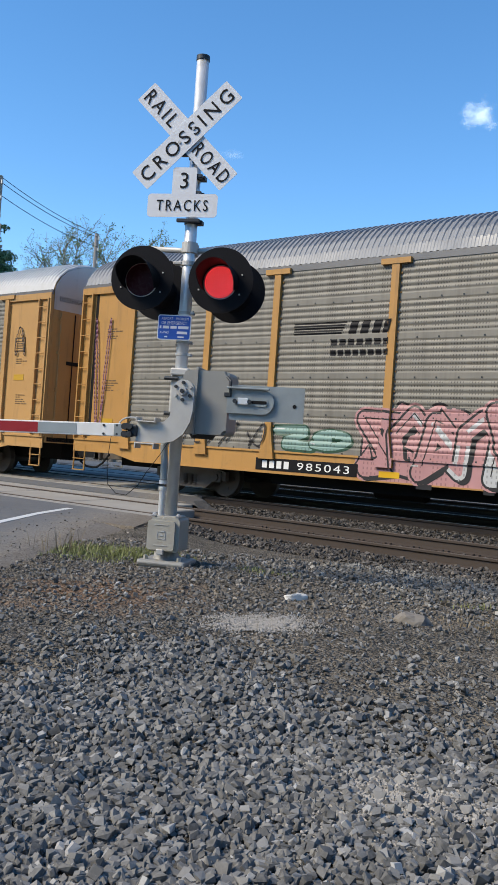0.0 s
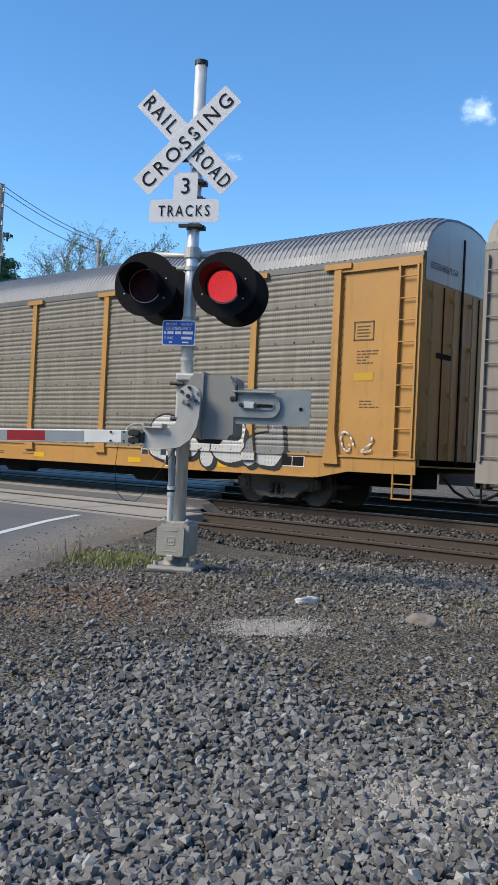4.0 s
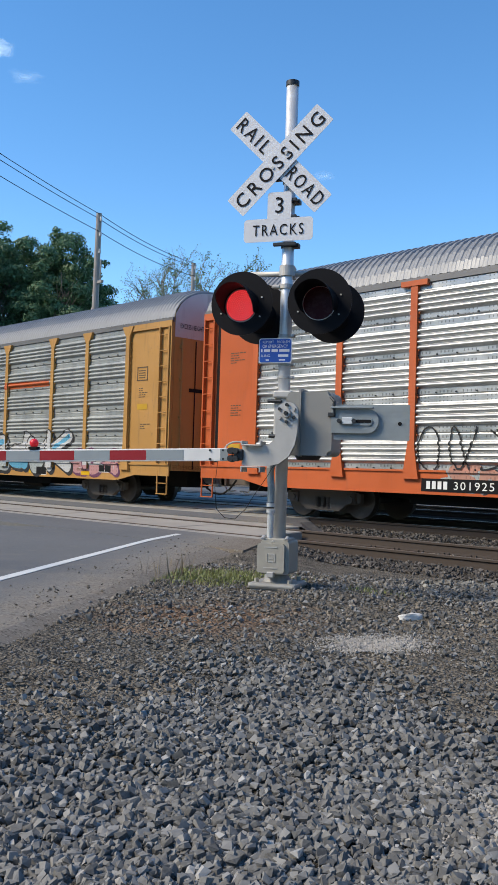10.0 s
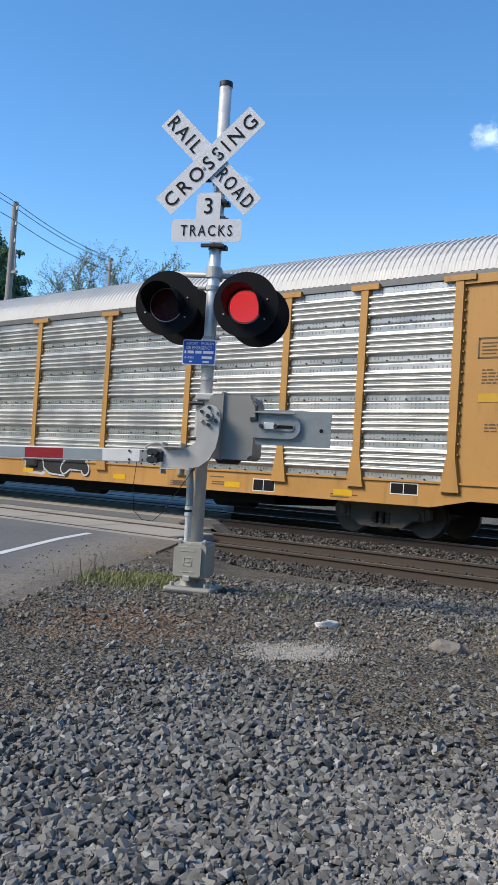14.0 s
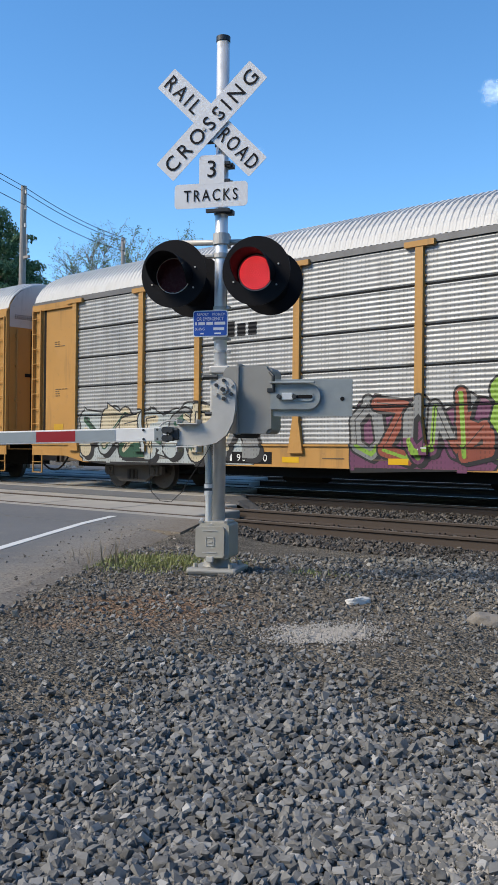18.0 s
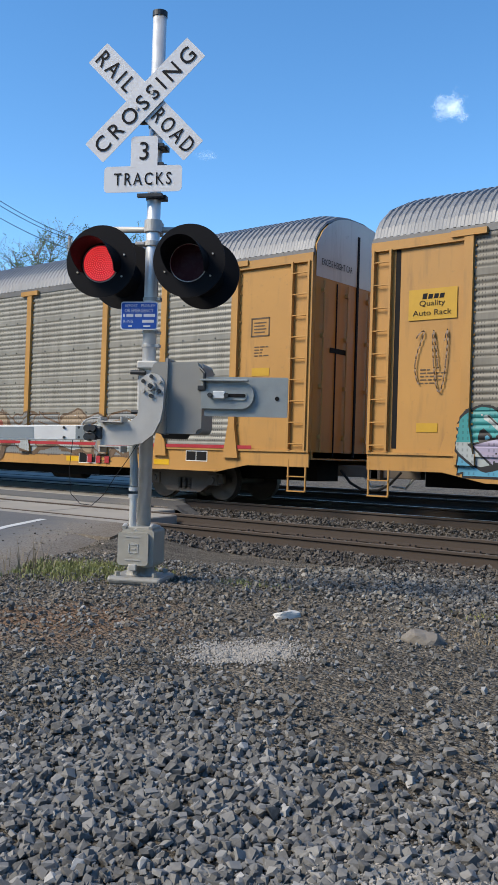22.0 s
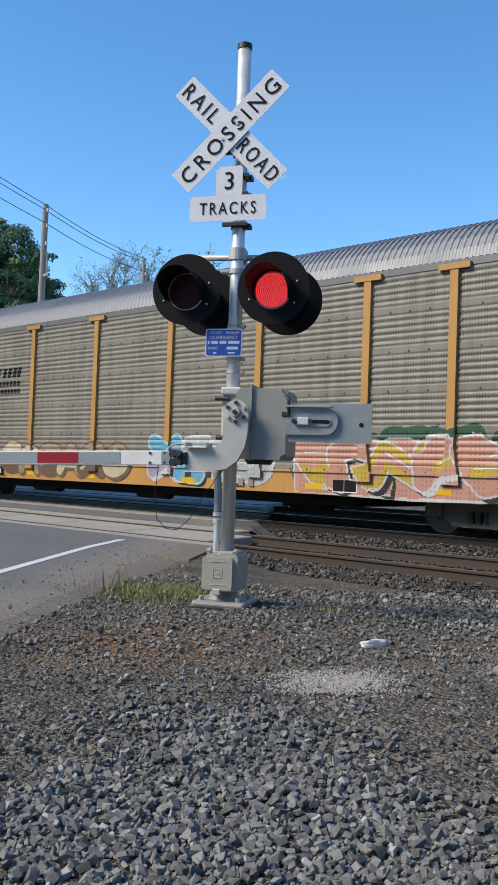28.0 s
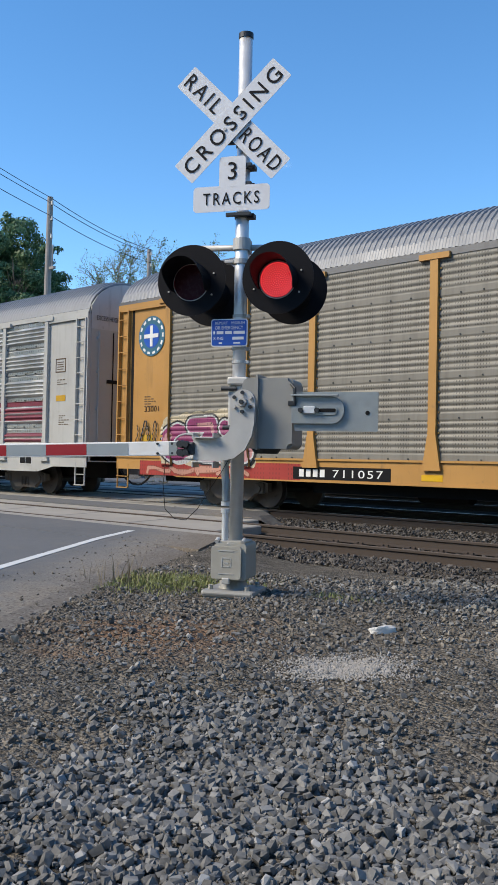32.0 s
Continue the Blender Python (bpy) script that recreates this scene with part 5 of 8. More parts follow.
def end_details(car, length, paint_mat, hood, label_text=True, head=True):
    """The end that faces back: doors with a dark seam, hinge posts, ladder, coupler, air hose."""
    x = length - 0.66
    wall = shared("end_wall", lambda: end_wall(0.95), paint_mat, car, "end_door", "end doors with a weathered face")
    wall.location = (x, 0, 0)
    top = bmesh.new()
    ys = np.linspace(-HALF + 0.05, HALF - 0.05, 17)
    lo = 4.55
    pts = [(float(y), arch(y) - 0.01 - 0.1 * (arch(y) - TOP) / (PEAK - TOP)) for y in ys]
    a = [top.verts.new((x + 0.012, y, z)) for y, z in pts] + [top.verts.new((x + 0.012, y, lo)) for y in (ys[-1], ys[0])]
    top.faces.new(a)
    part("end_hood", top, hood, car, "bare metal upper end panel")
    seam = bmesh.new()
    box(seam, x + 0.002, x + 0.03, -0.03, 0.03, 1.0, 5.6)
    for y in (-0.75, 0.75):
        box(seam, x + 0.002, x + 0.022, y - 0.012, y + 0.012, 1.0, 4.5)
    box(seam, x + 0.002, x + 0.02, -0.95, -0.35, 3.1, 3.2)
    part("door_seam", seam, BLACK, car)
    for y in (-1.25, -0.4, 0.4, 1.25):
        rods = bmesh.new()
        tube(rods, (x + 0.05, y, 1.1), (x + 0.05, y, 4.5), 0.02, seg=6)
        for z in (1.4, 2.4, 3.4, 4.3):
            box(rods, x, x + 0.07, y - 0.05, y + 0.05, z - 0.04, z + 0.04)
        part("door_rod", rods, paint_mat, car)
    if label_text:
        m = pose(x + 0.02, -0.78, 4.86) @ Matrix.Rotation(radians(90), 4, "Z")
        letters("EXCESS HEIGHT CAR", m, 0.13, INK, car, 1.1)
    for xe, s in ((0.0, 1), (length, -1)):
        coup = bmesh.new()
        box(coup, xe - 0.05, xe + s * 0.95 + 0.05, -0.1, 0.1, 0.62, 0.86, 0.02) if s > 0 else box(coup, xe - 0.95, xe + 0.05, -0.1, 0.1, 0.62, 0.86, 0.02)
        box(coup, xe + s * 0.02 - 0.12, xe + s * 0.02 + 0.12, -0.2, 0.16, 0.58, 0.9, 0.03)
        part("coupler", coup, TRUCK, car, "rusty knuckle coupler")
    for xe, s in ((0.0, 1), (length, -1)):
        hose = [(xe + s * 0.7, -0.35, 0.75), (xe + s * 0.45, -0.36, 0.5), (xe + s * 0.2, -0.34, 0.38), (xe, -0.3, 0.36)]
        part("air_hose", pipe(bmesh.new(), hose, 0.028, 8), RUBBER, car)
        part("air_hose", pipe(bmesh.new(), [(xe + s * 0.7, 0.4, 0.75), (xe + s * 0.4, 0.38, 0.42), (xe + s * 0.1, 0.36, 0.45)], 0.022, 8), WHITE, car)
    for xs in (0.7, length - 1.15) if head else (length - 1.15,):
        st = bmesh.new()
        for d in (0.0, 0.42):
            box(st, xs + d - 0.015, xs + d + 0.015, -HALF - 0.02, -HALF + 0.01, 0.32, 0.95)
        box(st, xs - 0.015, xs + 0.435, -HALF - 0.04, -HALF + 0.02, 0.31, 0.335)
        box(st, xs - 0.015, xs + 0.435, -HALF - 0.04, -HALF + 0.02, 0.60, 0.62)
        part("stirrup_step", st, paint_mat, car)


def autorack(at, following, frame_paint, panel, style, roof=None, hood=None, post_kind="tee", wide=(), label="", end_paint=None, posts=POSTS, roof_eave=None, sill_paint=None):
    """A tall enclosed car carrier: flat car, posts, ribbed side panels, arched roof, end doors, trucks."""
    length = following - at
    roof, hood, end_paint, roof_eave, sill_paint = roof or ROOF, hood or DOOR_GREY, end_paint or frame_paint, roof_eave or EAVE, sill_paint or frame_paint
    car = tagged(new("rail_car"), label, "rail car", "cars of the train")
    x0, x1 = 0.66, length - 0.66
    k = length / 28.4
    stops = [2.62] + [p * k for p in posts] + [length - 2.6]
    # underframe
    bm = bmesh.new()
    box(bm, x0, x1, -HALF + 0.12, HALF - 0.12, DECK - 0.12, DECK)
    part("underframe", bm, UNDER, car)
    part("centre_sill", box(bmesh.new(), x0 + 0.6, x1 - 0.6, -0.4, 0.4, 0.5, DECK - 0.122), UNDER, car)
    part("well_floor", box(bmesh.new(), 7.0, length - 7.0, -HALF + 0.3, HALF - 0.3, 0.42, 0.7), UNDER, car)
    for xe in (9.5, length / 2, length - 9.0):
        part("air_reservoir", tube(bmesh.new(), (xe, -0.9, 0.5), (xe + 1.1, -0.9, 0.5), 0.2, seg=12), UNDER, car)
    for s in (-1, 1):
        bm = bmesh.new()
        ya, yb = (s * HALF - 0.015, s * HALF + 0.015)
        slab(bm, [(x0, 0.80), (2.2, 0.80), (3.0, SILL), (length - 3.0, SILL), (length - 2.2, 0.80), (x1, 0.80), (x1, DECK), (x0, DECK)], ya, yb)
        box(bm, x0, x1, s * HALF - 0.05, s * HALF + 0.03, DECK - 0.012, DECK + 0.03)
        if s < 0:
            box(bm, 3.0, length - 3.0, -HALF - 0.03, -HALF + 0.01, SILL, SILL + 0.03)
        part("side_sill", bm, sill_paint, car)
        if s > 0:
            part("far_side", box(bmesh.new(), x0 + 0.05, x1 - 0.05, HALF - 0.05, HALF, DECK + 0.03, TOP), panel, car)
    # solid end bays with a door frame
    for xa, xb in ((x0, stops[0]), (stops[-1], x1)):
        bm = box(bmesh.new(), xa, xb, -HALF, -HALF + 0.05, DECK + 0.03, TOP)
        part("end_bay", bm, end_paint, car)
        for xx in (xa, xb - 0.09):
            part("door_post", box(bmesh.new(), xx, xx + 0.09, -HALF - 0.05, -HALF - 0.002, DECK + 0.03, TOP - 0.122), end_paint, car)
        part("door_header", box(bmesh.new(), xa, xb, -HALF - 0.06, -HALF - 0.002, TOP - 0.12, TOP + 0.05), end_paint, car)
        if xa < 2:
            part("gusset", slab(bmesh.new(), [(xb - 0.5, DECK + 0.03), (xb - 0.1, DECK + 0.03), (xb - 0.1, DECK + 0.6), (xb - 0.3, DECK + 0.6)], -HALF - 0.02, -HALF - 0.002), end_paint, car)
    lad = bmesh.new()
    ladder(lad, x0 + 0.06, -HALF - 0.02, 1.15, TOP - 0.1, 0.36)
    part("ladder", lad, end_paint, car)
    lad = bmesh.new()
    ladder(lad, x1 - 0.48, -HALF - 0.02, 1.15, TOP - 0.1, 0.40)
    part("ladder", lad, end_paint, car)
    dark = bmesh.new()
    box(dark, x0 + 0.5, x0 + 0.6, -HALF - 0.004, -HALF + 0.02, DECK + 0.1, TOP - 0.1)
    part("door_gap", dark, BLACK, car)
    # side panels, each between two posts
    for i, (xa, xb) in enumerate(zip(stops, stops[1:])):
        if i in wide:
            bm = box(bmesh.new(), xa, xb, -HALF - 0.02, -HALF + 0.02, DECK + 0.03, TOP)
            part("plain_panel", bm, frame_paint, car)
            continue
        w = round(xb - xa, 2)
        p = shared(("panel", style, w), lambda: sheet(style, w, DECK + 0.03, TOP), panel, car, "side_panel", smooth=True)
        p.location = (xa, -HALF, 0)
        if style != "flat":
            def bolts(w=w):
                bm = bmesh.new()
                tier = (TOP - DECK) / 5
                for q in range(0, 6):
                    zz = DECK + tier * q + 0.05
                    if style == "slat":
                        box(bm, 0, w, -0.004, 0.004, zz - 0.065, zz - 0.035)
                    elif zz < TOP:
                        nn = max(2, int(w / 0.48))
                        for u in range(nn + 1):
                            xx = 0.08 + (w - 0.16) * u / nn
                            box(bm, xx - 0.014, xx + 0.014, -0.034, -0.005, zz - 0.014, zz + 0.014)
                return bm
            b = shared(("bolts", style, w), bolts, BLACK if style == "slat" else DARK_STEEL, car, "seam" if style == "slat" else "panel_bolts")
            tagged(b, kind="stuff")
            b.location = (xa, -HALF, 0)
    for xa in stops:
        def post():
            bm = box(bmesh.new(), -0.085, 0.085, -0.085, 0.01, DECK + 0.02, TOP + (0.02 if post_kind != "frame" else 0.0))
            if post_kind == "tee":
                box(bm, -0.33, 0.33, -0.1, 0.01, TOP - 0.05, TOP + 0.06)
            elif post_kind == "flare":
                slab(bm, [(-0.085, TOP - 0.25), (0.085, TOP - 0.25), (0.26, TOP + 0.04), (-0.26, TOP + 0.04)], -0.088, 0.0)
            if post_kind != "frame":
                slab(bm, [(-0.2, DECK - 0.16), (0.2, DECK - 0.16), (0.09, DECK + 0.5), (-0.09, DECK + 0.5)], -0.09, 0.0)
            return bm
        p = shared(("post", post_kind), post, frame_paint, car, "side_post")
        p.location = (xa, -HALF, 0)

        def rivets():
            bm = bmesh.new()
            for sx in (-0.115, 0.115):
                for q in range(20):
                    z = DECK + 0.16 + q * 0.192
                    box(bm, sx - 0.013, sx + 0.013, -0.05 if style == "rib" else -0.034, 0.0, z - 0.016, z + 0.016)
            return bm
        b = shared(("rivets", style), rivets, frame_paint, car, "post_rivets", "bolts along the post's edges")
        tagged(b, kind="stuff")
        b.location = (xa, -HALF, 0)
    # eaves and roof
    for s in (-1, 1):
        bm = box(bmesh.new(), x0, x1, s * HALF - 0.03, s * HALF + 0.03, TOP + 0.0, TOP + 0.13)
        part("eave_rail", bm, roof_eave, car)
    r = shared(("roof", round(x1 - x0, 1)), lambda: roof_mesh(round(x1 - x0, 1)), roof, car, "roof", "corrugated arched roof")
    r.location = (x0, 0, 0.02)
    front = shared("end_wall", lambda: end_wall(0.95), end_paint, car, "end_door")
    front.location = (x0 + 0.06, 0, 0)
    end_details(car, length, end_paint, hood)
    add_running_gear(car, at, length)
    # marks on the sill
    for xm in (9.9, 12.6, 16.4, 20.2, 23.2):
        part("reflector", box(bmesh.new(), xm, xm + 0.46, -HALF - 0.022, -HALF - 0.016, 0.74, 0.86), REFLECT, car)
    for xm in (length - 7.4, length - 3.9):
        data = part("data_plate", box(bmesh.new(), xm, xm + 0.62, -HALF - 0.021, -HALF - 0.016, 0.84 if xm > length - 5 else 0.7, 1.07 if xm > length - 5 else 0.97), WHITE, car, "white-edged black data plate")
        za, zb = (0.86, 1.05) if xm > length - 5 else (0.72, 0.95)
        for xa, xb in ((0.02, 0.29), (0.31, 0.6)):
            part("data_field", box(bmesh.new(), xm + xa, xm + xb, -HALF - 0.025, -HALF - 0.0215, za, zb), BLACK, data)
    sp = bmesh.new()
    rng = random.Random(int(at))
    for _ in range(7):
        xm, zm = rng.uniform(3.0, length - 3.5), rng.uniform(0.72, 0.95)
        for q in range(rng.randint(1, 3)):
            box(sp, xm, xm + rng.uniform(0.3, 0.7), -HALF - 0.021, -HALF - 0.017, zm - q * 0.05, zm - q * 0.05 + 0.022)
    for xm, zz in ((x0 + 1.0, 3.9), (x0 + 1.05, 2.6), (length - 2.1, 3.2), (length - 2.0, 2.2)):
        for q in range(rng.randint(3, 5)):
            at_x = xm
            for _ in range(rng.randint(2, 4)):
                wide_x = rng.uniform(0.05, 0.14)
                box(sp, at_x, at_x + wide_x, -HALF - 0.007, -HALF - 0.003, zz - q * 0.06, zz - q * 0.06 + 0.022)
                at_x += wide_x + 0.03
    tagged(part("stencil_bars", sp, FADED_INK, car), kind="stuff")
    edge = bmesh.new()
    for xa, xb, za, zb in ((-2.2, -1.72, 3.42, 3.45), (-2.2, -1.72, 3.78, 3.81), (-2.2, -2.17, 3.42, 3.81), (-1.75, -1.72, 3.42, 3.81)):
        box(edge, length + xa, length + xb, -HALF - 0.007, -HALF - 0.003, za, zb)
    for q in range(4):
        box(edge, length - 2.12, length - 1.84 + 0.03 * (q % 2), -HALF - 0.007, -HALF - 0.003, 3.5 + 0.065 * q, 3.522 + 0.065 * q)
    tagged(part("stencil_table", edge, FADED_INK, car, "stencilled table in a frame"), kind="stuff")
    part("notice", box(bmesh.new(), length - 2.15, length - 1.7, -HALF - 0.009, -HALF - 0.004, 2.62, 2.78), NOTICE, car, "small yellow notice")
    part("notice", box(bmesh.new(), x0 + 1.0, x0 + 1.42, -HALF - 0.009, -HALF - 0.004, 1.5, 1.66), NOTICE, car, "small yellow notice")
    CARS.append((car, at))
    SIDES[car.name] = (style, stops, [(stops[i], stops[i + 1]) for i in wide])
    return car, Paintwork(style, stops), length


REFLECT = plain("reflector_yellow", (0.65, 0.38, 0.01), 0.4)
FADED_INK = plain("faded_stencil", (0.1, 0.065, 0.035), 0.6)
NOTICE = plain("notice_yellow", (0.5, 0.29, 0.02), 0.5)


def smooth_car(at, following, paint_mat, vents, roof, label, posts, rows=((4.5, 4.8), (3.35, 3.79), (2.62, 2.93), (2.05, 2.29), (1.2, 1.56)), post_mat=None, skip=(), tail_dark=False, head_dark=False, raised_sill=True):
    """A flat-sided enclosed car with punched vent patches between slim posts."""
    length = following - at
    car = tagged(new("rail_car"), label, "rail car", "cars of the train")
    x0, x1 = 0.6, length - (0.25 if tail_dark else 0.6)
    bm = bmesh.new()
    box(bm, x0, x1, -HALF + 0.1, HALF - 0.1, DECK - 0.1, DECK)
    part("underframe", bm, UNDER, car)
    part("centre_sill", box(bmesh.new(), x0 + 0.5, x1 - 0.5, -0.4, 0.4, 0.5, DECK - 0.102), UNDER, car)
    for xe in (length * 0.4, length * 0.6):
        part("equipment_box", box(bmesh.new(), xe, xe + 1.2, -1.1, -0.5, 0.4, 0.75, 0.03), UNDER, car)
    for s in (-1, 1):
        part("side_wall", box(bmesh.new(), x0, x1, s * HALF - 0.03, s * HALF + 0.03, DECK, TOP), paint_mat, car)
        part("side_sill", box(bmesh.new(), x0, x1, s * HALF - 0.06, s * HALF + 0.04, 0.72, DECK + 0.02), paint_mat if not raised_sill else post_mat or paint_mat, car)
        part("eave_rail", box(bmesh.new(), x0, x1, s * HALF - 0.04, s * HALF + 0.045, TOP, TOP + 0.13), post_mat or paint_mat, car)
    for i, xa in enumerate(posts):
        p = shared("slim_post", lambda: box(bmesh.new(), -0.055, 0.055, -0.04, 0.0, 0.76, TOP), post_mat or paint_mat, car, "side_post")
        p.location = (xa, -HALF - 0.03, 0)
        if i < len(posts) - 1 and i not in skip:
            w = posts[i + 1] - xa - 0.34
            for z0, z1 in rows:
                bm = box(bmesh.new(), xa + 0.17, xa + 0.17 + w, -HALF - 0.036, -HALF - 0.0305, z0, z1)
                part("vent_patch", bm, vents, car, "rows of punched holes")
    r = shared(("roof", round(x1 - x0, 1)), lambda: roof_mesh(round(x1 - x0, 1), 0.18), roof, car, "roof", "corrugated arched roof")
    r.location = (x0, 0, 0.02)
    for xl in ([] if head_dark else [x0 + 0.08]) + ([] if tail_dark else [x1 - 0.5]):
        part("ladder", ladder(bmesh.new(), xl, -HALF - 0.03, 1.1, TOP - 0.1, 0.38), paint_mat, car)
    for xe in (x0 + 0.06, x1):
        w = shared("end_wall", lambda: end_wall(0.95), BLACK if tail_dark and xe > 5 or head_dark and xe < 5 else paint_mat, car, "end_door")
        w.location = (xe, 0, 0)
    CARS.append((car, at))
    return car, Paintwork("smooth", list(posts)), length


def paintable(car, outline, lift):
    """The ribbed side under an outline, where it is sprayed on and not bolted on."""
    side = SIDES.get(car.name)
    if side is None or lift > 0.07:
        return None
    xs, zs = [p[0] for p in outline], [p[1] for p in outline]
    if min(zs) < DECK + 0.05 or min(xs) < side[1][0] or max(xs) > side[1][-1] or any(a < sum(xs) / len(xs) < b for a, b in side[2]):
        return None
    return Paintwork(side[0], side[1])


def decal(car, name, outline, material, lift=0.05, label=""):
    """A flat painted or bolted-on sign on a car's side."""
    spot = paintable(car, outline, lift)
    if spot is not None:
        spot.fill(outline, material, 0.002 + (lift - 0.03) * 0.15)
        return spot.build(car, name, label)
    return part(name, slab(bmesh.new(), outline, -HALF - lift, -HALF - lift + 0.004), material, car, label)


def rect(x0, x1, z0, z1):
    return [(x0, z0), (x1, z0), (x1, z1), (x0, z1)]


def slanted(x0, x1, z0, z1, lean=0.1):
    return [(x0, z0), (x1, z0), (x1 + lean, z1), (x0 + lean, z1)]


def striped_logo(car, x0, x1, z0, z1, lift=0.055):
    """A railway's mark: dark stripes running into two slanted blocks, with bars for the name below."""
    h, w = z1 - z0, x1 - x0
    pieces = [rect(x0, x0 + w * (0.55 - 0.012 * i), z1 - h * (0.075 * i + 0.045), z1 - h * 0.075 * i) for i in range(5)]
    for q in (0.57, 0.685, 0.8, 0.9):
        pieces.append(slanted(x0 + w * q, x0 + w * (q + 0.075), z1 - h * 0.36, z1, 0.06))
    for row, n in ((0.5, 7), (0.8, 8)):
        for i in range(n):
            a = x0 + w * (0.4 + 0.6 * i / n)
            pieces.append(rect(a, a + w * 0.44 / n, z1 - h * (row + 0.17), z1 - h * row))
    for p in pieces:
        decal(car, "company_mark", p, INK, lift)


def word_bars(car, x0, x1, z0, z1, n, material, lift=0.05, name="company_mark", lean=0.0):
    """A word as plain bars, the first one taller."""
    for i in range(n):
        a = x0 + (x1 - x0) * i / n
        w = (x1 - x0) / n * (0.5 if n == 3 and z1 < DECK else 0.76)
        decal(car, name.replace("_bars", "_bar"), slanted(a, a + w, z0, z1 - (0.18 * (z1 - z0) if i else 0), lean), material, lift)


def plate_words(car, x, z):
    """An owner's mark as bars over two lines of lettering."""
    word_bars(car, x - 0.2, x + 0.25, z + 0.09, z + 0.19, 4, INK, 0.024, "owner_mark_bars", 0.02)
    letters("Quality", pose(x, -HALF - 0.022, z), 0.13, INK, car, 0.5)
    letters("Auto Rack", pose(x, -HALF - 0.022, z - 0.155), 0.1, INK, car, 0.76)


SIGN_RED = plain("sign_red", (0.36, 0.02, 0.03), 0.5)
LOGO_RED = plain("logo_red", (0.36, 0.025, 0.05), 0.5)
LOGO_BLUE = plain("logo_blue", (0.022, 0.045, 0.2), 0.5)
LOGO_TEAL = plain("logo_teal", (0.03, 0.13, 0.2), 0.5)

CHANNEL = paint("car_ochre_dark", (0.2, 0.095, 0.03), 0.6)

# car by car, from the head of what is seen
car, pw, n = autorack(-41.8, -13.26, TAN_YELLOW, TAN_PANEL, "tan", ROOF_WHITE, DOOR_GREY, label="faded yellow car carrier with weathered side panels")
scrawl(pw, n - 2.2, n - 1.6, 3.3, 4.1, "black", 1, 3)
pw.build(car)

car, pw, n = autorack(-13.26, 14.97, YELLOW, TAN_PANEL, "tan", label="yellow-framed car carrier with weathered panels and pink graffiti")
striped_logo(car, 7.6, 10.0, 3.1, 3.82)
graffiti(pw, 9.6, 15.6, 0.66, 2.25, "pink pink", "black", "white pink", 8, 11, True, edge="pink")
graffiti(pw, 7.3, 9.2, 1.1, 1.75, "mint", "dark_green", "", 2, 12)
scrawl(pw, 4.0, 7.2, 1.2, 1.7, "black", 4, 13)
scrawl(pw, 16.0, 18.0, 1.0, 1.5, "mint", 3, 14, 0.06)
scrawl(pw, 18.6, 21.0, 1.2, 1.6, "white", 5, 15)
scrawl(pw, 21.6, 24.0, 1.2, 1.9, "black", 5, 16)
scrawl(pw, 1.2, 1.9, 1.5, 4.2, "plum", 2, 17)
pw.build(car, label="pink sprayed letters with black outlines")
number_board(car, 6.8, 9.4, "985043")
word_bars(car, 22.0, 22.8, 0.72, 0.92, 3, SIGN_RED)

car, pw, n = autorack(14.97, 43.35, YELLOW, GALV, "rib", post_kind="frame", wide=(1, 8), label="yellow-framed car carrier with bright ribbed panels and blue graffiti", posts=(4.9, 7.1, 10.05, 13.0, 15.93, 18.85, 21.2, 23.4), roof_eave=YELLOW)
striped_logo(car, 7.45, 9.75, 2.85, 3.5)
graffiti(pw, 13.6, 21.4, 0.62, 2.2, "blue blue sky", "white", "sky purple", 7, 21, True, back="cream")
graffiti(pw, 10.2, 13.4, 0.7, 1.9, "blue tan", "lavender", "white", 4, 22, True)
scrawl(pw, 23.6, 25.2, 1.3, 1.8, "black", 4, 23)
pw.build(car, label="blue sprayed letters with pale edges")
number_board(car, 8.0, 10.5, "691704", z=(0.68, 0.98))

car, pw, n = autorack(43.35, 72.25, YELLOW, TAN_PANEL, "tan", label="yellow-framed car carrier with weathered panels")
decal(car, "sign_plate", rect(1.45, 2.35, 3.55, 4.05), NOTICE, 0.02, "yellow enamel plate")
plate_words(car, 1.9, 3.8)
graffiti(pw, 21.0, 25.0, 0.66, 2.0, "white grey", "black", "", 5, 31)
scrawl(pw, 26.4, 27.4, 1.2, 1.6, "white", 2, 32)
pw.build(car)

car, pw, n = smooth_car(72.25, 100.9, BROWN_GREY, HOLES_GREY, ROOF_TAN, "grey-brown flat-sided car carrier with punched vents", [1.6 + 1.19 * i for i in range(22)], post_mat=POST_BROWN)
end_details(car, n, BLACK, DOOR_GREY, False)
add_running_gear(car, 72.25, n, (4.9, 4.9))
part("number_band", box(bmesh.new(), 4.4, 8.6, -HALF - 0.077, -HALF - 0.071, 1.50, 1.88), BLACK, car)
letters("546137", pose(7.35, -HALF - 0.078, 1.69), 0.2, WHITE, car, 2.2, "lettering", spacing=1.5)
word_bars(car, 4.7, 5.6, 1.59, 1.79, 2, WHITE, 0.082, "owner_mark_bars")
graffiti(pw, 8.9, 12.6, 0.78, 1.9, "brick pale tan", "white", "", 5, 41)
graffiti(pw, 13.1, 18.2, 0.78, 2.15, "cream tan mint", "brown", "mint yellow", 6, 42, True)
graffiti(pw, 18.4, 22.1, 0.8, 1.85, "blue sky pale", "white", "sky", 4, 43, True, back="blue")
scrawl(pw, 22.4, 26.0, 1.2, 1.7, "black", 5, 44)
g = pw.build(car, label="tan and blue sprayed letters")
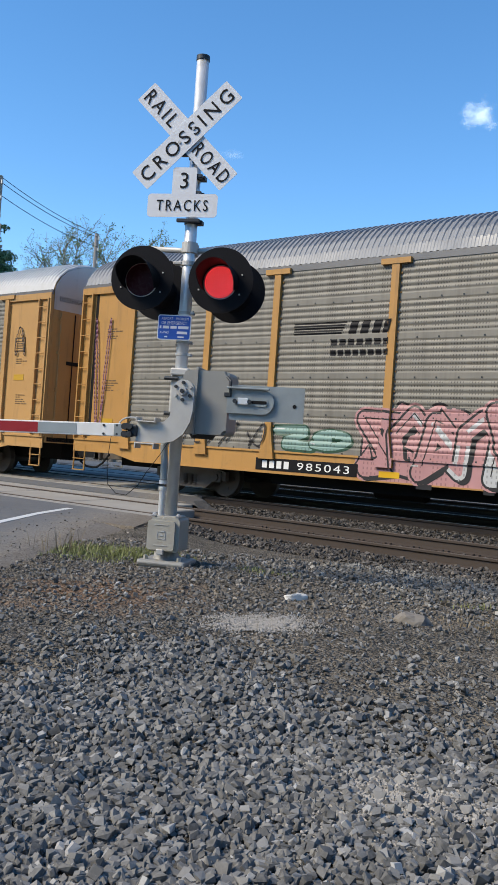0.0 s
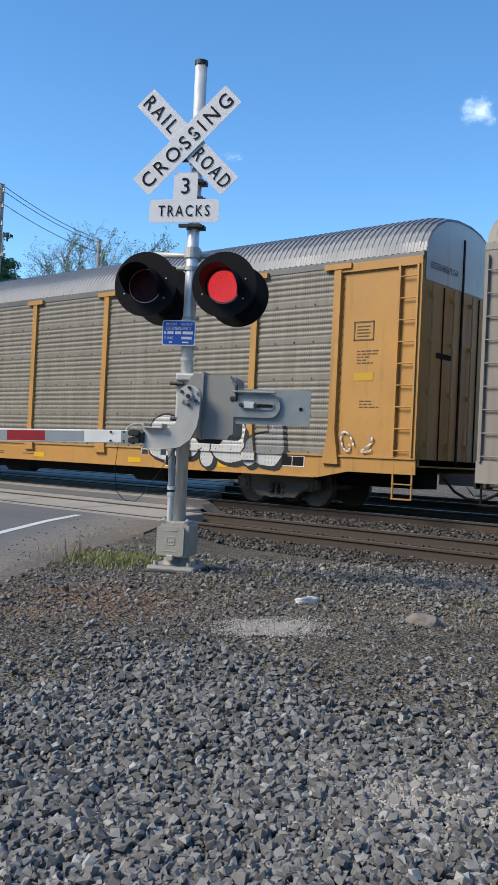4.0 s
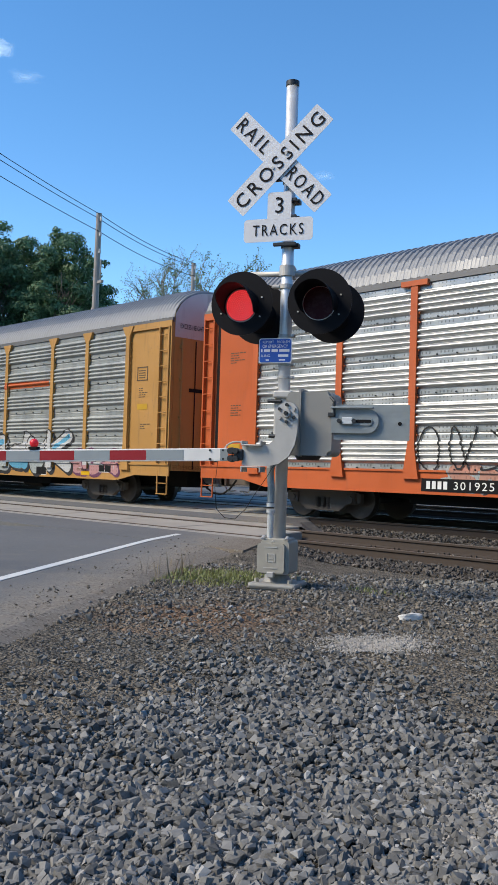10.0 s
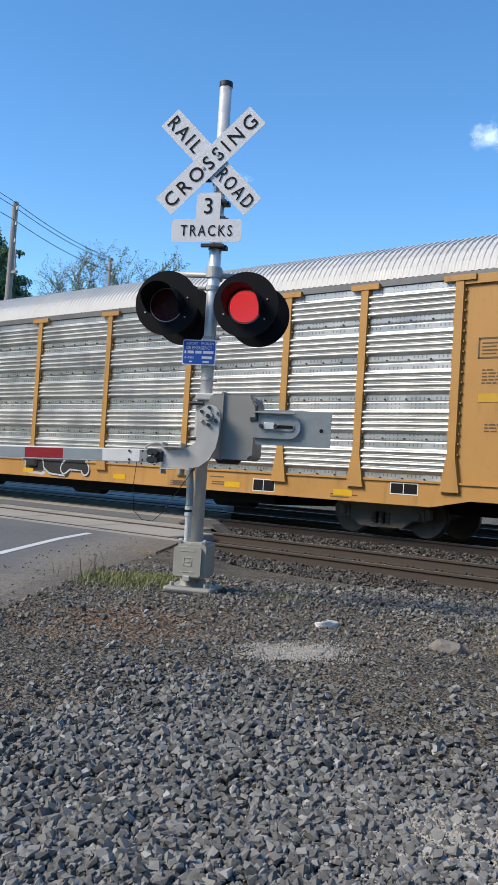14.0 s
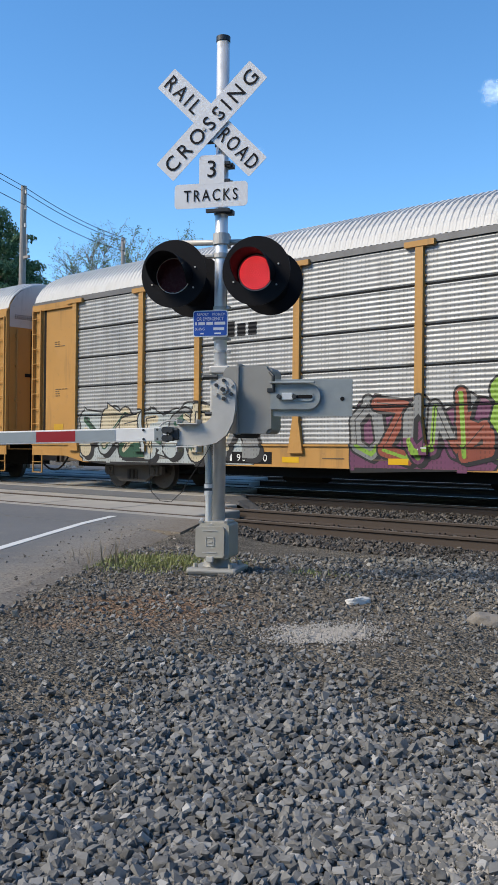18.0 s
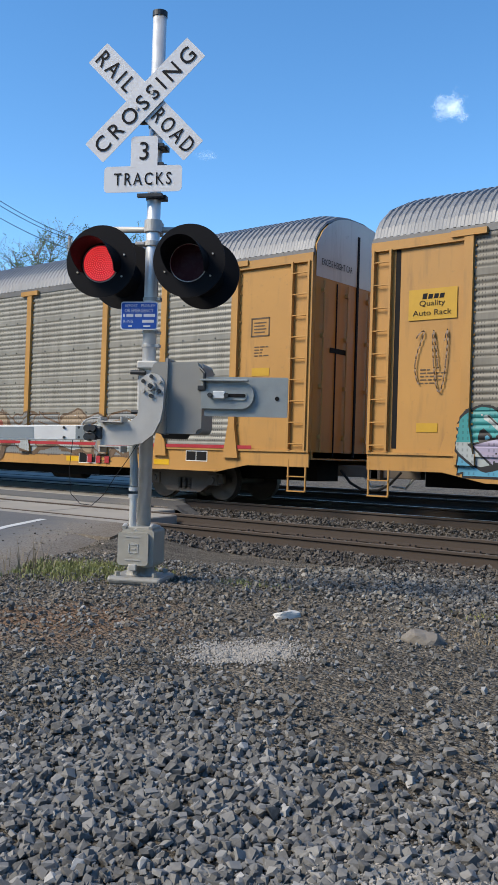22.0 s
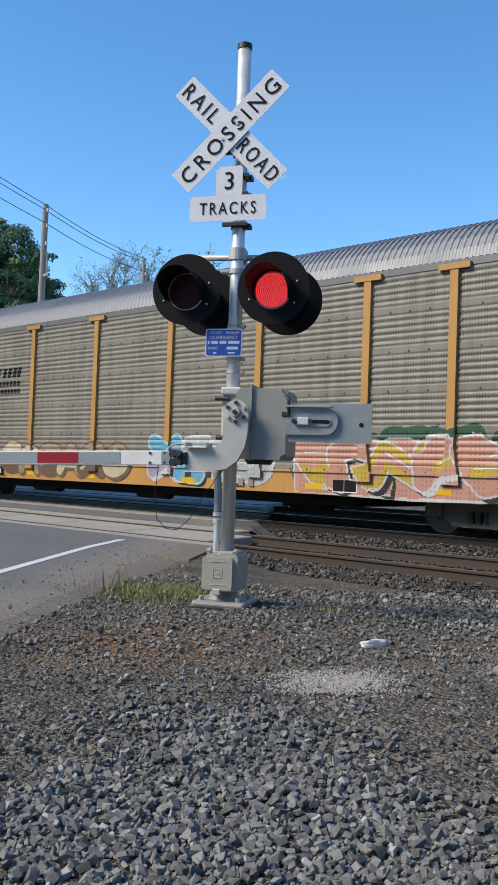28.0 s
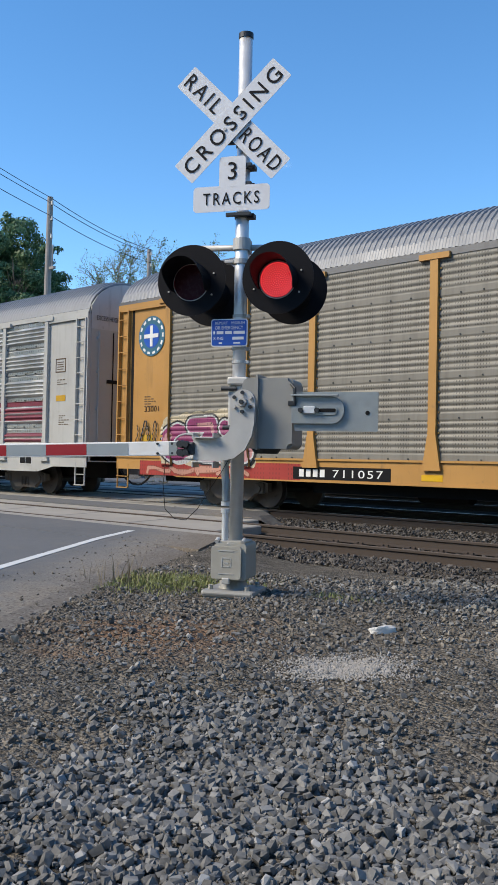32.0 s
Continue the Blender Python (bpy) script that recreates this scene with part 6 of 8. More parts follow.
part("brake_gear", box(bmesh.new(), 24.6, 26.2, -HALF - 0.13, -HALF - 0.03, 1.55, 1.9, 0.02), BLACK, car)
part("brake_wheel", tube(bmesh.new(), (26.5, -HALF - 0.2, 1.7), (26.5, -HALF - 0.16, 1.7), 0.26, seg=20), TRUCK, car)
part("hazard_stripe", box(bmesh.new(), 27.0, 27.09, -HALF - 0.077, -HALF - 0.071, 1.75, 2.2), SIGN_RED, car)
part("sill_stripes", box(bmesh.new(), 1.5, 27.0, -HALF - 0.066, -HALF - 0.061, 0.74, 1.08), UNDER, car)
for xm in range(4, 25, 3):
    part("reflector", box(bmesh.new(), xm, xm + 0.7, -HALF - 0.072, -HALF - 0.0665, 0.84, 0.99), REFLECT if xm % 2 else SIGN_RED, car)

car, pw, n = smooth_car(100.9, 122.68, TTX_YELLOW, HOLES_YELLOW, ROOF, "ochre flat-sided articulated car carrier with white graffiti", [2.08 + 1.86 * i for i in range(11)], ((4.42, 4.8), (3.46, 3.89), (2.5, 3.02), (1.2, 1.75)), CHANNEL, (0, 1), tail_dark=True, raised_sill=False)
add_running_gear(car, 100.9, n, (3.6, -0.05))
decal(car, "mark_plate", rect(3.25, 5.4, 3.38, 3.92), INK, 0.08)
word_bars(car, 3.4, 5.25, 3.48, 3.82, 3, WHITE, 0.085, lean=0.12)
decal(car, "shield_mark", [(3.15, 3.05), (3.15, 2.8), (3.3, 2.6), (3.46, 2.55), (3.62, 2.6), (3.78, 2.8), (3.78, 3.05), (3.7, 3.24), (3.46, 3.18), (3.22, 3.24)], LOGO_BLUE, 0.04, "blue and red shield")
for i in range(4):
    decal(car, "shield_stripe", rect(3.2 + i * 0.145, 3.28 + i * 0.145, 2.66, 2.98), SIGN_RED if i % 2 else WHITE, 0.046)
decal(car, "mark_plate", rect(6.05, 7.5, 2.1, 2.44), EAVE, 0.04)
word_bars(car, 6.3, 7.25, 2.18, 2.36, 5, WHITE, 0.046, "owner_mark_bars")
for i in range(2, 10):
    decal(car, "white_band", rect(5.75 + (i - 2) * 1.84, 7.25 + (i - 2) * 1.84, 2.12, 2.42), WHITE, 0.039) if i > 2 else decal(car, "white_band", rect(5.2, 5.7, 2.12, 2.45), WHITE, 0.039)
graffiti(pw, 5.9, 7.9, 0.8, 1.95, "cream tan", "black", "tan", 3, 51, True, edge="white")
graffiti(pw, 8.2, 15.5, 0.85, 1.75, "tan pale", "grey", "", 8, 52)
graffiti(pw, 16.0, 20.6, 0.9, 1.9, "white tan", "grey", "", 6, 53)
g = pw.build(car, label="white sprayed letters")

car, pw, n = smooth_car(122.68, 144.84, TTX_YELLOW, HOLES_YELLOW, ROOF, "ochre flat-sided articulated car carrier with teal graffiti", [1.63 + 1.86 * i for i in range(9)] + [17.9, 19.35], ((4.42, 4.8), (3.46, 3.89), (2.5, 3.02), (1.2, 1.75)), CHANNEL, (8, 9), head_dark=True, raised_sill=False)
end_details(car, n, TTX_YELLOW, DOOR_GREY, False, False)
truck = shared("truck", truck_mesh, TRUCK, car, "truck", "grimy cast steel wheel truck")
truck.location = (n - 3.9, 0, 0)
for d in (-0.875, 0.875):
    ws = shared("wheelset", wheelset_mesh, WHEEL, truck, "wheelset", "steel wheels on an axle")
    ws.location = (d, 0, 0.43)
    WHEELSETS.append((ws, 122.68, d))
for i in range(8):
    decal(car, "white_band", rect(1.8 + i * 1.86, 3.3 + i * 1.86, 2.12, 2.42), WHITE, 0.039)
decal(car, "mark_plate", rect(16.7, 18.9, 3.36, 3.9), INK, 0.08)
word_bars(car, 16.85, 18.75, 3.46, 3.8, 3, WHITE, 0.085, lean=0.12)
graffiti(pw, 1.7, 5.5, 0.78, 1.92, "teal sky", "black", "pale", 4, 61, True)
graffiti(pw, 5.7, 10.8, 0.85, 1.7, "tan lime", "brick", "", 5, 62)
graffiti(pw, 11.2, 19.0, 0.85, 2.2, "white tan", "black", "grey", 6, 63)
g = pw.build(car, label="teal and white sprayed letters")
def bellows_mesh():
    """Upright pleats that follow the outline of the two units."""
    ys = np.linspace(-HALF - 0.02, HALF + 0.02, 15)
    ring = [(float(ys[0]), 0.85)] + [(float(y), arch(min(HALF - 0.021, max(0.021 - HALF, y))) + 0.02) for y in ys] + [(float(ys[-1]), 0.85)]
    verts, faces = [], []
    steps = 12
    for i in range(steps + 1):
        k = 1.0 if i % 2 else 0.955
        for y, z in ring:
            verts.append((-0.27 + 0.9 * i / steps, y * k, 0.85 + (z - 0.85) * (k + 0.02)))
    w = len(ring)
    faces = [(i * w + j, i * w + j + 1, (i + 1) * w + j + 1, (i + 1) * w + j) for i in range(steps) for j in range(w - 1)]
    return verts, faces


part("bellows", bellows_mesh(), BLACK, car, "black folded diaphragm between two units")

car, pw, n = autorack(144.84, 172.87, YELLOW, GALV_GREY, "rib", post_kind="flare", label="yellow-framed car carrier with grey panels and white graffiti")
graffiti(pw, 2.1, 6.3, 0.66, 1.75, "white", "black", "", 5, 71)
graffiti(pw, 9.0, 11.4, 0.66, 2.35, "white", "black", "yellow", 3, 72, True)
graffiti(pw, 11.4, 14.6, 0.66, 2.4, "sky pale", "black", "white", 4, 73, True)
graffiti(pw, 14.7, 17.7, 0.66, 1.7, "magenta pink", "white", "", 4, 74)
graffiti(pw, 17.6, 22.5, 0.66, 2.2, "pale white", "black", "sky", 5, 75)
graffiti(pw, 22.6, 25.0, 0.66, 1.7, "pink white", "plum", "", 3, 76)
pw.build(car, label="white, blue and pink sprayed letters")
decal(car, "sprayed_streak", [(18.4, 3.5), (21.2, 3.5), (21.3, 3.66), (18.5, 3.72)], ORANGE, 0.06)
number_board(car, 7.3, 9.0, "967035")

car, pw, n = autorack(172.87, 201.7, ORANGE, GALV, "rib", label="orange-framed car carrier with bright ribbed panels and blue graffiti")
graffiti(pw, 13.7, 22.5, 0.64, 2.0, "sky sky blue", "white", "blue lavender", 7, 81, True, back="lavender")
scrawl(pw, 7.3, 12.6, 1.15, 2.0, "black", 7, 82)
graffiti(pw, 8.0, 10.6, 0.68, 1.3, "salmon", "pale", "", 3, 83)
scrawl(pw, 23.8, 26.0, 1.15, 1.9, "black", 4, 84, 0.07)
scrawl(pw, 27.0, 27.8, 1.6, 2.2, "white", 2, 85)
pw.build(car, label="blue sprayed letters")
number_board(car, 7.5, 9.3, "301925")
decal(car, "company_mark", slanted(18.6, 21.2, 3.35, 3.6, 0.3), ORANGE, 0.052)
decal(car, "company_line", slanted(18.4, 20.6, 3.22, 3.27, 0.0), INK, 0.052)

car, pw, n = autorack(201.7, 230.76, BRIGHT_YELLOW, GALV_DARK, "rib", ROOF_WHITE, label="clean bright yellow car carrier with shining ribbed panels")
decal(car, "company_panel", rect(5.3, 7.35, 2.95, 4.98), BRIGHT_YELLOW, 0.075, "yellow panel with a shield")
shield = [(-0.47, 0.33), (-0.52, 0.08), (-0.47, -0.37), (-0.32, -0.52), (0.0, -0.6), (0.32, -0.52), (0.47, -0.37), (0.52, 0.08), (0.47, 0.33), (0.38, 0.6), (0.0, 0.52), (-0.38, 0.6)]
decal(car, "shield_border", [(6.32 + 0.86 * x, 4.2 + 0.88 * z) for x, z in shield], WHITE, 0.079)
decal(car, "shield_mark", [(6.32 + 0.81 * x, 4.2 + 0.83 * z) for x, z in shield], LOGO_BLUE, 0.083, "blue and red shield")
decal(car, "shield_field", [(6.32 + 0.81 * x, 4.2 + 0.83 * z) for x, z in [(-0.51, 0.04)] + shield[2:7] + [(0.51, 0.04)]], WHITE, 0.0865)
for i in range(5):
    decal(car, "shield_stripe", rect(5.985 + i * 0.148, 6.06 + i * 0.148, 3.85 - 0.05 * (i in (1, 2, 3)), 4.22), SIGN_RED, 0.09)
for q, zz in enumerate((4.47, 4.3)):
    word_bars(car, 6.04 - 0.03 * q, 6.6 + 0.03 * q, zz, zz + 0.1, 5 + q, WHITE, 0.0875, "mark_bars")
letters("BUILDING AMERICA", pose(6.32, -HALF - 0.08, 3.25), 0.12, INK, car, 1.85)
number_board(car, 7.3, 10.6, "991323", z=(0.74, 1.02))
letters("R1", pose(12.0, -HALF - 0.03, 0.88), 0.18, WHITE, car)

car, pw, n = autorack(230.76, 259.2, YELLOW, GALV, "rib", ROOF_WHITE, label="yellow-framed car carrier with bright panels and black and white graffiti")
graffiti(pw, 2.4, 7.6, 0.66, 2.3, "white", "black", "", 5, 101, True, back="black")
graffiti(pw, 8.3, 10.6, 1.15, 1.8, "white", "pale", "", 4, 102)
graffiti(pw, 12.6, 15.4, 0.62, 1.5, "black", "white", "", 3, 103)
scrawl(pw, 8.4, 10.6, 1.95, 2.2, "black", 5, 104)
pw.build(car, label="black and white sprayed letters")
word_bars(car, 8.5, 9.8, 3.45, 3.85, 3, INK, 0.055)
decal(car, "mark_bracket", rect(8.25, 8.3, 3.35, 3.95), INK, 0.055)
decal(car, "mark_bracket", rect(10.05, 10.1, 3.35, 3.95), INK, 0.055)
number_board(car, 6.4, 9.6, "978028")

car, pw, n = autorack(259.2, 287.59, YELLOW, TAN_PANEL, "tan", ROOF, label="yellow-framed car carrier with brown weathered panels")
graffiti(pw, 10.6, 17.6, 1.12, 1.95, "cream salmon", "white", "", 8, 111)
graffiti(pw, 20.7, 22.9, 0.8, 2.1, "pale", "blue", "white", 2, 112)
pw.build(car, label="pale blue sprayed shapes")
word_bars(car, 18.5, 19.4, 0.72, 0.92, 3, WHITE)

car, pw, n = autorack(287.59, 315.34, YELLOW, GALV, "rib", ROOF_WHITE, post_kind="frame", wide=(1, 7), posts=(5.35, 7.4, 10.0, 12.95, 15.9, 18.9, 21.93, 24.0), roof_eave=YELLOW, label="yellow-framed car carrier with red octagonal signs and green graffiti")
for ox in (6.3, 22.4):
    oct_pts = [(ox + 0.86 * math.cos(a) / math.cos(radians(22.5)) * 0.98, 3.82 + 0.86 * math.sin(a) / math.cos(radians(22.5)) * 0.98) for a in np.radians(np.arange(22.5, 382, 45))]
    decal(car, "octagon_border", oct_pts, WHITE, 0.03, "white-edged red octagonal sign")
    decal(car, "octagon_sign", [(ox + (x - ox) * 0.92, 3.82 + (z - 3.82) * 0.92) for x, z in oct_pts], SIGN_RED, 0.036)
    for q, zz in enumerate((4.28, 3.97, 3.64, 3.34)):
        decal(car, "sign_bar", slanted(ox - 0.5 + 0.03 * (q % 2), ox - 0.36 + 0.03 * (q % 2), zz - 0.15, zz + 0.14, 0.02), WHITE, 0.042)
        word_bars(car, ox - 0.26 + 0.02 * q, ox + (0.48, 0.1, 0.62, 0.5)[q], zz - 0.08, zz + 0.08, (6, 3, 7, 6)[q], WHITE, 0.042, "sign_bars")
graffiti(pw, 2.1, 8.8, 0.66, 2.05, "green green lime", "black", "lime dark_green", 5, 121, True, back="sky")
graffiti(pw, 10.2, 16.6, 0.66, 2.25, "mint pale white", "black", "white teal", 6, 122, True, back="plum", edge="white")
graffiti(pw, 17.4, 25.2, 0.64, 2.1, "sky teal sky", "black", "blue pale", 9, 123, True, back="green")
pw.build(car, label="green and teal sprayed letters")
number_board(car, 8.7, 10.6, "696528")
decal(car, "mark_bars", rect(16.8, 17.9, 0.72, 0.95), ORANGE, 0.03)

car, pw, n = autorack(315.34, 344.39, YELLOW, SLAT_PANEL, "slat", ROOF_WHITE, label="yellow-framed car carrier with slatted grey panels and green graffiti")
graffiti(pw, 3.0, 9.0, 0.66, 2.15, "pale grey cream", "black", "dark_green cream", 6, 131, True)
graffiti(pw, 11.8, 14.8, 0.66, 2.2, "plum brick grey", "black", "lime", 4, 132, True)
graffiti(pw, 15.0, 25.9, 0.62, 2.45, "green lime green", "black", "dark_green lime", 9, 133, True, back="dark_green")
pw.build(car, label="green sprayed letters along the lower side")
word_bars(car, 8.2, 9.2, 3.55, 3.9, 3, INK, 0.03)
number_board(car, 7.8, 9.6, "961470")
word_bars(car, 17.8, 18.8, 0.72, 0.92, 3, BROWN_GREY)

car, pw, n = autorack(344.39, 373.03, YELLOW, GREY_PANEL, "tan", ROOF, label="yellow-framed car carrier with dull panels and purple graffiti")
letters("320138", pose(1.75, -HALF - 0.004, 1.95), 0.12, INK, car, 0.62, "lettering")
word_bars(car, 1.5, 1.95, 2.1, 2.22, 3, INK, 0.008, "owner_mark_bars")
word_bars(car, 7.5, 10.0, 3.15, 3.6, 8, INK, 0.055, lean=0.06)
graffiti(pw, 5.4, 13.2, 0.66, 2.1, "plum plum grey", "white", "teal", 9, 141, True, back="teal")
graffiti(pw, 13.6, 17.0, 0.66, 1.5, "cream sky brick", "plum", "", 4, 142)
graffiti(pw, 16.8, 23.4, 0.66, 2.4, "plum plum magenta", "white", "teal cream", 6, 143, True, back="teal")
pw.build(car, label="plum and teal sprayed letters")
number_board(car, 7.5, 10.0, "991967")
scrawl_pw = Paintwork("flat")
scrawl(scrawl_pw, 1.4, 2.3, 1.3, 1.7, "white", 2, 144)
scrawl_pw.build(car)

car, pw, n = autorack(373.03, 401.09, YELLOW, GREY_PANEL, "tan", ROOF, label="yellow-framed car carrier with a dark red sign panel and brown graffiti")
decal(car, "sign_panel", rect(6.95, 9.85, 3.15, 5.0), SIGN_RED, 0.06, "dark red sign panel")
for q, zz in enumerate((4.6, 4.15, 3.6)):
    word_bars(car, 7.15, 9.5 - 0.35 * q, zz - 0.12, zz + 0.12, 8 - q, WHITE, 0.066, "sign_bars")
graffiti(pw, 2.8, 7.4, 0.66, 2.1, "pale grey cream", "black", "white", 4, 151)
graffiti(pw, 8.8, 17.5, 0.66, 2.15, "tan cream tan", "brown", "brick orange", 8, 152, True)
graffiti(pw, 17.5, 22.6, 0.9, 2.0, "grey tan", "brown", "pale", 5, 153, True)
scrawl(pw, 1.3, 2.4, 1.3, 2.3, "black", 4, 154, 0.03)
pw.build(car, label="brown sprayed shapes")
number_board(car, 6.6, 8.9, "851795")
word_bars(car, 21.0, 21.9, 0.72, 0.92, 3, SIGN_RED)
decal(car, "warning_tape", rect(15.0, 26.0, 1.13, 1.2), SIGN_RED, 0.06)

car, pw, n = autorack(401.09, 429.73, YELLOW, TAN_PANEL, "tan", ROOF, label="yellow-framed car carrier with yellow sign panel and black graffiti")
decal(car, "sign_plate", rect(1.45, 2.4, 3.5, 4.05), NOTICE, 0.02, "yellow enamel plate")
plate_words(car, 1.92, 3.78)
decal(car, "company_panel", rect(7.3, 9.95, 3.02, 3.98), YELLOW, 0.055, "yellow company panel")
word_bars(car, 8.0, 9.6, 3.3, 3.75, 3, INK, 0.06, lean=0.08)
decal(car, "company_line", rect(7.9, 9.6, 3.14, 3.18), INK, 0.06)
graffiti(pw, 2.6, 6.8, 0.75, 2.1, "sky teal lavender", "black", "pale", 5, 161, True)
graffiti(pw, 8.5, 12.4, 1.1, 2.0, "grey tan", "black", "", 6, 162)
graffiti(pw, 13.3, 18.9, 0.64, 2.2, "black black grey", "white", "white", 6, 163, True, back="black")
scrawl(pw, 22.4, 26.0, 1.1, 2.1, "black", 5, 164, 0.05)
scrawl(pw, 1.5, 2.3, 2.2, 3.3, "brown", 2, 165, 0.025)
pw.build(car, label="black and white sprayed letters")
number_board(car, 5.3, 8.1, "973717")
part("mark_plate", box(bmesh.new(), 19.3, 23.0, -HALF - 0.022, -HALF - 0.016, 0.68, 1.0), BLACK, car)
word_bars(car, 20.0, 21.2, 0.74, 0.94, 3, WHITE, 0.026)

car, pw, n = autorack(429.73, 458.26, YELLOW, SLAT_PANEL, "slat", ROOF_WHITE, label="yellow-framed car carrier with slatted silver panels and purple graffiti")
decal(car, "mark_ground", rect(7.25, 9.75, 2.95, 3.95), WHITE, 0.03, "white painted band")
ribbon = Paintwork("slat", pw.posts)
ribbon.fill_many(stroke_outlines([(8.2, 3.72), (7.72, 3.72), (7.55, 3.62), (7.5, 3.3), (7.62, 3.18), (8.2, 3.18), (8.32, 3.3), (8.32, 3.62), (8.2, 3.72)], 0.13), LOGO_RED, 0.004)
ribbon.fill_many(stroke_outlines([(8.55, 3.2), (8.66, 3.72), (8.78, 3.74), (9.1, 3.74), (9.2, 3.7), (9.1, 3.2)], 0.13), LOGO_RED, 0.004)
ribbon.build(car, "company_mark", "red ribbon-shaped company mark")
scrawl(pw, 3.0, 6.6, 1.1, 2.1, "plum", 8, 171)
graffiti(pw, 7.8, 14.8, 0.66, 2.3, "brick brick orange", "plum", "orange brick", 5, 172, True, back="blue")
graffiti(pw, 15.3, 20.8, 0.64, 2.45, "purple purple blue", "black", "white salmon", 5, 173, True, edge="white")
graffiti(pw, 21.0, 24.0, 0.66, 2.3, "cream yellow white", "black", "yellow", 3, 174)
scrawl(pw, 24.2, 26.0, 1.3, 2.0, "red", 3, 175, 0.08)
pw.build(car, label="brick red and purple sprayed letters")
number_board(car, 6.8, 8.4, "255879")

car, pw, n = autorack(458.26, 487.2, YELLOW, GALV, "rib", ROOF, label="yellow-framed car carrier with silver panels and grey graffiti")
graffiti(pw, 4.4, 10.5, 0.66, 2.25, "pale white pale", "teal", "mint", 6, 181)
scrawl(pw, 2.8, 4.4, 1.2, 1.7, "black", 4, 182)
graffiti(pw, 14.0, 20.0, 0.66, 2.0, "grey pale", "black", "", 6, 183)
pw.build(car, label="grey-green sprayed letters")

car, pw, n = autorack(487.2, 515.51, YELLOW, TAN_PANEL, "tan", ROOF, label="yellow-framed car carrier with weathered panels and pastel graffiti")
striped_logo(car, 7.1, 9.4, 3.08, 3.85)
graffiti(pw, 2.2, 6.4, 1.0, 1.9, "white tan", "cream", "", 5, 191)
graffiti(pw, 6.6, 14.4, 0.62, 1.85, "cream tan tan", "brown", "brown cream", 9, 192)
graffiti(pw, 15.3, 19.2, 0.62, 1.95, "pale sky", "white", "lavender", 4, 193)
graffiti(pw, 20.0, 26.0, 0.62, 2.0, "salmon yellow salmon", "white", "salmon yellow", 5, 194, True, back="dark_green")
scrawl(pw, 1.4, 2.3, 1.6, 2.1, "black", 2, 195)
pw.build(car, label="cream camouflage and pastel sprayed letters")
number_board(car, 6.5, 8.7, "985183")
word_bars(car, 18.0, 18.9, 0.74, 0.94, 3, BROWN_GREY)

car, pw, n = autorack(515.51, 543.33, YELLOW, GALV_DULL, "rib", ROOF, label="yellow-framed car carrier with dull silver panels and blue and red graffiti")
letters("310642", pose(1.75, -HALF - 0.004, 1.95), 0.12, INK, car, 0.62, "lettering")
word_bars(car, 1.5, 1.95, 2.1, 2.22, 3, INK, 0.008, "owner_mark_bars")
word_bars(car, 7.2, 9.6, 3.15, 3.6, 8, INK, 0.055, lean=0.06)
graffiti(pw, 11.7, 18.4, 0.62, 2.3, "white pale white", "black", "sky blue", 5, 201, False, back="pale", edge="blue")
scrawl(pw, 11.6, 12.6, 1.7, 2.3, "red", 2, 203, 0.09)
scrawl(pw, 7.4, 8.9, 1.3, 1.75, "black", 4, 202)
pw.build(car, label="blue and red sprayed letters")
number_board(car, 7.0, 9.6, "704081")
word_bars(car, 20.4, 21.3, 0.74, 0.94, 3, SIGN_RED)

car, pw, n = autorack(543.33, 572.4, LIGHT_GREY, GALV, "rib", ROOF, label="light grey car carrier with maroon bands along its ribbed panels", sill_paint=LIGHT_GREY, roof_eave=LIGHT_GREY)
col = perforated("band_maroon", (0.2, 0.035, 0.06), 0.5, 0.1, 0.4, bands=0.5, grime=0.2)
stops21 = [2.62] + [p * n / 28.4 for p in POSTS] + [n - 2.6]
for xa, xb in zip(stops21, stops21[1:]):
    for za, zb in ((2.1, 2.26), (2.32, 2.46), (2.52, 2.66), (1.14, 1.24), (1.3, 1.42), (1.48, 1.58), (1.64, 1.74)):
        pw.fill(rect(xa + 0.1, xb - 0.1, za, zb), col, 0.003)
pw.build(car, "painted_band", "maroon bands")
decal(car, "sign_panel", rect(7.4, 10.0, 3.9, 4.6), LOGO_RED, 0.06, "dark red sign panel")
word_bars(car, 8.0, 9.8, 4.2, 4.42, 8, WHITE, 0.066, "sign_bars")
letters("311110", pose(1.7, -HALF - 0.004, 1.85), 0.12, INK, car, 0.6, "lettering")
number_board(car, 7.2, 9.8, "706866")
word_bars(car, 20.4, 21.3, 0.74, 0.94, 3, SIGN_RED)

car, pw, n = autorack(572.4, 601.0, YELLOW, TAN_PANEL, "tan", ROOF, label="yellow-framed car carrier with weathered panels and magenta graffiti")
for r, m, l in ((0.5, LOGO_TEAL, 0.02), (0.3, SIGN_BLUE, 0.026)):
    decal(car, "round_emblem", [(1.95 + r * math.cos(a), 4.12 + r * math.sin(a)) for a in np.linspace(0, 6.2, 33)], m, l, "round blue emblem")
decal(car, "emblem_cross", rect(1.9, 2.0, 3.86, 4.38), WHITE, 0.032)
decal(car, "emblem_cross", rect(1.68, 2.22, 4.07, 4.17), WHITE, 0.036)
for q in range(14):
    a = 6.283 * q / 14
    decal(car, "emblem_bar", [(1.95 + 0.4 * math.cos(a + s) + 0.0, 4.12 + 0.4 * math.sin(a + s)) for s in (-0.12, 0.12)] + [(1.95 + 0.46 * math.cos(a + s), 4.12 + 0.46 * math.sin(a + s)) for s in (0.12, -0.12)], WHITE, 0.026)
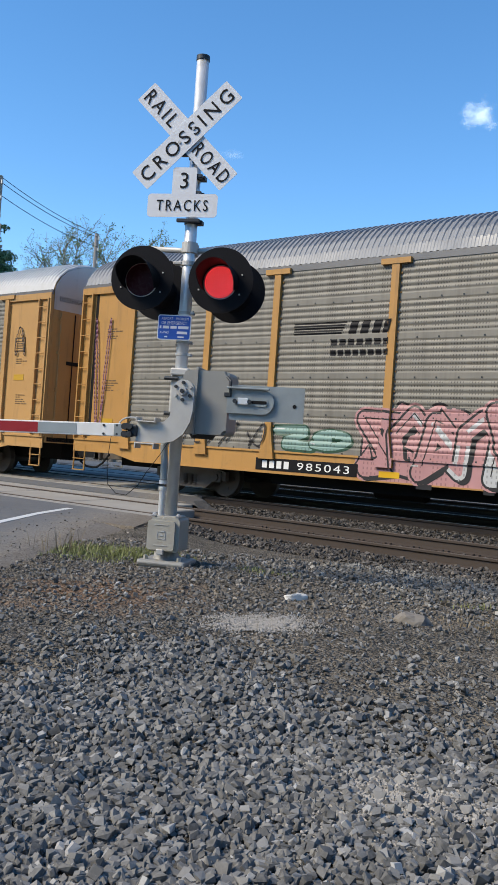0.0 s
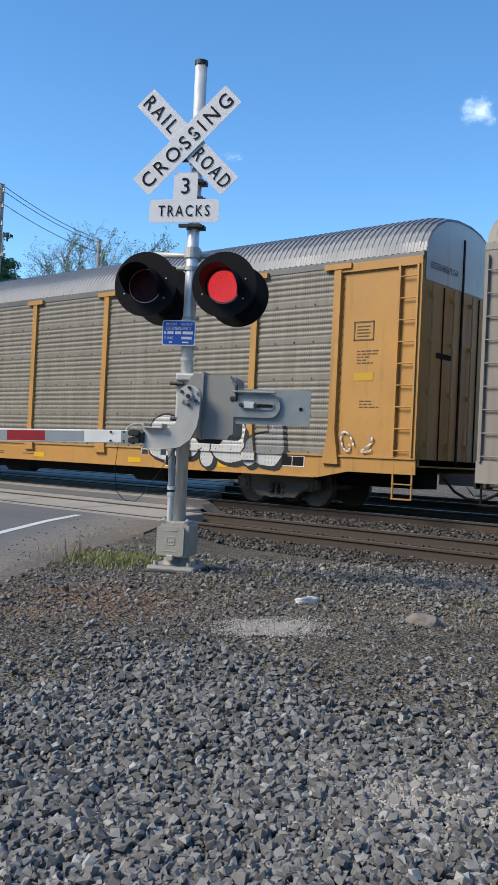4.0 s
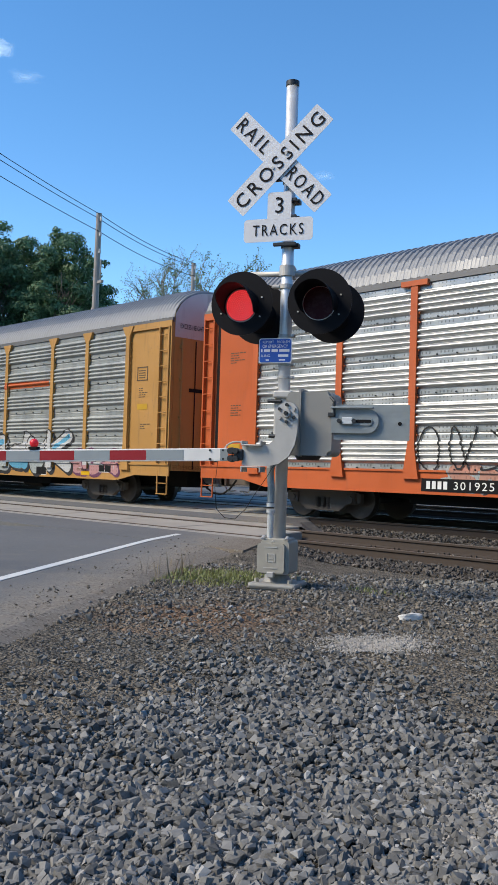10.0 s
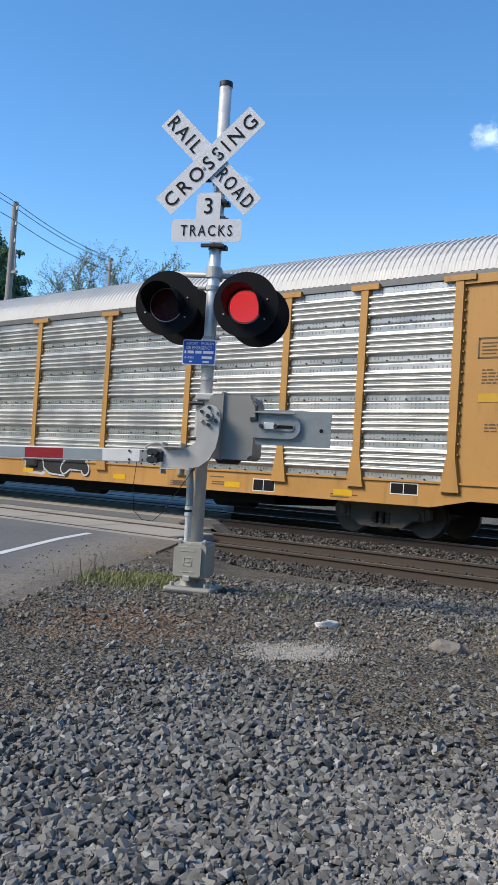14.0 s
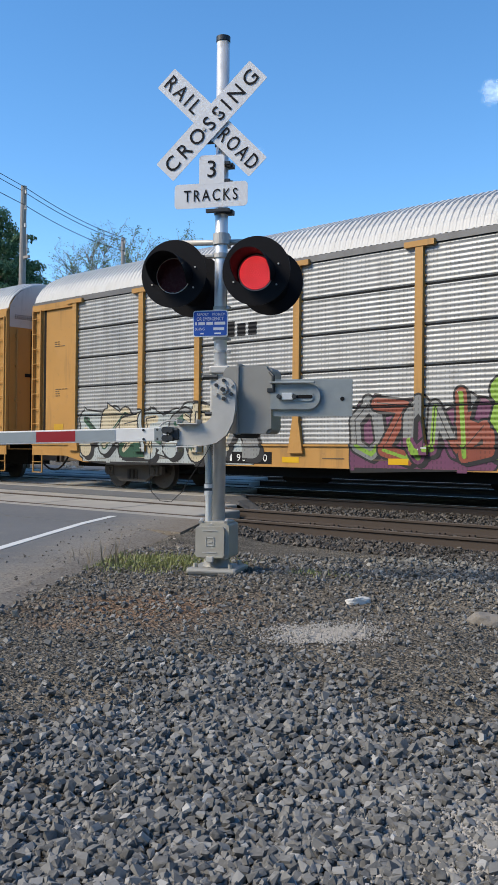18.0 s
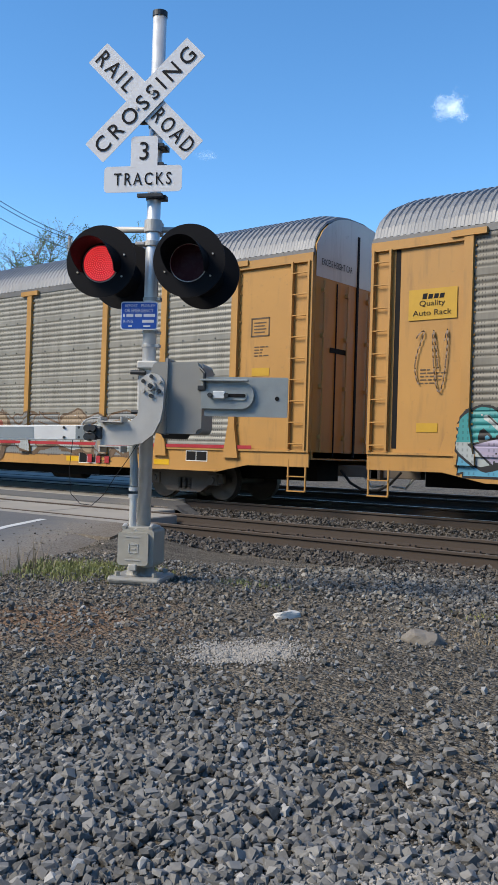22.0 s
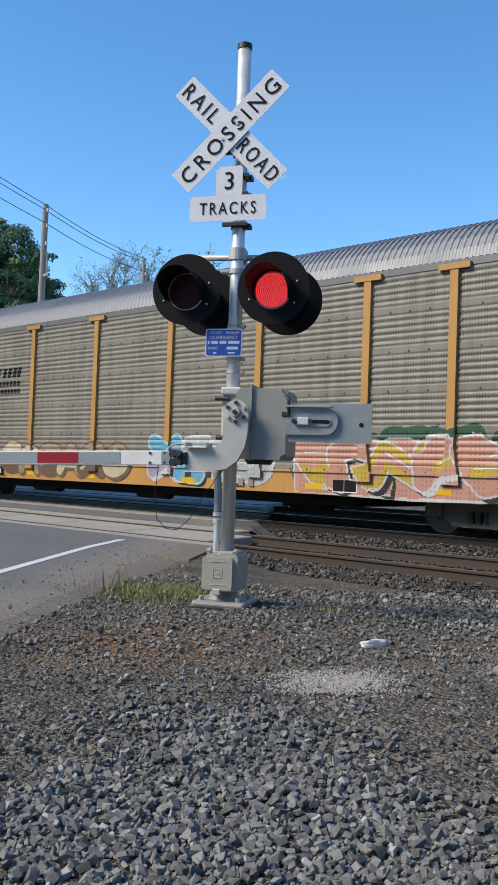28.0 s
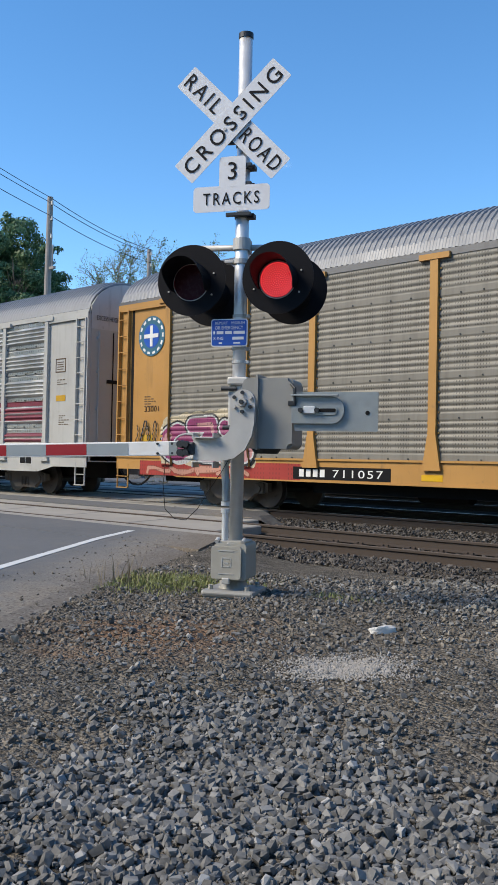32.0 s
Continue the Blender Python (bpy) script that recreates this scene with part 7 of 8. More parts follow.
letters("33001", pose(2.0, -HALF - 0.004, 2.3), 0.13, INK, car, 0.55, "lettering")
pw.fill(rect(1.6, 6.9, 0.67, 1.02), spray(COLOURS["red"]), 0.0012)
graffiti(pw, 2.5, 5.5, 0.95, 2.15, "magenta magenta", "white", "pink", 3, 221, False, back="cream", edge="black")
graffiti(pw, 1.9, 5.4, 0.62, 0.95, "salmon", "brick", "", 4, 222)
scrawl(pw, 1.3, 2.3, 1.3, 2.0, "black", 4, 223)
pw.build(car, label="magenta sprayed letters")
number_board(car, 6.7, 9.2, "711057")
decal(car, "round_badge", [(12.9 + 0.2 * math.cos(a), 0.85 + 0.17 * math.sin(a)) for a in np.linspace(0, 6.2, 25)], ORANGE, 0.03)


# rows of small rivets on the flat-sided ochre units
for unit, at in CARS:
    if at in (100.9, 122.68):
        bm = bmesh.new()
        for px in range(48):
            for z in (4.88, 4.1, 3.2, 2.06, 1.12):
                box(bm, 0.9 + 0.42 * px - 0.012, 0.9 + 0.42 * px + 0.012, -HALF - 0.042, -HALF - 0.028, z - 0.012, z + 0.012)
        tagged(part("rivets", bm, BLACK, unit), kind="stuff")


# ---- beyond the tracks ----
def make_pole(x, y, z0, height, lean=0.0):
    pole = tagged(new("utility_pole"), "weathered wooden utility pole with wires and an insulator bracket", "utility pole", "poles along the line")
    pole.matrix_world = pose(x, y, z0, 0, lean, 0)
    part("pole_shaft", tube(bmesh.new(), (0, 0, 0), (0, 0, height), 0.2, 0.13, seg=12), POLE_WOOD, pole)
    gear = bmesh.new()
    box(gear, -0.12, 0.5, -0.06, 0.06, height - 3.3, height - 3.18)
    tube(gear, (0.32, 0, height - 3.2), (0.32, 0, height - 2.2), 0.03, seg=8)
    part("bracket", gear, POLE_WOOD, pole)
    for z in (0.2, 0.9, 1.7):
        part("insulator", tube(bmesh.new(), (0.18, 0, height - z - 0.18), (0.18, 0, height - z), 0.06, 0.045, seg=10), CAST, pole)
    part("riser", tube(bmesh.new(), (-0.22, 0, 0), (-0.22, 0, height - 4.4), 0.06, seg=8), CAST, pole)
    return pole


POLE_A, POLE_B = Vector((-29.7, 17.65, 12.9)), Vector((-38.5, 30.9, 14.25))
make_pole(POLE_A.x, POLE_A.y, 0, POLE_A.z, 0.6)
make_pole(POLE_B.x, POLE_B.y, 0, POLE_B.z, 0.0)


def wire(p, q, sag, r=0.022):
    pts = []
    for i in range(25):
        u = i / 24
        c = Vector(p).lerp(Vector(q), u)
        c.z -= sag * 4 * u * (1 - u)
        pts.append(c)
    ring = [Vector((0, 0, r)), Vector((r, 0, 0)), Vector((0, 0, -r)), Vector((-r, 0, 0)) + Vector((0, 0.5 * r, 0))]
    verts = [tuple(c + o) for c in pts for o in ring]
    faces = [(4 * i + j, 4 * i + (j + 1) % 4, 4 * i + 4 + (j + 1) % 4, 4 * i + 4 + j) for i in range(24) for j in range(4)]
    ob = part("overhead_wire", (verts, faces), WIRE)
    return tagged(ob, "black overhead wire between utility poles", "wire", "overhead wires")


STEP = POLE_A - POLE_B
for dz, off in ((-0.05, 0.2), (-0.2, 0.05), (-0.85, 0.18)):
    p = POLE_A + Vector((off, 0, dz))
    wire(POLE_B + Vector((off, 0, dz)), p, 0.25, 0.018)
    wire(p, p + Vector((STEP.x, STEP.y, 0)) * 2.2, 0.6, 0.016)
wire(POLE_A + Vector((0, 0, -4.8)), POLE_B + Vector((-6, 6, -6.0)), 0.3, 0.018)


def leaf_material(name, c):
    m = Nodes(name)
    geo = m.add("NewGeometry")
    co = m.coords(False)
    n = m.noise(co, 0.5, 3)
    col = m.mix(geo.outputs["Random Per Island"], (*shade(c, 0.7), 1), (*shade(c, 1.3), 1))
    col = m.mix(m.math("MULTIPLY", n, 0.4), col, (*shade((c[0] * 1.5, c[1] * 1.2, c[2]), 1.0), 1))
    m.bsdf.inputs["Transmission Weight"].default_value = 0.0
    return m.finish(col, 0.6)


LEAF = leaf_material("leaf_dark", (0.07, 0.15, 0.065))
LEAF_PALE = leaf_material("leaf_spring", (0.11, 0.19, 0.075))
BARK = plain("bark", (0.17, 0.15, 0.125), 0.9, 0, 0.3, 3, 0.5)


def make_tree(x, y, height, spread, leaves, seed, leaf_size, material, label, levels_n=5, bare=0.0, trunk=0.28, leader=0.3):
    rng = random.Random(seed)
    tree = tagged(new("tree"), label, "tree", "trees beyond the tracks")
    tree.matrix_world = pose(x, y, -0.2)
    wood, sides = [], []
    tips = []

    def limb(p, q, ra, rb, n):
        d = (q - p).normalized()
        u = d.orthogonal().normalized()
        w = d.cross(u)
        k = len(wood)
        for c, r in ((p, ra), (q, rb)):
            wood.extend(c + (u * math.cos(6.283 * i / n) + w * math.sin(6.283 * i / n)) * r for i in range(n))
        sides.extend((k + i, k + (i + 1) % n, k + n + (i + 1) % n, k + n + i) for i in range(n))

    def branch(p, d, length, r, level):
        q = p
        for s in range(3):
            d2 = (d + Vector((rng.uniform(-1, 1), rng.uniform(-1, 1), rng.uniform(-0.4, 0.6))) * 0.16).normalized()
            e = q + d2 * length / 3
            limb(q, e, r * (1 - 0.2 * s / 3), r * (1 - 0.2 * (s + 1) / 3), 4 if level > 1 else 9)
            q, d = e, d2
            if level >= levels_n - 2:
                tips.append((q.copy(), level))
        if level >= levels_n:
            return
        for c in range(rng.choice((2, 3, 3)) if level else 6):
            a = rng.uniform(0, 6.28)
            tilt = rng.uniform(0.35, 0.85)
            side = Vector((math.cos(a), math.sin(a), 0))
            nd = (d * math.cos(tilt) + side * math.sin(tilt) + Vector((0, 0, 0.15))).normalized()
            start = p.lerp(q, rng.uniform(0.55, 1.0))
            branch(start, nd, length * rng.uniform(0.6, 0.8), max(0.026, r * 0.55), level + 1)
        if level < levels_n - 1:
            branch(q, (d + Vector((0, 0, 0.2))).normalized(), length * 0.75, r * 0.7, level + 1)

    branch(Vector((0, 0, 0)), Vector((0, 0, 1)), height * leader, trunk, 0)
    top = max(t[0].z for t in tips)
    wide = sorted(math.hypot(t[0].x, t[0].y) for t in tips)[int(len(tips) * 0.95)]
    m = Matrix.Diagonal((spread * 0.72 / wide, spread * 0.72 / wide, height * 0.8 / top, 1))
    part("trunk", ([tuple(m @ v) for v in wood], sides), BARK, tree)
    # leaves lie on the skins of many rounded clumps that together make an uneven dome
    nprng = np.random.default_rng(seed)
    low = height * 0.22
    half = (height - low) / 2
    clumps = []
    for _ in range(300):
        v = nprng.normal(0, 1, 3)
        v /= np.linalg.norm(v)
        k = nprng.uniform(0.4, 1.0)
        narrow = 1.0 - 0.12 * max(0.0, v[2]) ** 2
        clumps.append((np.array((v[0] * spread * k * narrow, v[1] * spread * k * narrow, low + half + v[2] * half * k)), spread * nprng.uniform(0.07, 0.2)))
    c, r = np.array([q[0] for q in clumps]), np.array([q[1] for q in clumps])
    pick = nprng.choice(len(clumps), leaves, p=r ** 2 / (r ** 2).sum())
    out = nprng.normal(0, 1, (leaves, 3))
    out /= np.linalg.norm(out, axis=1)[:, None]
    out[:, 2] = np.where(nprng.random(leaves) < 0.6, np.abs(out[:, 2]), out[:, 2])
    base = c[pick] + out * (r[pick] * nprng.uniform(0.55, 1.2, leaves))[:, None] * np.array((1, 1, 0.75))
    face = out + nprng.normal(0, 0.45, (leaves, 3))
    u = np.cross(face, nprng.normal(0, 1, (leaves, 3)))
    u /= np.linalg.norm(u, axis=1)[:, None]
    w = np.cross(face, u)
    w /= np.linalg.norm(w, axis=1)[:, None]
    size = (leaf_size * nprng.uniform(0.6, 1.4, leaves))[:, None]
    verts = np.stack((base - u * size, base + w * size * 0.6, base + u * size, base - w * size * 0.6), 1).reshape(-1, 3).tolist()
    faces = [(4 * i, 4 * i + 1, 4 * i + 2, 4 * i + 3) for i in range(leaves)]
    part("crown", (verts, faces), material, tree, "crown of many small leaves")
    return tree


def at_bearing(deg, dist, eye=(6.1, -6.2)):
    a = radians(deg)
    return eye[0] - dist * math.sin(a), eye[1] + dist * math.cos(a)


for deg, dist, h, sp, lv, seed, size, material, label, bare in (
        (58.5, 55, 15.8, 3.6, 90000, 5, 0.08, LEAF, "tall leafy green tree beyond the railway", 0.0),
        (62.6, 58, 16.9, 4.9, 120000, 6, 0.085, LEAF, "broad leafy green tree beyond the railway", 0.0),
        (68.0, 56, 15.0, 5.5, 70000, 9, 0.1, LEAF, "leafy green tree beyond the railway", 0.0)):
    make_tree(*at_bearing(deg, dist), h, sp, lv, seed, size, material, label, 5, bare)


def make_twiggy_tree(x, y, height, spread, crown, leaves, seed, label):
    """A thin spring tree: a trunk, limbs that fan out to a rounded top, fine twigs and few small leaves."""
    rng = random.Random(seed)
    tree = tagged(new("tree"), label, "tree", "trees beyond the tracks")
    tree.matrix_world = pose(x, y, -0.2)
    verts, faces, tips = [], [], []

    def limb(p, q, ra, rb, n=4):
        d = (q - p).normalized()
        u = d.orthogonal().normalized()
        w = d.cross(u)
        k = len(verts)
        for c, r in ((p, ra), (q, rb)):
            verts.extend(tuple(c + (u * math.cos(6.283 * i / n) + w * math.sin(6.283 * i / n)) * r) for i in range(n))
        faces.extend((k + i, k + (i + 1) % n, k + n + (i + 1) % n, k + n + i) for i in range(n))

    def shoot(p, d, length, r, level):
        q = p
        for s in range(3):
            d = (d + Vector((rng.uniform(-1, 1), rng.uniform(-1, 1), rng.uniform(-0.5, 0.8))) * 0.2).normalized()
            e = q + d * length / 3
            limb(q, e, r * (1 - 0.25 * s), r * (0.75 - 0.22 * s))
            if level < 3:
                for _ in range(2 if level == 2 else 3):
                    a = rng.uniform(0, 6.283)
                    nd = (d * 0.75 + Vector((math.cos(a), math.sin(a), 0.25)) * 0.75).normalized()
                    shoot(q.lerp(e, rng.random()), nd, length * rng.uniform(0.36, 0.55), max(0.011, r * 0.5), level + 1)
            q = e
            if level >= 2:
                tips.append(q.copy())

    fork = height - crown
    limb(Vector((0, 0, 0)), Vector((0.1, 0, fork)), 0.26, 0.17, 9)
    for i in range(9):
        a = 6.283 * i / 9 + rng.uniform(-0.3, 0.3)
        out = rng.uniform(0.15, 1.0)
        goal = Vector((spread * out * math.cos(a), spread * out * math.sin(a), crown * math.sqrt(max(0.1, 1 - 0.75 * out * out)) * 0.8))
        shoot(Vector((0.1, 0, fork - rng.uniform(0, 1.0))), goal.normalized(), goal.length, 0.06, 1)
    part("trunk", (verts, faces), BARK, tree)
    lv, lf = [], []
    nprng = np.random.default_rng(seed)
    for i in range(leaves):
        b = np.array(tips[int(nprng.integers(len(tips)))]) + nprng.normal(0, 0.1, 3)
        s = 0.055 * nprng.uniform(0.6, 1.4)
        u, w = nprng.normal(0, 1, 3), nprng.normal(0, 1, 3)
        u /= np.linalg.norm(u)
        w = np.cross(u, w)
        w /= np.linalg.norm(w)
        k = len(lv)
        lv += [tuple(b - u * s), tuple(b + w * s * 0.6), tuple(b + u * s), tuple(b - w * s * 0.6)]
        lf.append((k, k + 1, k + 2, k + 3))
    part("crown", (lv, lf), LEAF_PALE, tree, "thin crown of small spring leaves")


make_twiggy_tree(*at_bearing(51.9, 66), 17.2, 2.6, 6.5, 5000, 7, "sparse spring tree with bare twigs")
make_twiggy_tree(*at_bearing(48.3, 64), 17.2, 3.2, 7.0, 11000, 8, "sparse spring tree with thin pale crown")
verts, faces = [], []
rng = np.random.default_rng(3)
for i in range(26000):
    deg = rng.uniform(-40, 110)
    d = rng.uniform(105, 130)
    h = 7 + 3 * noise.noise((deg * 0.12, 0, 0)) + 2 * noise.noise((deg * 0.5, 4, 0))
    x, y = at_bearing(deg, d)
    z = rng.uniform(0, 1) ** 0.7 * h
    s = rng.uniform(0.35, 0.8)
    u, w = rng.normal(0, 1, 3), rng.normal(0, 1, 3)
    u /= np.linalg.norm(u)
    w = np.cross(u, w)
    w /= np.linalg.norm(w)
    b = np.array((x, y, z))
    n0 = len(verts)
    verts += [tuple(b - u * s), tuple(b + w * s * 0.6), tuple(b + u * s), tuple(b - w * s * 0.6)]
    faces.append((n0, n0 + 1, n0 + 2, n0 + 3))
tagged(part("distant_woods", (verts, faces), LEAF), "distant belt of green trees", "woods", kind="stuff")
verts, faces = [], []
for i in range(30000):                       # trees added out of view behind the visitor, to darken the panels' reflections
    deg, d = rng.uniform(80, 318), rng.uniform(42, 55)
    h = 17 + 4 * noise.noise((deg * 0.1, 7, 0)) + 2 * noise.noise((deg * 0.5, 4, 0))
    x, y = at_bearing(deg, d)
    b = np.array((x, y, rng.uniform(0, 1) ** 0.8 * h))
    s = rng.uniform(0.3, 0.7)
    u, w = rng.normal(0, 1, 3), rng.normal(0, 1, 3)
    u /= np.linalg.norm(u)
    w = np.cross(u, w)
    w /= np.linalg.norm(w)
    n0 = len(verts)
    verts += [tuple(b - u * s), tuple(b + w * s * 0.7), tuple(b + u * s), tuple(b - w * s * 0.7)]
    faces.append((n0, n0 + 1, n0 + 2, n0 + 3))
tagged(part("woods_across_road", (verts, faces), LEAF), "added belt of green trees out of view, for darker reflections", "woods", kind="stuff")


# ---- clouds ----
def make_cloud(deg, elev, wide, high, seed, thick=0.9, dist=1800):
    """A far wisp of vapour: one billowed sheet that thins out towards its ragged rim."""
    m = Nodes("cloud_white")
    tr, mixer, em, df = m.add("BsdfTransparent"), m.add("MixShader"), m.add("BsdfTranslucent"), m.add("BsdfDiffuse")
    df.inputs[0].default_value = em.inputs[0].default_value = (0.95, 0.95, 0.95, 1)
    ad = m.add("AddShader")
    m.put(df.outputs[0], ad.inputs[0])
    m.put(em.outputs[0], ad.inputs[1])
    co = m.add("TexCoord").outputs["Object"]
    scaled = m.add("VectorMath")
    scaled.operation = "MULTIPLY"
    m.put(co, scaled.inputs[0])
    scaled.inputs[1].default_value = (1 / wide, 0.0, 1 / high)
    size = m.add("VectorMath")
    size.operation = "LENGTH"
    m.put(scaled.outputs[0], size.inputs[0])
    shift = m.add("VectorMath")
    shift.operation = "ADD"
    m.put(scaled.outputs[0], shift.inputs[0])
    shift.inputs[1].default_value = (seed * 3.7, 0.0, seed * 1.3)
    body = m.math("ADD", m.math("SUBTRACT", 0.75, size.outputs["Value"]), m.math("MULTIPLY", m.math("SUBTRACT", m.noise(shift.outputs[0], 1.5, 5, 0.52), 0.5), 1.5))
    m.put(m.ramp(body, (0.0, (0, 0, 0)), (0.85, (thick,) * 3)), mixer.inputs[0])
    m.put(tr.outputs[0], mixer.inputs[1])
    m.put(ad.outputs[0], mixer.inputs[2])
    m.tree.links.new(mixer.outputs[0], m.tree.nodes["Material Output"].inputs[0])
    n = 16
    verts = [(wide * (2 * i / n - 1), 3 * noise.noise((i * 0.5, j * 0.5, seed)), high * (2 * j / n - 1)) for j in range(n + 1) for i in range(n + 1)]
    faces = [(j * (n + 1) + i, j * (n + 1) + i + 1, (j + 1) * (n + 1) + i + 1, (j + 1) * (n + 1) + i) for j in range(n) for i in range(n)]
    ob = part("cloud", (verts, faces), m.mat, smooth=True)
    x, y = at_bearing(deg, dist)
    ob.matrix_world = pose(x, y, dist * math.tan(radians(elev)), 0, 0, deg)
    ob.visible_shadow = False
    return tagged(ob, "small white wispy cloud in the blue sky", "cloud", kind="structure")


make_cloud(27.1, 20.9, 46, 42, 1, 0.75)
make_cloud(42.3, 18.2, 34, 14, 2, 0.2)
make_cloud(62.8, 23.9, 44, 28, 3, 0.7)
make_cloud(60.9, 22.6, 44, 20, 4, 0.25)


# ---- stones, weeds and litter on the ground ----
def stone_material(name, lo, hi, own):
    m = Nodes(name)
    if own:
        rnd = m.add("ObjectInfo").outputs["Random"]
    else:
        rnd = m.add("NewGeometry").outputs["Random Per Island"]
    co = m.coords(False)
    col = m.ramp(rnd, (0.0, lo), (0.5, tuple(a * 0.62 + b * 0.38 for a, b in zip(lo, hi))), (0.95, hi), (1.0, shade(hi, 1.6)))
    col = m.mix(m.math("MULTIPLY", m.ramp(m.noise(co, 45, 4), (0.45, (0, 0, 0)), (0.75, (1, 1, 1))), 0.35), col, (0.32, 0.31, 0.29))
    m.bump(m.noise(co, 140, 4, 0.7), 0.4, 0.004)
    return m.finish(col, 0.9, 0.0, 0.15)


STONE = stone_material("ballast_stone", (0.094, 0.093, 0.089), (0.248, 0.245, 0.235), False)
STONE_ONE = stone_material("ballast_stone_single", (0.094, 0.093, 0.089), (0.248, 0.245, 0.235), True)
STONE_BROWN = stone_material("ballast_brown", (0.07, 0.062, 0.052), (0.25, 0.22, 0.18), False)


def stone_shapes(n, seed):
    """Angular broken stones: hulls of a few random points."""
    rng = random.Random(seed)
    shapes = []
    for i in range(n):
        bm = bmesh.new()
        flat, deep = rng.uniform(0.38, 0.7), rng.uniform(0.6, 0.95)
        for cx, cy, cz in itertools.product((-1, 1), repeat=3):
            bm.verts.new((cx * rng.uniform(0.45, 1.1), cy * deep * rng.uniform(0.4, 1.1), cz * flat * rng.uniform(0.55, 1.05)))
        for _ in range(3):
            v = Vector((rng.gauss(0, 1), rng.gauss(0, 1), rng.gauss(0, 0.6))).normalized()
            bm.verts.new((v.x * 1.15, v.y * deep * 1.1, v.z * flat * 1.1))
        hull = bmesh.ops.convex_hull(bm, input=bm.verts)
        bmesh.ops.delete(bm, geom=[v for v in bm.verts if not v.link_faces], context="VERTS")
        bmesh.ops.triangulate(bm, faces=bm.faces)
        bmesh.ops.recalc_face_normals(bm, faces=bm.faces)
        bm.verts.index_update()
        shapes.append((np.array([v.co[:] for v in bm.verts]), [tuple(v.index for v in f.verts) for f in bm.faces]))
        bm.free()
    return shapes


SHAPES = stone_shapes(24, 5)


def turn_matrix(rng):
    """Any heading, lying flat more or less."""
    m = Matrix.Rotation(rng.normal(0, 0.55), 3, "X") @ Matrix.Rotation(rng.normal(0, 0.55), 3, "Y") @ Matrix.Rotation(rng.uniform(0, 6.283), 3, "Z")
    return np.array(m)


def scatter(name, label, places, material, seed):
    """Many loose stones in one mesh. places: x, y, radius, sink."""
    rng = np.random.default_rng(seed)
    verts, faces, base = [], [], 0
    for x, y, r, sink in places:
        vs, fs = SHAPES[int(rng.integers(len(SHAPES)))]
        p = (vs * r) @ turn_matrix(rng).T + np.array((x, y, ground_z(x, y) + r * (sink + rng.uniform(-0.3, 0.9))))
        verts.append(p)
        faces += [(a + base, b + base, c + base) for a, b, c in fs]
        base += len(vs)
    me = bpy.data.meshes.new(name)
    me.from_pydata(np.concatenate(verts).tolist(), [], faces)
    return tagged(link(name, me, material), label, "gravel", kind="stuff")


VIEW = Vector((-0.70, 0.714))               # the way the visitor stands to the post
ACROSS = Vector((0.714, 0.70))
STAND = Vector((6.1, -6.2))


def patch_places(rng, d0, d1, density, rmin, rmax, sink, keep):
    """Places on the ground in front of the stand, between two distances from it; small stones outnumber large ones."""
    out = []
    half = lambda d: 0.34 * d + 0.4
    area = (half(d0) + half(d1)) * (d1 - d0)
    for _ in range(int(area * density)):
        d = rng.uniform(d0, d1)
        s = rng.uniform(-half(d1), half(d1))
        if abs(s) > half(d):
            continue
        p = STAND + VIEW * d + ACROSS * s
        if keep(p.x, p.y, rng):
            out.append((p.x, p.y, rmin + (rmax - rmin) * rng.random() ** 1.7, sink))
    return out


def gravel_amount(x, y):
    """How thick the crushed stone lies: thick near the stand, thinning to dirt towards the post."""
    d = (Vector((x, y)) - STAND).dot(VIEW)
    s = (Vector((x, y)) - STAND).dot(ACROSS)
    edge = float(np.interp(s, [-2.2, -1.3, -0.8, -0.3, 0.1, 0.5, 0.9, 1.5, 2.5], [2.9, 3.2, 3.7, 4.7, 4.9, 4.4, 3.6, 3.3, 3.1]))
    edge += 0.5 * noise.noise((x * 1.3, y * 1.3, 9)) + 0.25 * noise.noise((x * 4, y * 4, 2))
    k = float(np.interp(d - edge, [-0.5, 0.1, 0.7, 1.6], [1.0, 0.55, 0.14, 0.04]))
    worn = math.hypot(((s - 0.9) * 0.6 - (d - 3.0) * 0.8) * 0.55, (s - 0.9) * 0.8 + (d - 3.0) * 0.6)          # a thin dusty streak
    k *= float(np.interp(worn + 0.1 * noise.noise((x * 6, y * 6, 3)), [0.05, 0.22], [0.25, 1.0]))
    along, side = road_coords(x, y)
    return k * min(1.0, max(0.0, (side - 1.2) / 0.8))


npr = np.random.default_rng(11)
keep = lambda x, y, rng: rng.random() < gravel_amount(x, y)
near_places = patch_places(npr, 1.9, 3.4, 6600, 0.006, 0.0225, 0.35, keep)
mid_places = patch_places(npr, 3.4, 6.6, 4200, 0.007, 0.0225, 0.3, keep)
scatter("loose_gravel", "grey crushed stone gravel lying thick on the ground", near_places + mid_places, STONE, 21)
around = []
for _ in range(30000):                       # the same gravel goes on round the stand
    x, y = npr.uniform(1.5, 12.0), npr.uniform(-11.5, -1.5)
    d, s = (Vector((x, y)) - STAND).dot(VIEW), (Vector((x, y)) - STAND).dot(ACROSS)
    if road_coords(x, y)[1] < 2.0 or (1.85 < d < 6.6 and abs(s) < 0.34 * d + 0.35) or npr.random() > gravel_amount(x, y) + 0.1:
        continue
    around.append((x, y, npr.uniform(0.014, 0.028), 0.4))
scatter("surrounding_gravel", "grey crushed stone gravel over the wider ground", around, STONE, 27)
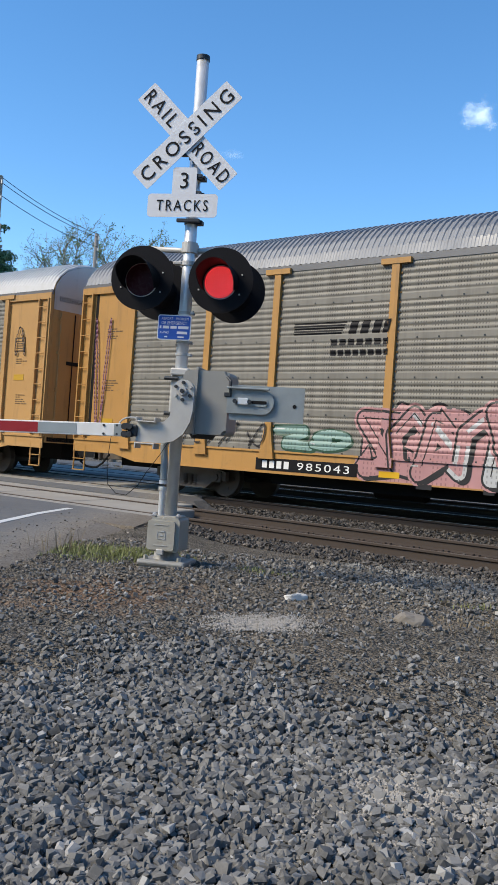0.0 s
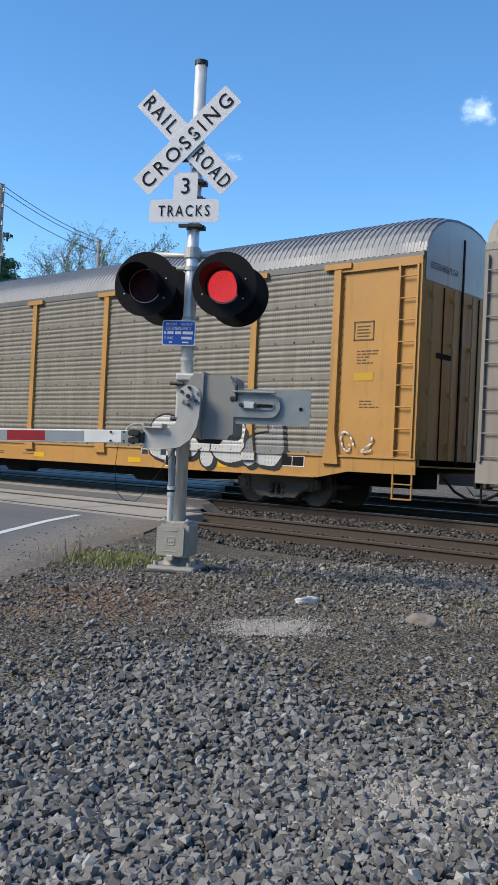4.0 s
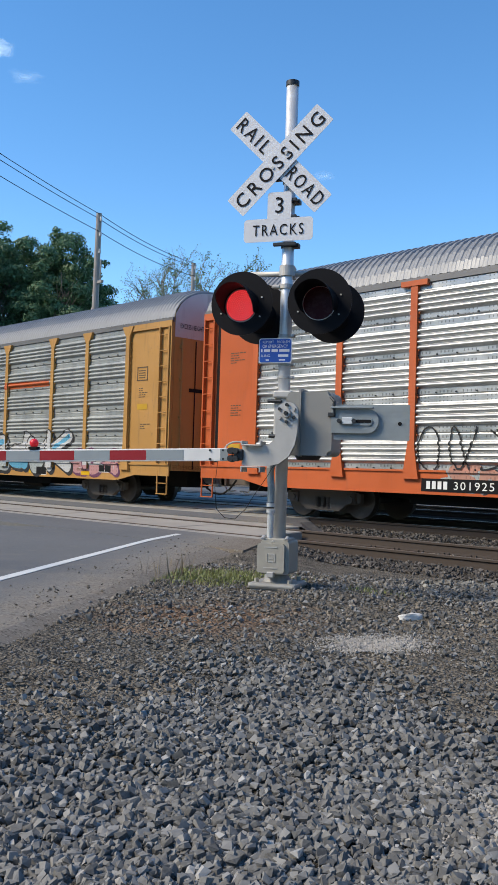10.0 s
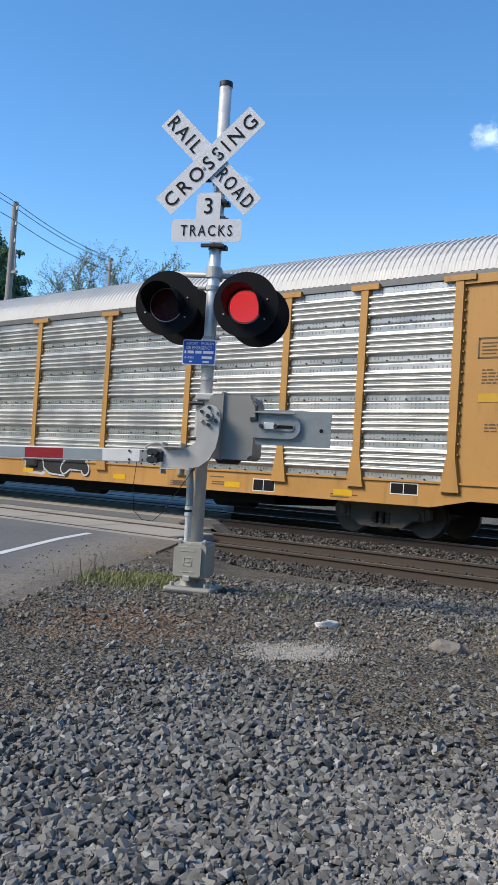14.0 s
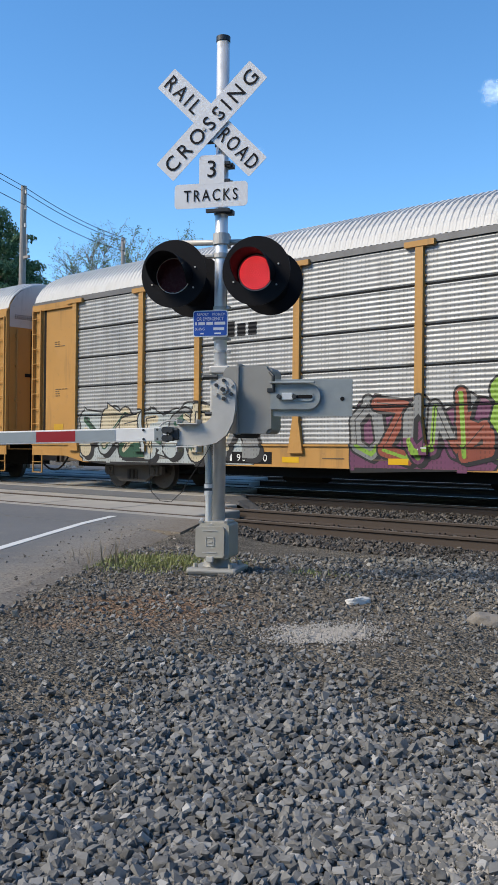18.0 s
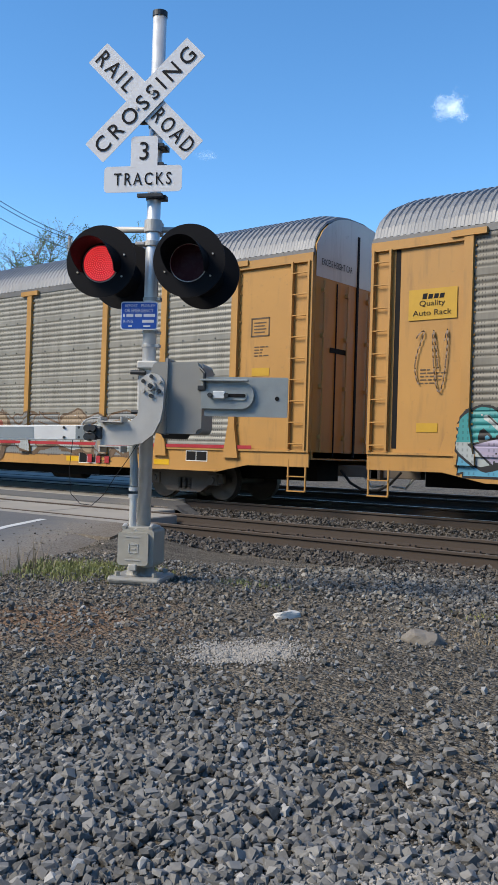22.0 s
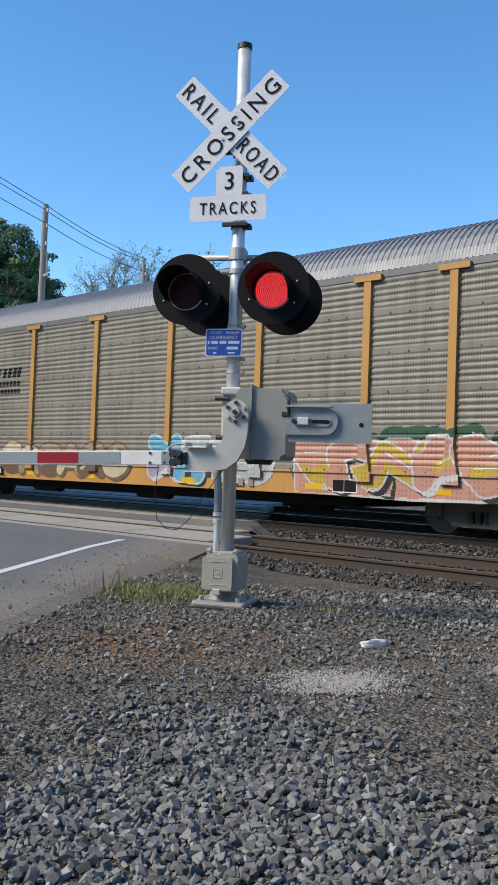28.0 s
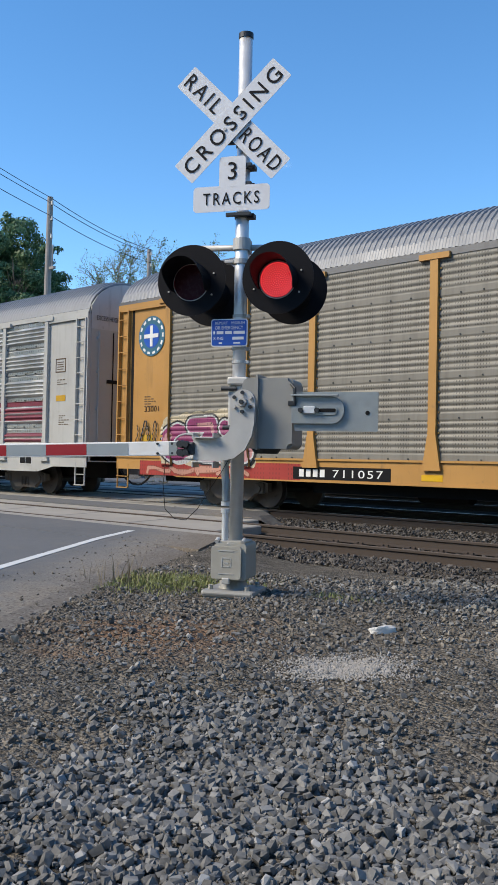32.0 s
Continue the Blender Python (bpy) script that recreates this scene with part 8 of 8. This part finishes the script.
soil = lambda x, y, r: y < 4.9 and road_coords(x, y)[1] > 0.55 + 1.1 * r.random() - 0.06 * max(0.0, min(10.0, -road_coords(x, y)[0])) and r.random() < 0.55 + 0.45 * noise.noise((x * 1.1, y * 1.1, 5))
far_places = patch_places(npr, 3.3, 6.8, 1000, 0.003, 0.011, 0.0, soil) + patch_places(npr, 6.6, 11.0, 900, 0.006, 0.022, 0.2, soil)
scatter("fine_gravel", "small brown-grey stones scattered over the dirt", far_places[::2], STONE_BROWN, 22)
spill = []
for _ in range(9000):                        # coarse grey stone spilled from the track bed down to the post
    x, y = npr.uniform(-0.4, 6.0), npr.uniform(-0.1, 5.0)
    along, side = road_coords(x, y)
    thick = float(np.interp(y + 0.25 * x + 0.6 * noise.noise((x * 1.3, y * 1.3, 12)), [0.6, 1.5, 3.2], [0.0, 0.55, 1.0])) * (0.7 + 0.5 * noise.noise((x * 2.1, y * 2.1, 15)))
    if side > 2.3 and npr.random() < thick:
        spill.append((x, y, 0.011 + 0.02 * npr.random() ** 1.5, 0.3))
scatter("spilled_ballast", "grey and brown ballast spilled beside the near track", spill, stone_material("ballast_spilled", (0.075, 0.071, 0.064), (0.26, 0.25, 0.225), False), 29)
scatter("fine_grit", "small grey stones scattered over the dirt", far_places[1::2], STONE, 24)
verge = []
for _ in range(9000):
    a, k = npr.uniform(-9.0, 6.0), npr.uniform(-0.5, 2.0)
    if npr.random() < ((k + 0.5) / 2.5) ** 2.2 * (0.5 + noise.noise((a * 0.9, k * 1.5, 3))):
        x, y = road_point(a, k - 0.05 * max(0.0, -a))
        verge.append((x, y, (0.004 + 0.011 * npr.random() ** 2) * (2.0 if npr.random() < 0.03 else 1.0)))
scatter("road_grit", "dark grit and small clods strewn over the asphalt's edge", [(x, y, r, 0.3 + (track_level(y) - ground_z(x, y)) / r if road_coords(x, y)[1] < 1.15 else 0.4) for x, y, r in verge], STONE_BROWN, 26)
bal = []
for _ in range(15000):
    y = npr.uniform(4.0, 9.6)
    x = npr.uniform(-8.5, 4.5)
    if road_coords(x, y)[1] < 1.75 or min(abs(y - r[0]) for r in RAILS) < 0.09 or (5.7 < y < 7.14 and npr.random() < 0.75):
        continue
    bal.append((x, y, npr.uniform(0.018, 0.036), 0.35))
scatter("track_ballast", "brown-grey ballast stones between rails and ties", bal, stone_material("ballast_oily", (0.035, 0.03, 0.026), (0.13, 0.115, 0.1), False), 23)
for i in range(300):
    d = npr.uniform(2.1, 3.2)
    s = npr.uniform(-0.36 * d, 0.36 * d)
    p = STAND + VIEW * d + ACROSS * s
    key = ("stone", int(npr.integers(len(SHAPES))))
    st = shared(key, lambda: (SHAPES[key[1]][0].tolist(), SHAPES[key[1]][1]), STONE_ONE, ground, "stone")
    r = npr.uniform(0.014, 0.025)
    st.matrix_local = Matrix.Translation((p.x, p.y, ground_z(p.x, p.y) + r * 0.5)) @ Euler(npr.uniform(0, 6.28, 3).tolist()).to_matrix().to_4x4() @ Matrix.Diagonal((r, r, r, 1))


def flat_stone(name, x, y, w, d, h, rz, material, label, seed):
    rng = random.Random(seed)
    bm = bmesh.new()
    bmesh.ops.create_icosphere(bm, subdivisions=3, radius=1.0)
    for v in bm.verts:
        n3 = noise.noise((v.co.x * 1.6 + seed, v.co.y * 1.6, v.co.z * 1.6))
        v.co = Vector((v.co.x * w / 2 * (1 + 0.25 * n3), v.co.y * d / 2 * (1 + 0.25 * n3), max(-0.3, min(0.75, v.co.z)) * h * (1 + 0.3 * n3)))
    ob = part(name, bm, material)
    ob.matrix_world = pose(x, y, ground_z(x, y) + h * 0.2, rng.uniform(-6, 6), rng.uniform(-6, 6), rz)
    return tagged(ob, label, "stone")


flat_stone("pale_stone", 1.85, -0.42, 0.24, 0.07, 0.045, 70, plain("pale_stone", (0.62, 0.6, 0.55), 0.85, 0, 0.25, 14, 0.4), "pale flat stone lying on the dirt", 3)
flat_stone("slab_fragment", 2.95, -0.55, 0.24, 0.17, 0.06, 20, plain("slab_grey", (0.2, 0.18, 0.155), 0.9, 0, 0.25, 14, 0.4), "flat grey slab fragment half sunk in dirt", 5)


def dust_patch(cx, cy, su, sv, count):
    """A worn spot of pale crushed dust."""
    m = Nodes("pale_dust")
    co = m.coords(False)
    n = m.noise(co, 26, 5, 0.7)
    col = m.mix(n, (0.2, 0.185, 0.165), (0.5, 0.47, 0.42))
    m.bump(m.noise(co, 90, 4), 0.5, 0.006)
    mat_ = m.finish(col, 0.95)
    rng = np.random.default_rng(4)
    verts, faces, base = [], [], 0
    for _ in range(count):
        u, v = rng.normal(0, su), rng.normal(0, sv)
        p = Vector((cx, cy)) + ACROSS * u + VIEW * v
        r = rng.uniform(0.003, 0.008)
        vs, fs = SHAPES[int(rng.integers(len(SHAPES)))]
        verts.append((vs * r) @ turn_matrix(rng).T + np.array((p.x, p.y, ground_z(p.x, p.y) + r * 0.3 + 0.012)))
        faces += [(a + base, b + base, c + base) for a, b, c in fs]
        base += len(vs)
    me = bpy.data.meshes.new("crushed_dust")
    me.from_pydata(np.concatenate(verts).tolist(), [], faces)
    tagged(link("crushed_dust", me, mat_), "patch of pale crushed stone dust", "gravel", kind="stuff")


dust_patch(2.38, -1.52, 0.17, 0.13, 4200)
dust_patch(4.55, -3.44, 0.2, 0.17, 5200)


def make_grass(name, cx, cy, rx, ry, count, seed, tall, label, material):
    rng = np.random.default_rng(seed)
    verts, faces = [], []
    for _ in range(count):
        u, v = rng.normal(0, 0.45, 2)
        x, y = cx + u * rx * ACROSS.x + v * ry * VIEW.x, cy + u * rx * ACROSS.y + v * ry * VIEW.y
        h, a, w = tall * rng.uniform(0.35, 1.0), rng.uniform(0, 6.28), rng.uniform(0.002, 0.005)
        lean = rng.uniform(0.1, 0.8) * h
        z = ground_z(x, y)
        dx, dy = math.cos(a), math.sin(a)
        n0 = len(verts)
        verts += [(x - dy * w, y + dx * w, z - 0.01), (x + dy * w, y - dx * w, z - 0.01), (x + dx * lean * 0.4 + dy * w * 0.7, y + dy * lean * 0.4 - dx * w * 0.7, z + h * 0.6),
                  (x + dx * lean * 0.4 - dy * w * 0.7, y + dy * lean * 0.4 + dx * w * 0.7, z + h * 0.6), (x + dx * lean, y + dy * lean, z + h)]
        faces += [(n0, n0 + 1, n0 + 2, n0 + 3), (n0 + 3, n0 + 2, n0 + 4)]
    return tagged(part(name, (verts, faces), material), label, "grass", kind="stuff")


GRASS = leaf_material("grass_blades", (0.2, 0.23, 0.08))
DRY = leaf_material("grass_dry", (0.2, 0.17, 0.11))
make_grass("grass_tuft", -0.95, 0.15, 0.75, 0.7, 3200, 1, 0.065, "green weedy grass at the asphalt's edge", GRASS)
make_grass("grass_stalks", -1.3, -0.25, 0.35, 0.3, 40, 2, 0.34, "thin tall grass stalks", DRY)
make_grass("weeds_by_post", 0.75, 0.55, 0.3, 0.25, 160, 3, 0.05, "low green weeds beside the post", GRASS)
make_grass("weeds_right", 2.9, 0.7, 0.5, 0.3, 120, 4, 0.04, "sparse low weeds in the gravel", GRASS)
make_grass("dry_grass", 3.6, -0.2, 0.5, 0.7, 900, 5, 0.04, "dry brown grass on the dirt", DRY)


# the broken asphalt end beside the second track
def asphalt_mound():
    nx, ny, verts, faces = 22, 16, [], []
    for j in range(ny + 1):
        v = j / ny
        y = 7.98 + 1.5 * v
        for i in range(nx + 1):
            u = i / nx
            end = 0.55 + 0.12 * noise.noise((3.0, y * 2.2, 0)) + 0.2 * (0.5 - abs(v - 0.5))
            x = -8.2 + 1.75 * u - 0.787 * (y - 8.0)
            top = track_level(y) + 0.012
            k = min(1.0, max(0.0, (u - end) / 0.34)) + 1.2 * max(0.0, abs(v - 0.5) - 0.38) * (u > 0.2)
            z = top - 0.3 * min(1.0, k) + 0.03 * noise.noise((x * 5, y * 5, 1)) * min(1.0, 3 * k) + 0.015 * noise.noise((x * 14, y * 14, 1)) * min(1.0, 3 * k)
            verts.append((x, y, z))
    w = nx + 1
    faces = [(j * w + i, j * w + i + 1, (j + 1) * w + i + 1, (j + 1) * w + i) for j in range(ny) for i in range(nx)]
    ob = part("asphalt_mound", (verts, faces), plain("asphalt_broken", (0.075, 0.073, 0.07), 0.95, 0, 0.4, 12, 0.8))
    return tagged(ob, "broken sloping end of dark asphalt between the tracks", "asphalt")


asphalt_mound()


# ---- what moves ----
LIT_RIGHT, LIT_LEFT, BLINK = 0.55, 0.0075, 1.0835   # when each lamp takes over, and the period


def lamp_rows(first):
    """Rows for an insert: its lit face forward for half the period, then its dark face."""
    events = []
    for n in range(-1, 31):
        on, off = (LIT_RIGHT, LIT_LEFT + BLINK) if first == LIT_RIGHT else (LIT_LEFT, LIT_RIGHT)
        events += [(on + n * BLINK, True), (off + n * BLINK, False)]
    lit = [e for e in events if e[0] <= 0][-1][1]
    turn = 0.0 if lit else 180.0
    rows = [(0.0, turn)]
    for t, on in events:
        whole = round(t + 0.05)
        if t < whole < t + 0.1:                 # a turn is done by the full second
            t = whole - 0.1
        if 0 < t < 31.95:
            rows += [(t, turn), (t + 1 / 30, turn + 60), (t + 2 / 30, turn + 120), (t + 0.1, turn + 180)]
            turn += 180.0
    rows.append((32.0, turn))
    return rows


def motions():
    steps = [i * 1.0 for i in range(33)]
    for car, at in CARS:
        walk(car, [(t, pose(at - travelled(t), TRACK_Y, RAIL_Z)) for t in steps])
    for ws, at, d in WHEELSETS:
        # each wheelset rolls while its car goes by; one row for each thirtieth of a second
        t0 = max(0.0, (at - 8.0) / SPEED)
        t1 = min(32.0, (at + 60.0) / (SPEED - 0.4))
        if t1 <= 0:
            t0, t1 = 0.0, 1.5
        n = max(2, int((t1 - t0) * 30))
        rows = [] if t0 <= 0 else [(0.0, pose(d, 0, 0.43))]
        rows += [(t0 + i / 30, pose(d, 0, 0.43) @ Matrix.Rotation(-(travelled(t0 + i / 30) - travelled(t0)) / 0.43, 4, "Y")) for i in range(n + 1)]
        if rows[-1][0] < 31.9:
            rows.append((32.0, rows[-1][1]))
        walk(ws, rows)
    for ins, first in zip(FLASHERS, (LIT_LEFT, LIT_RIGHT)):
        walk(ins, [(t, pose(0, -0.012, -0.02, 0, 0, a)) for t, a in lamp_rows(first)])


motions()
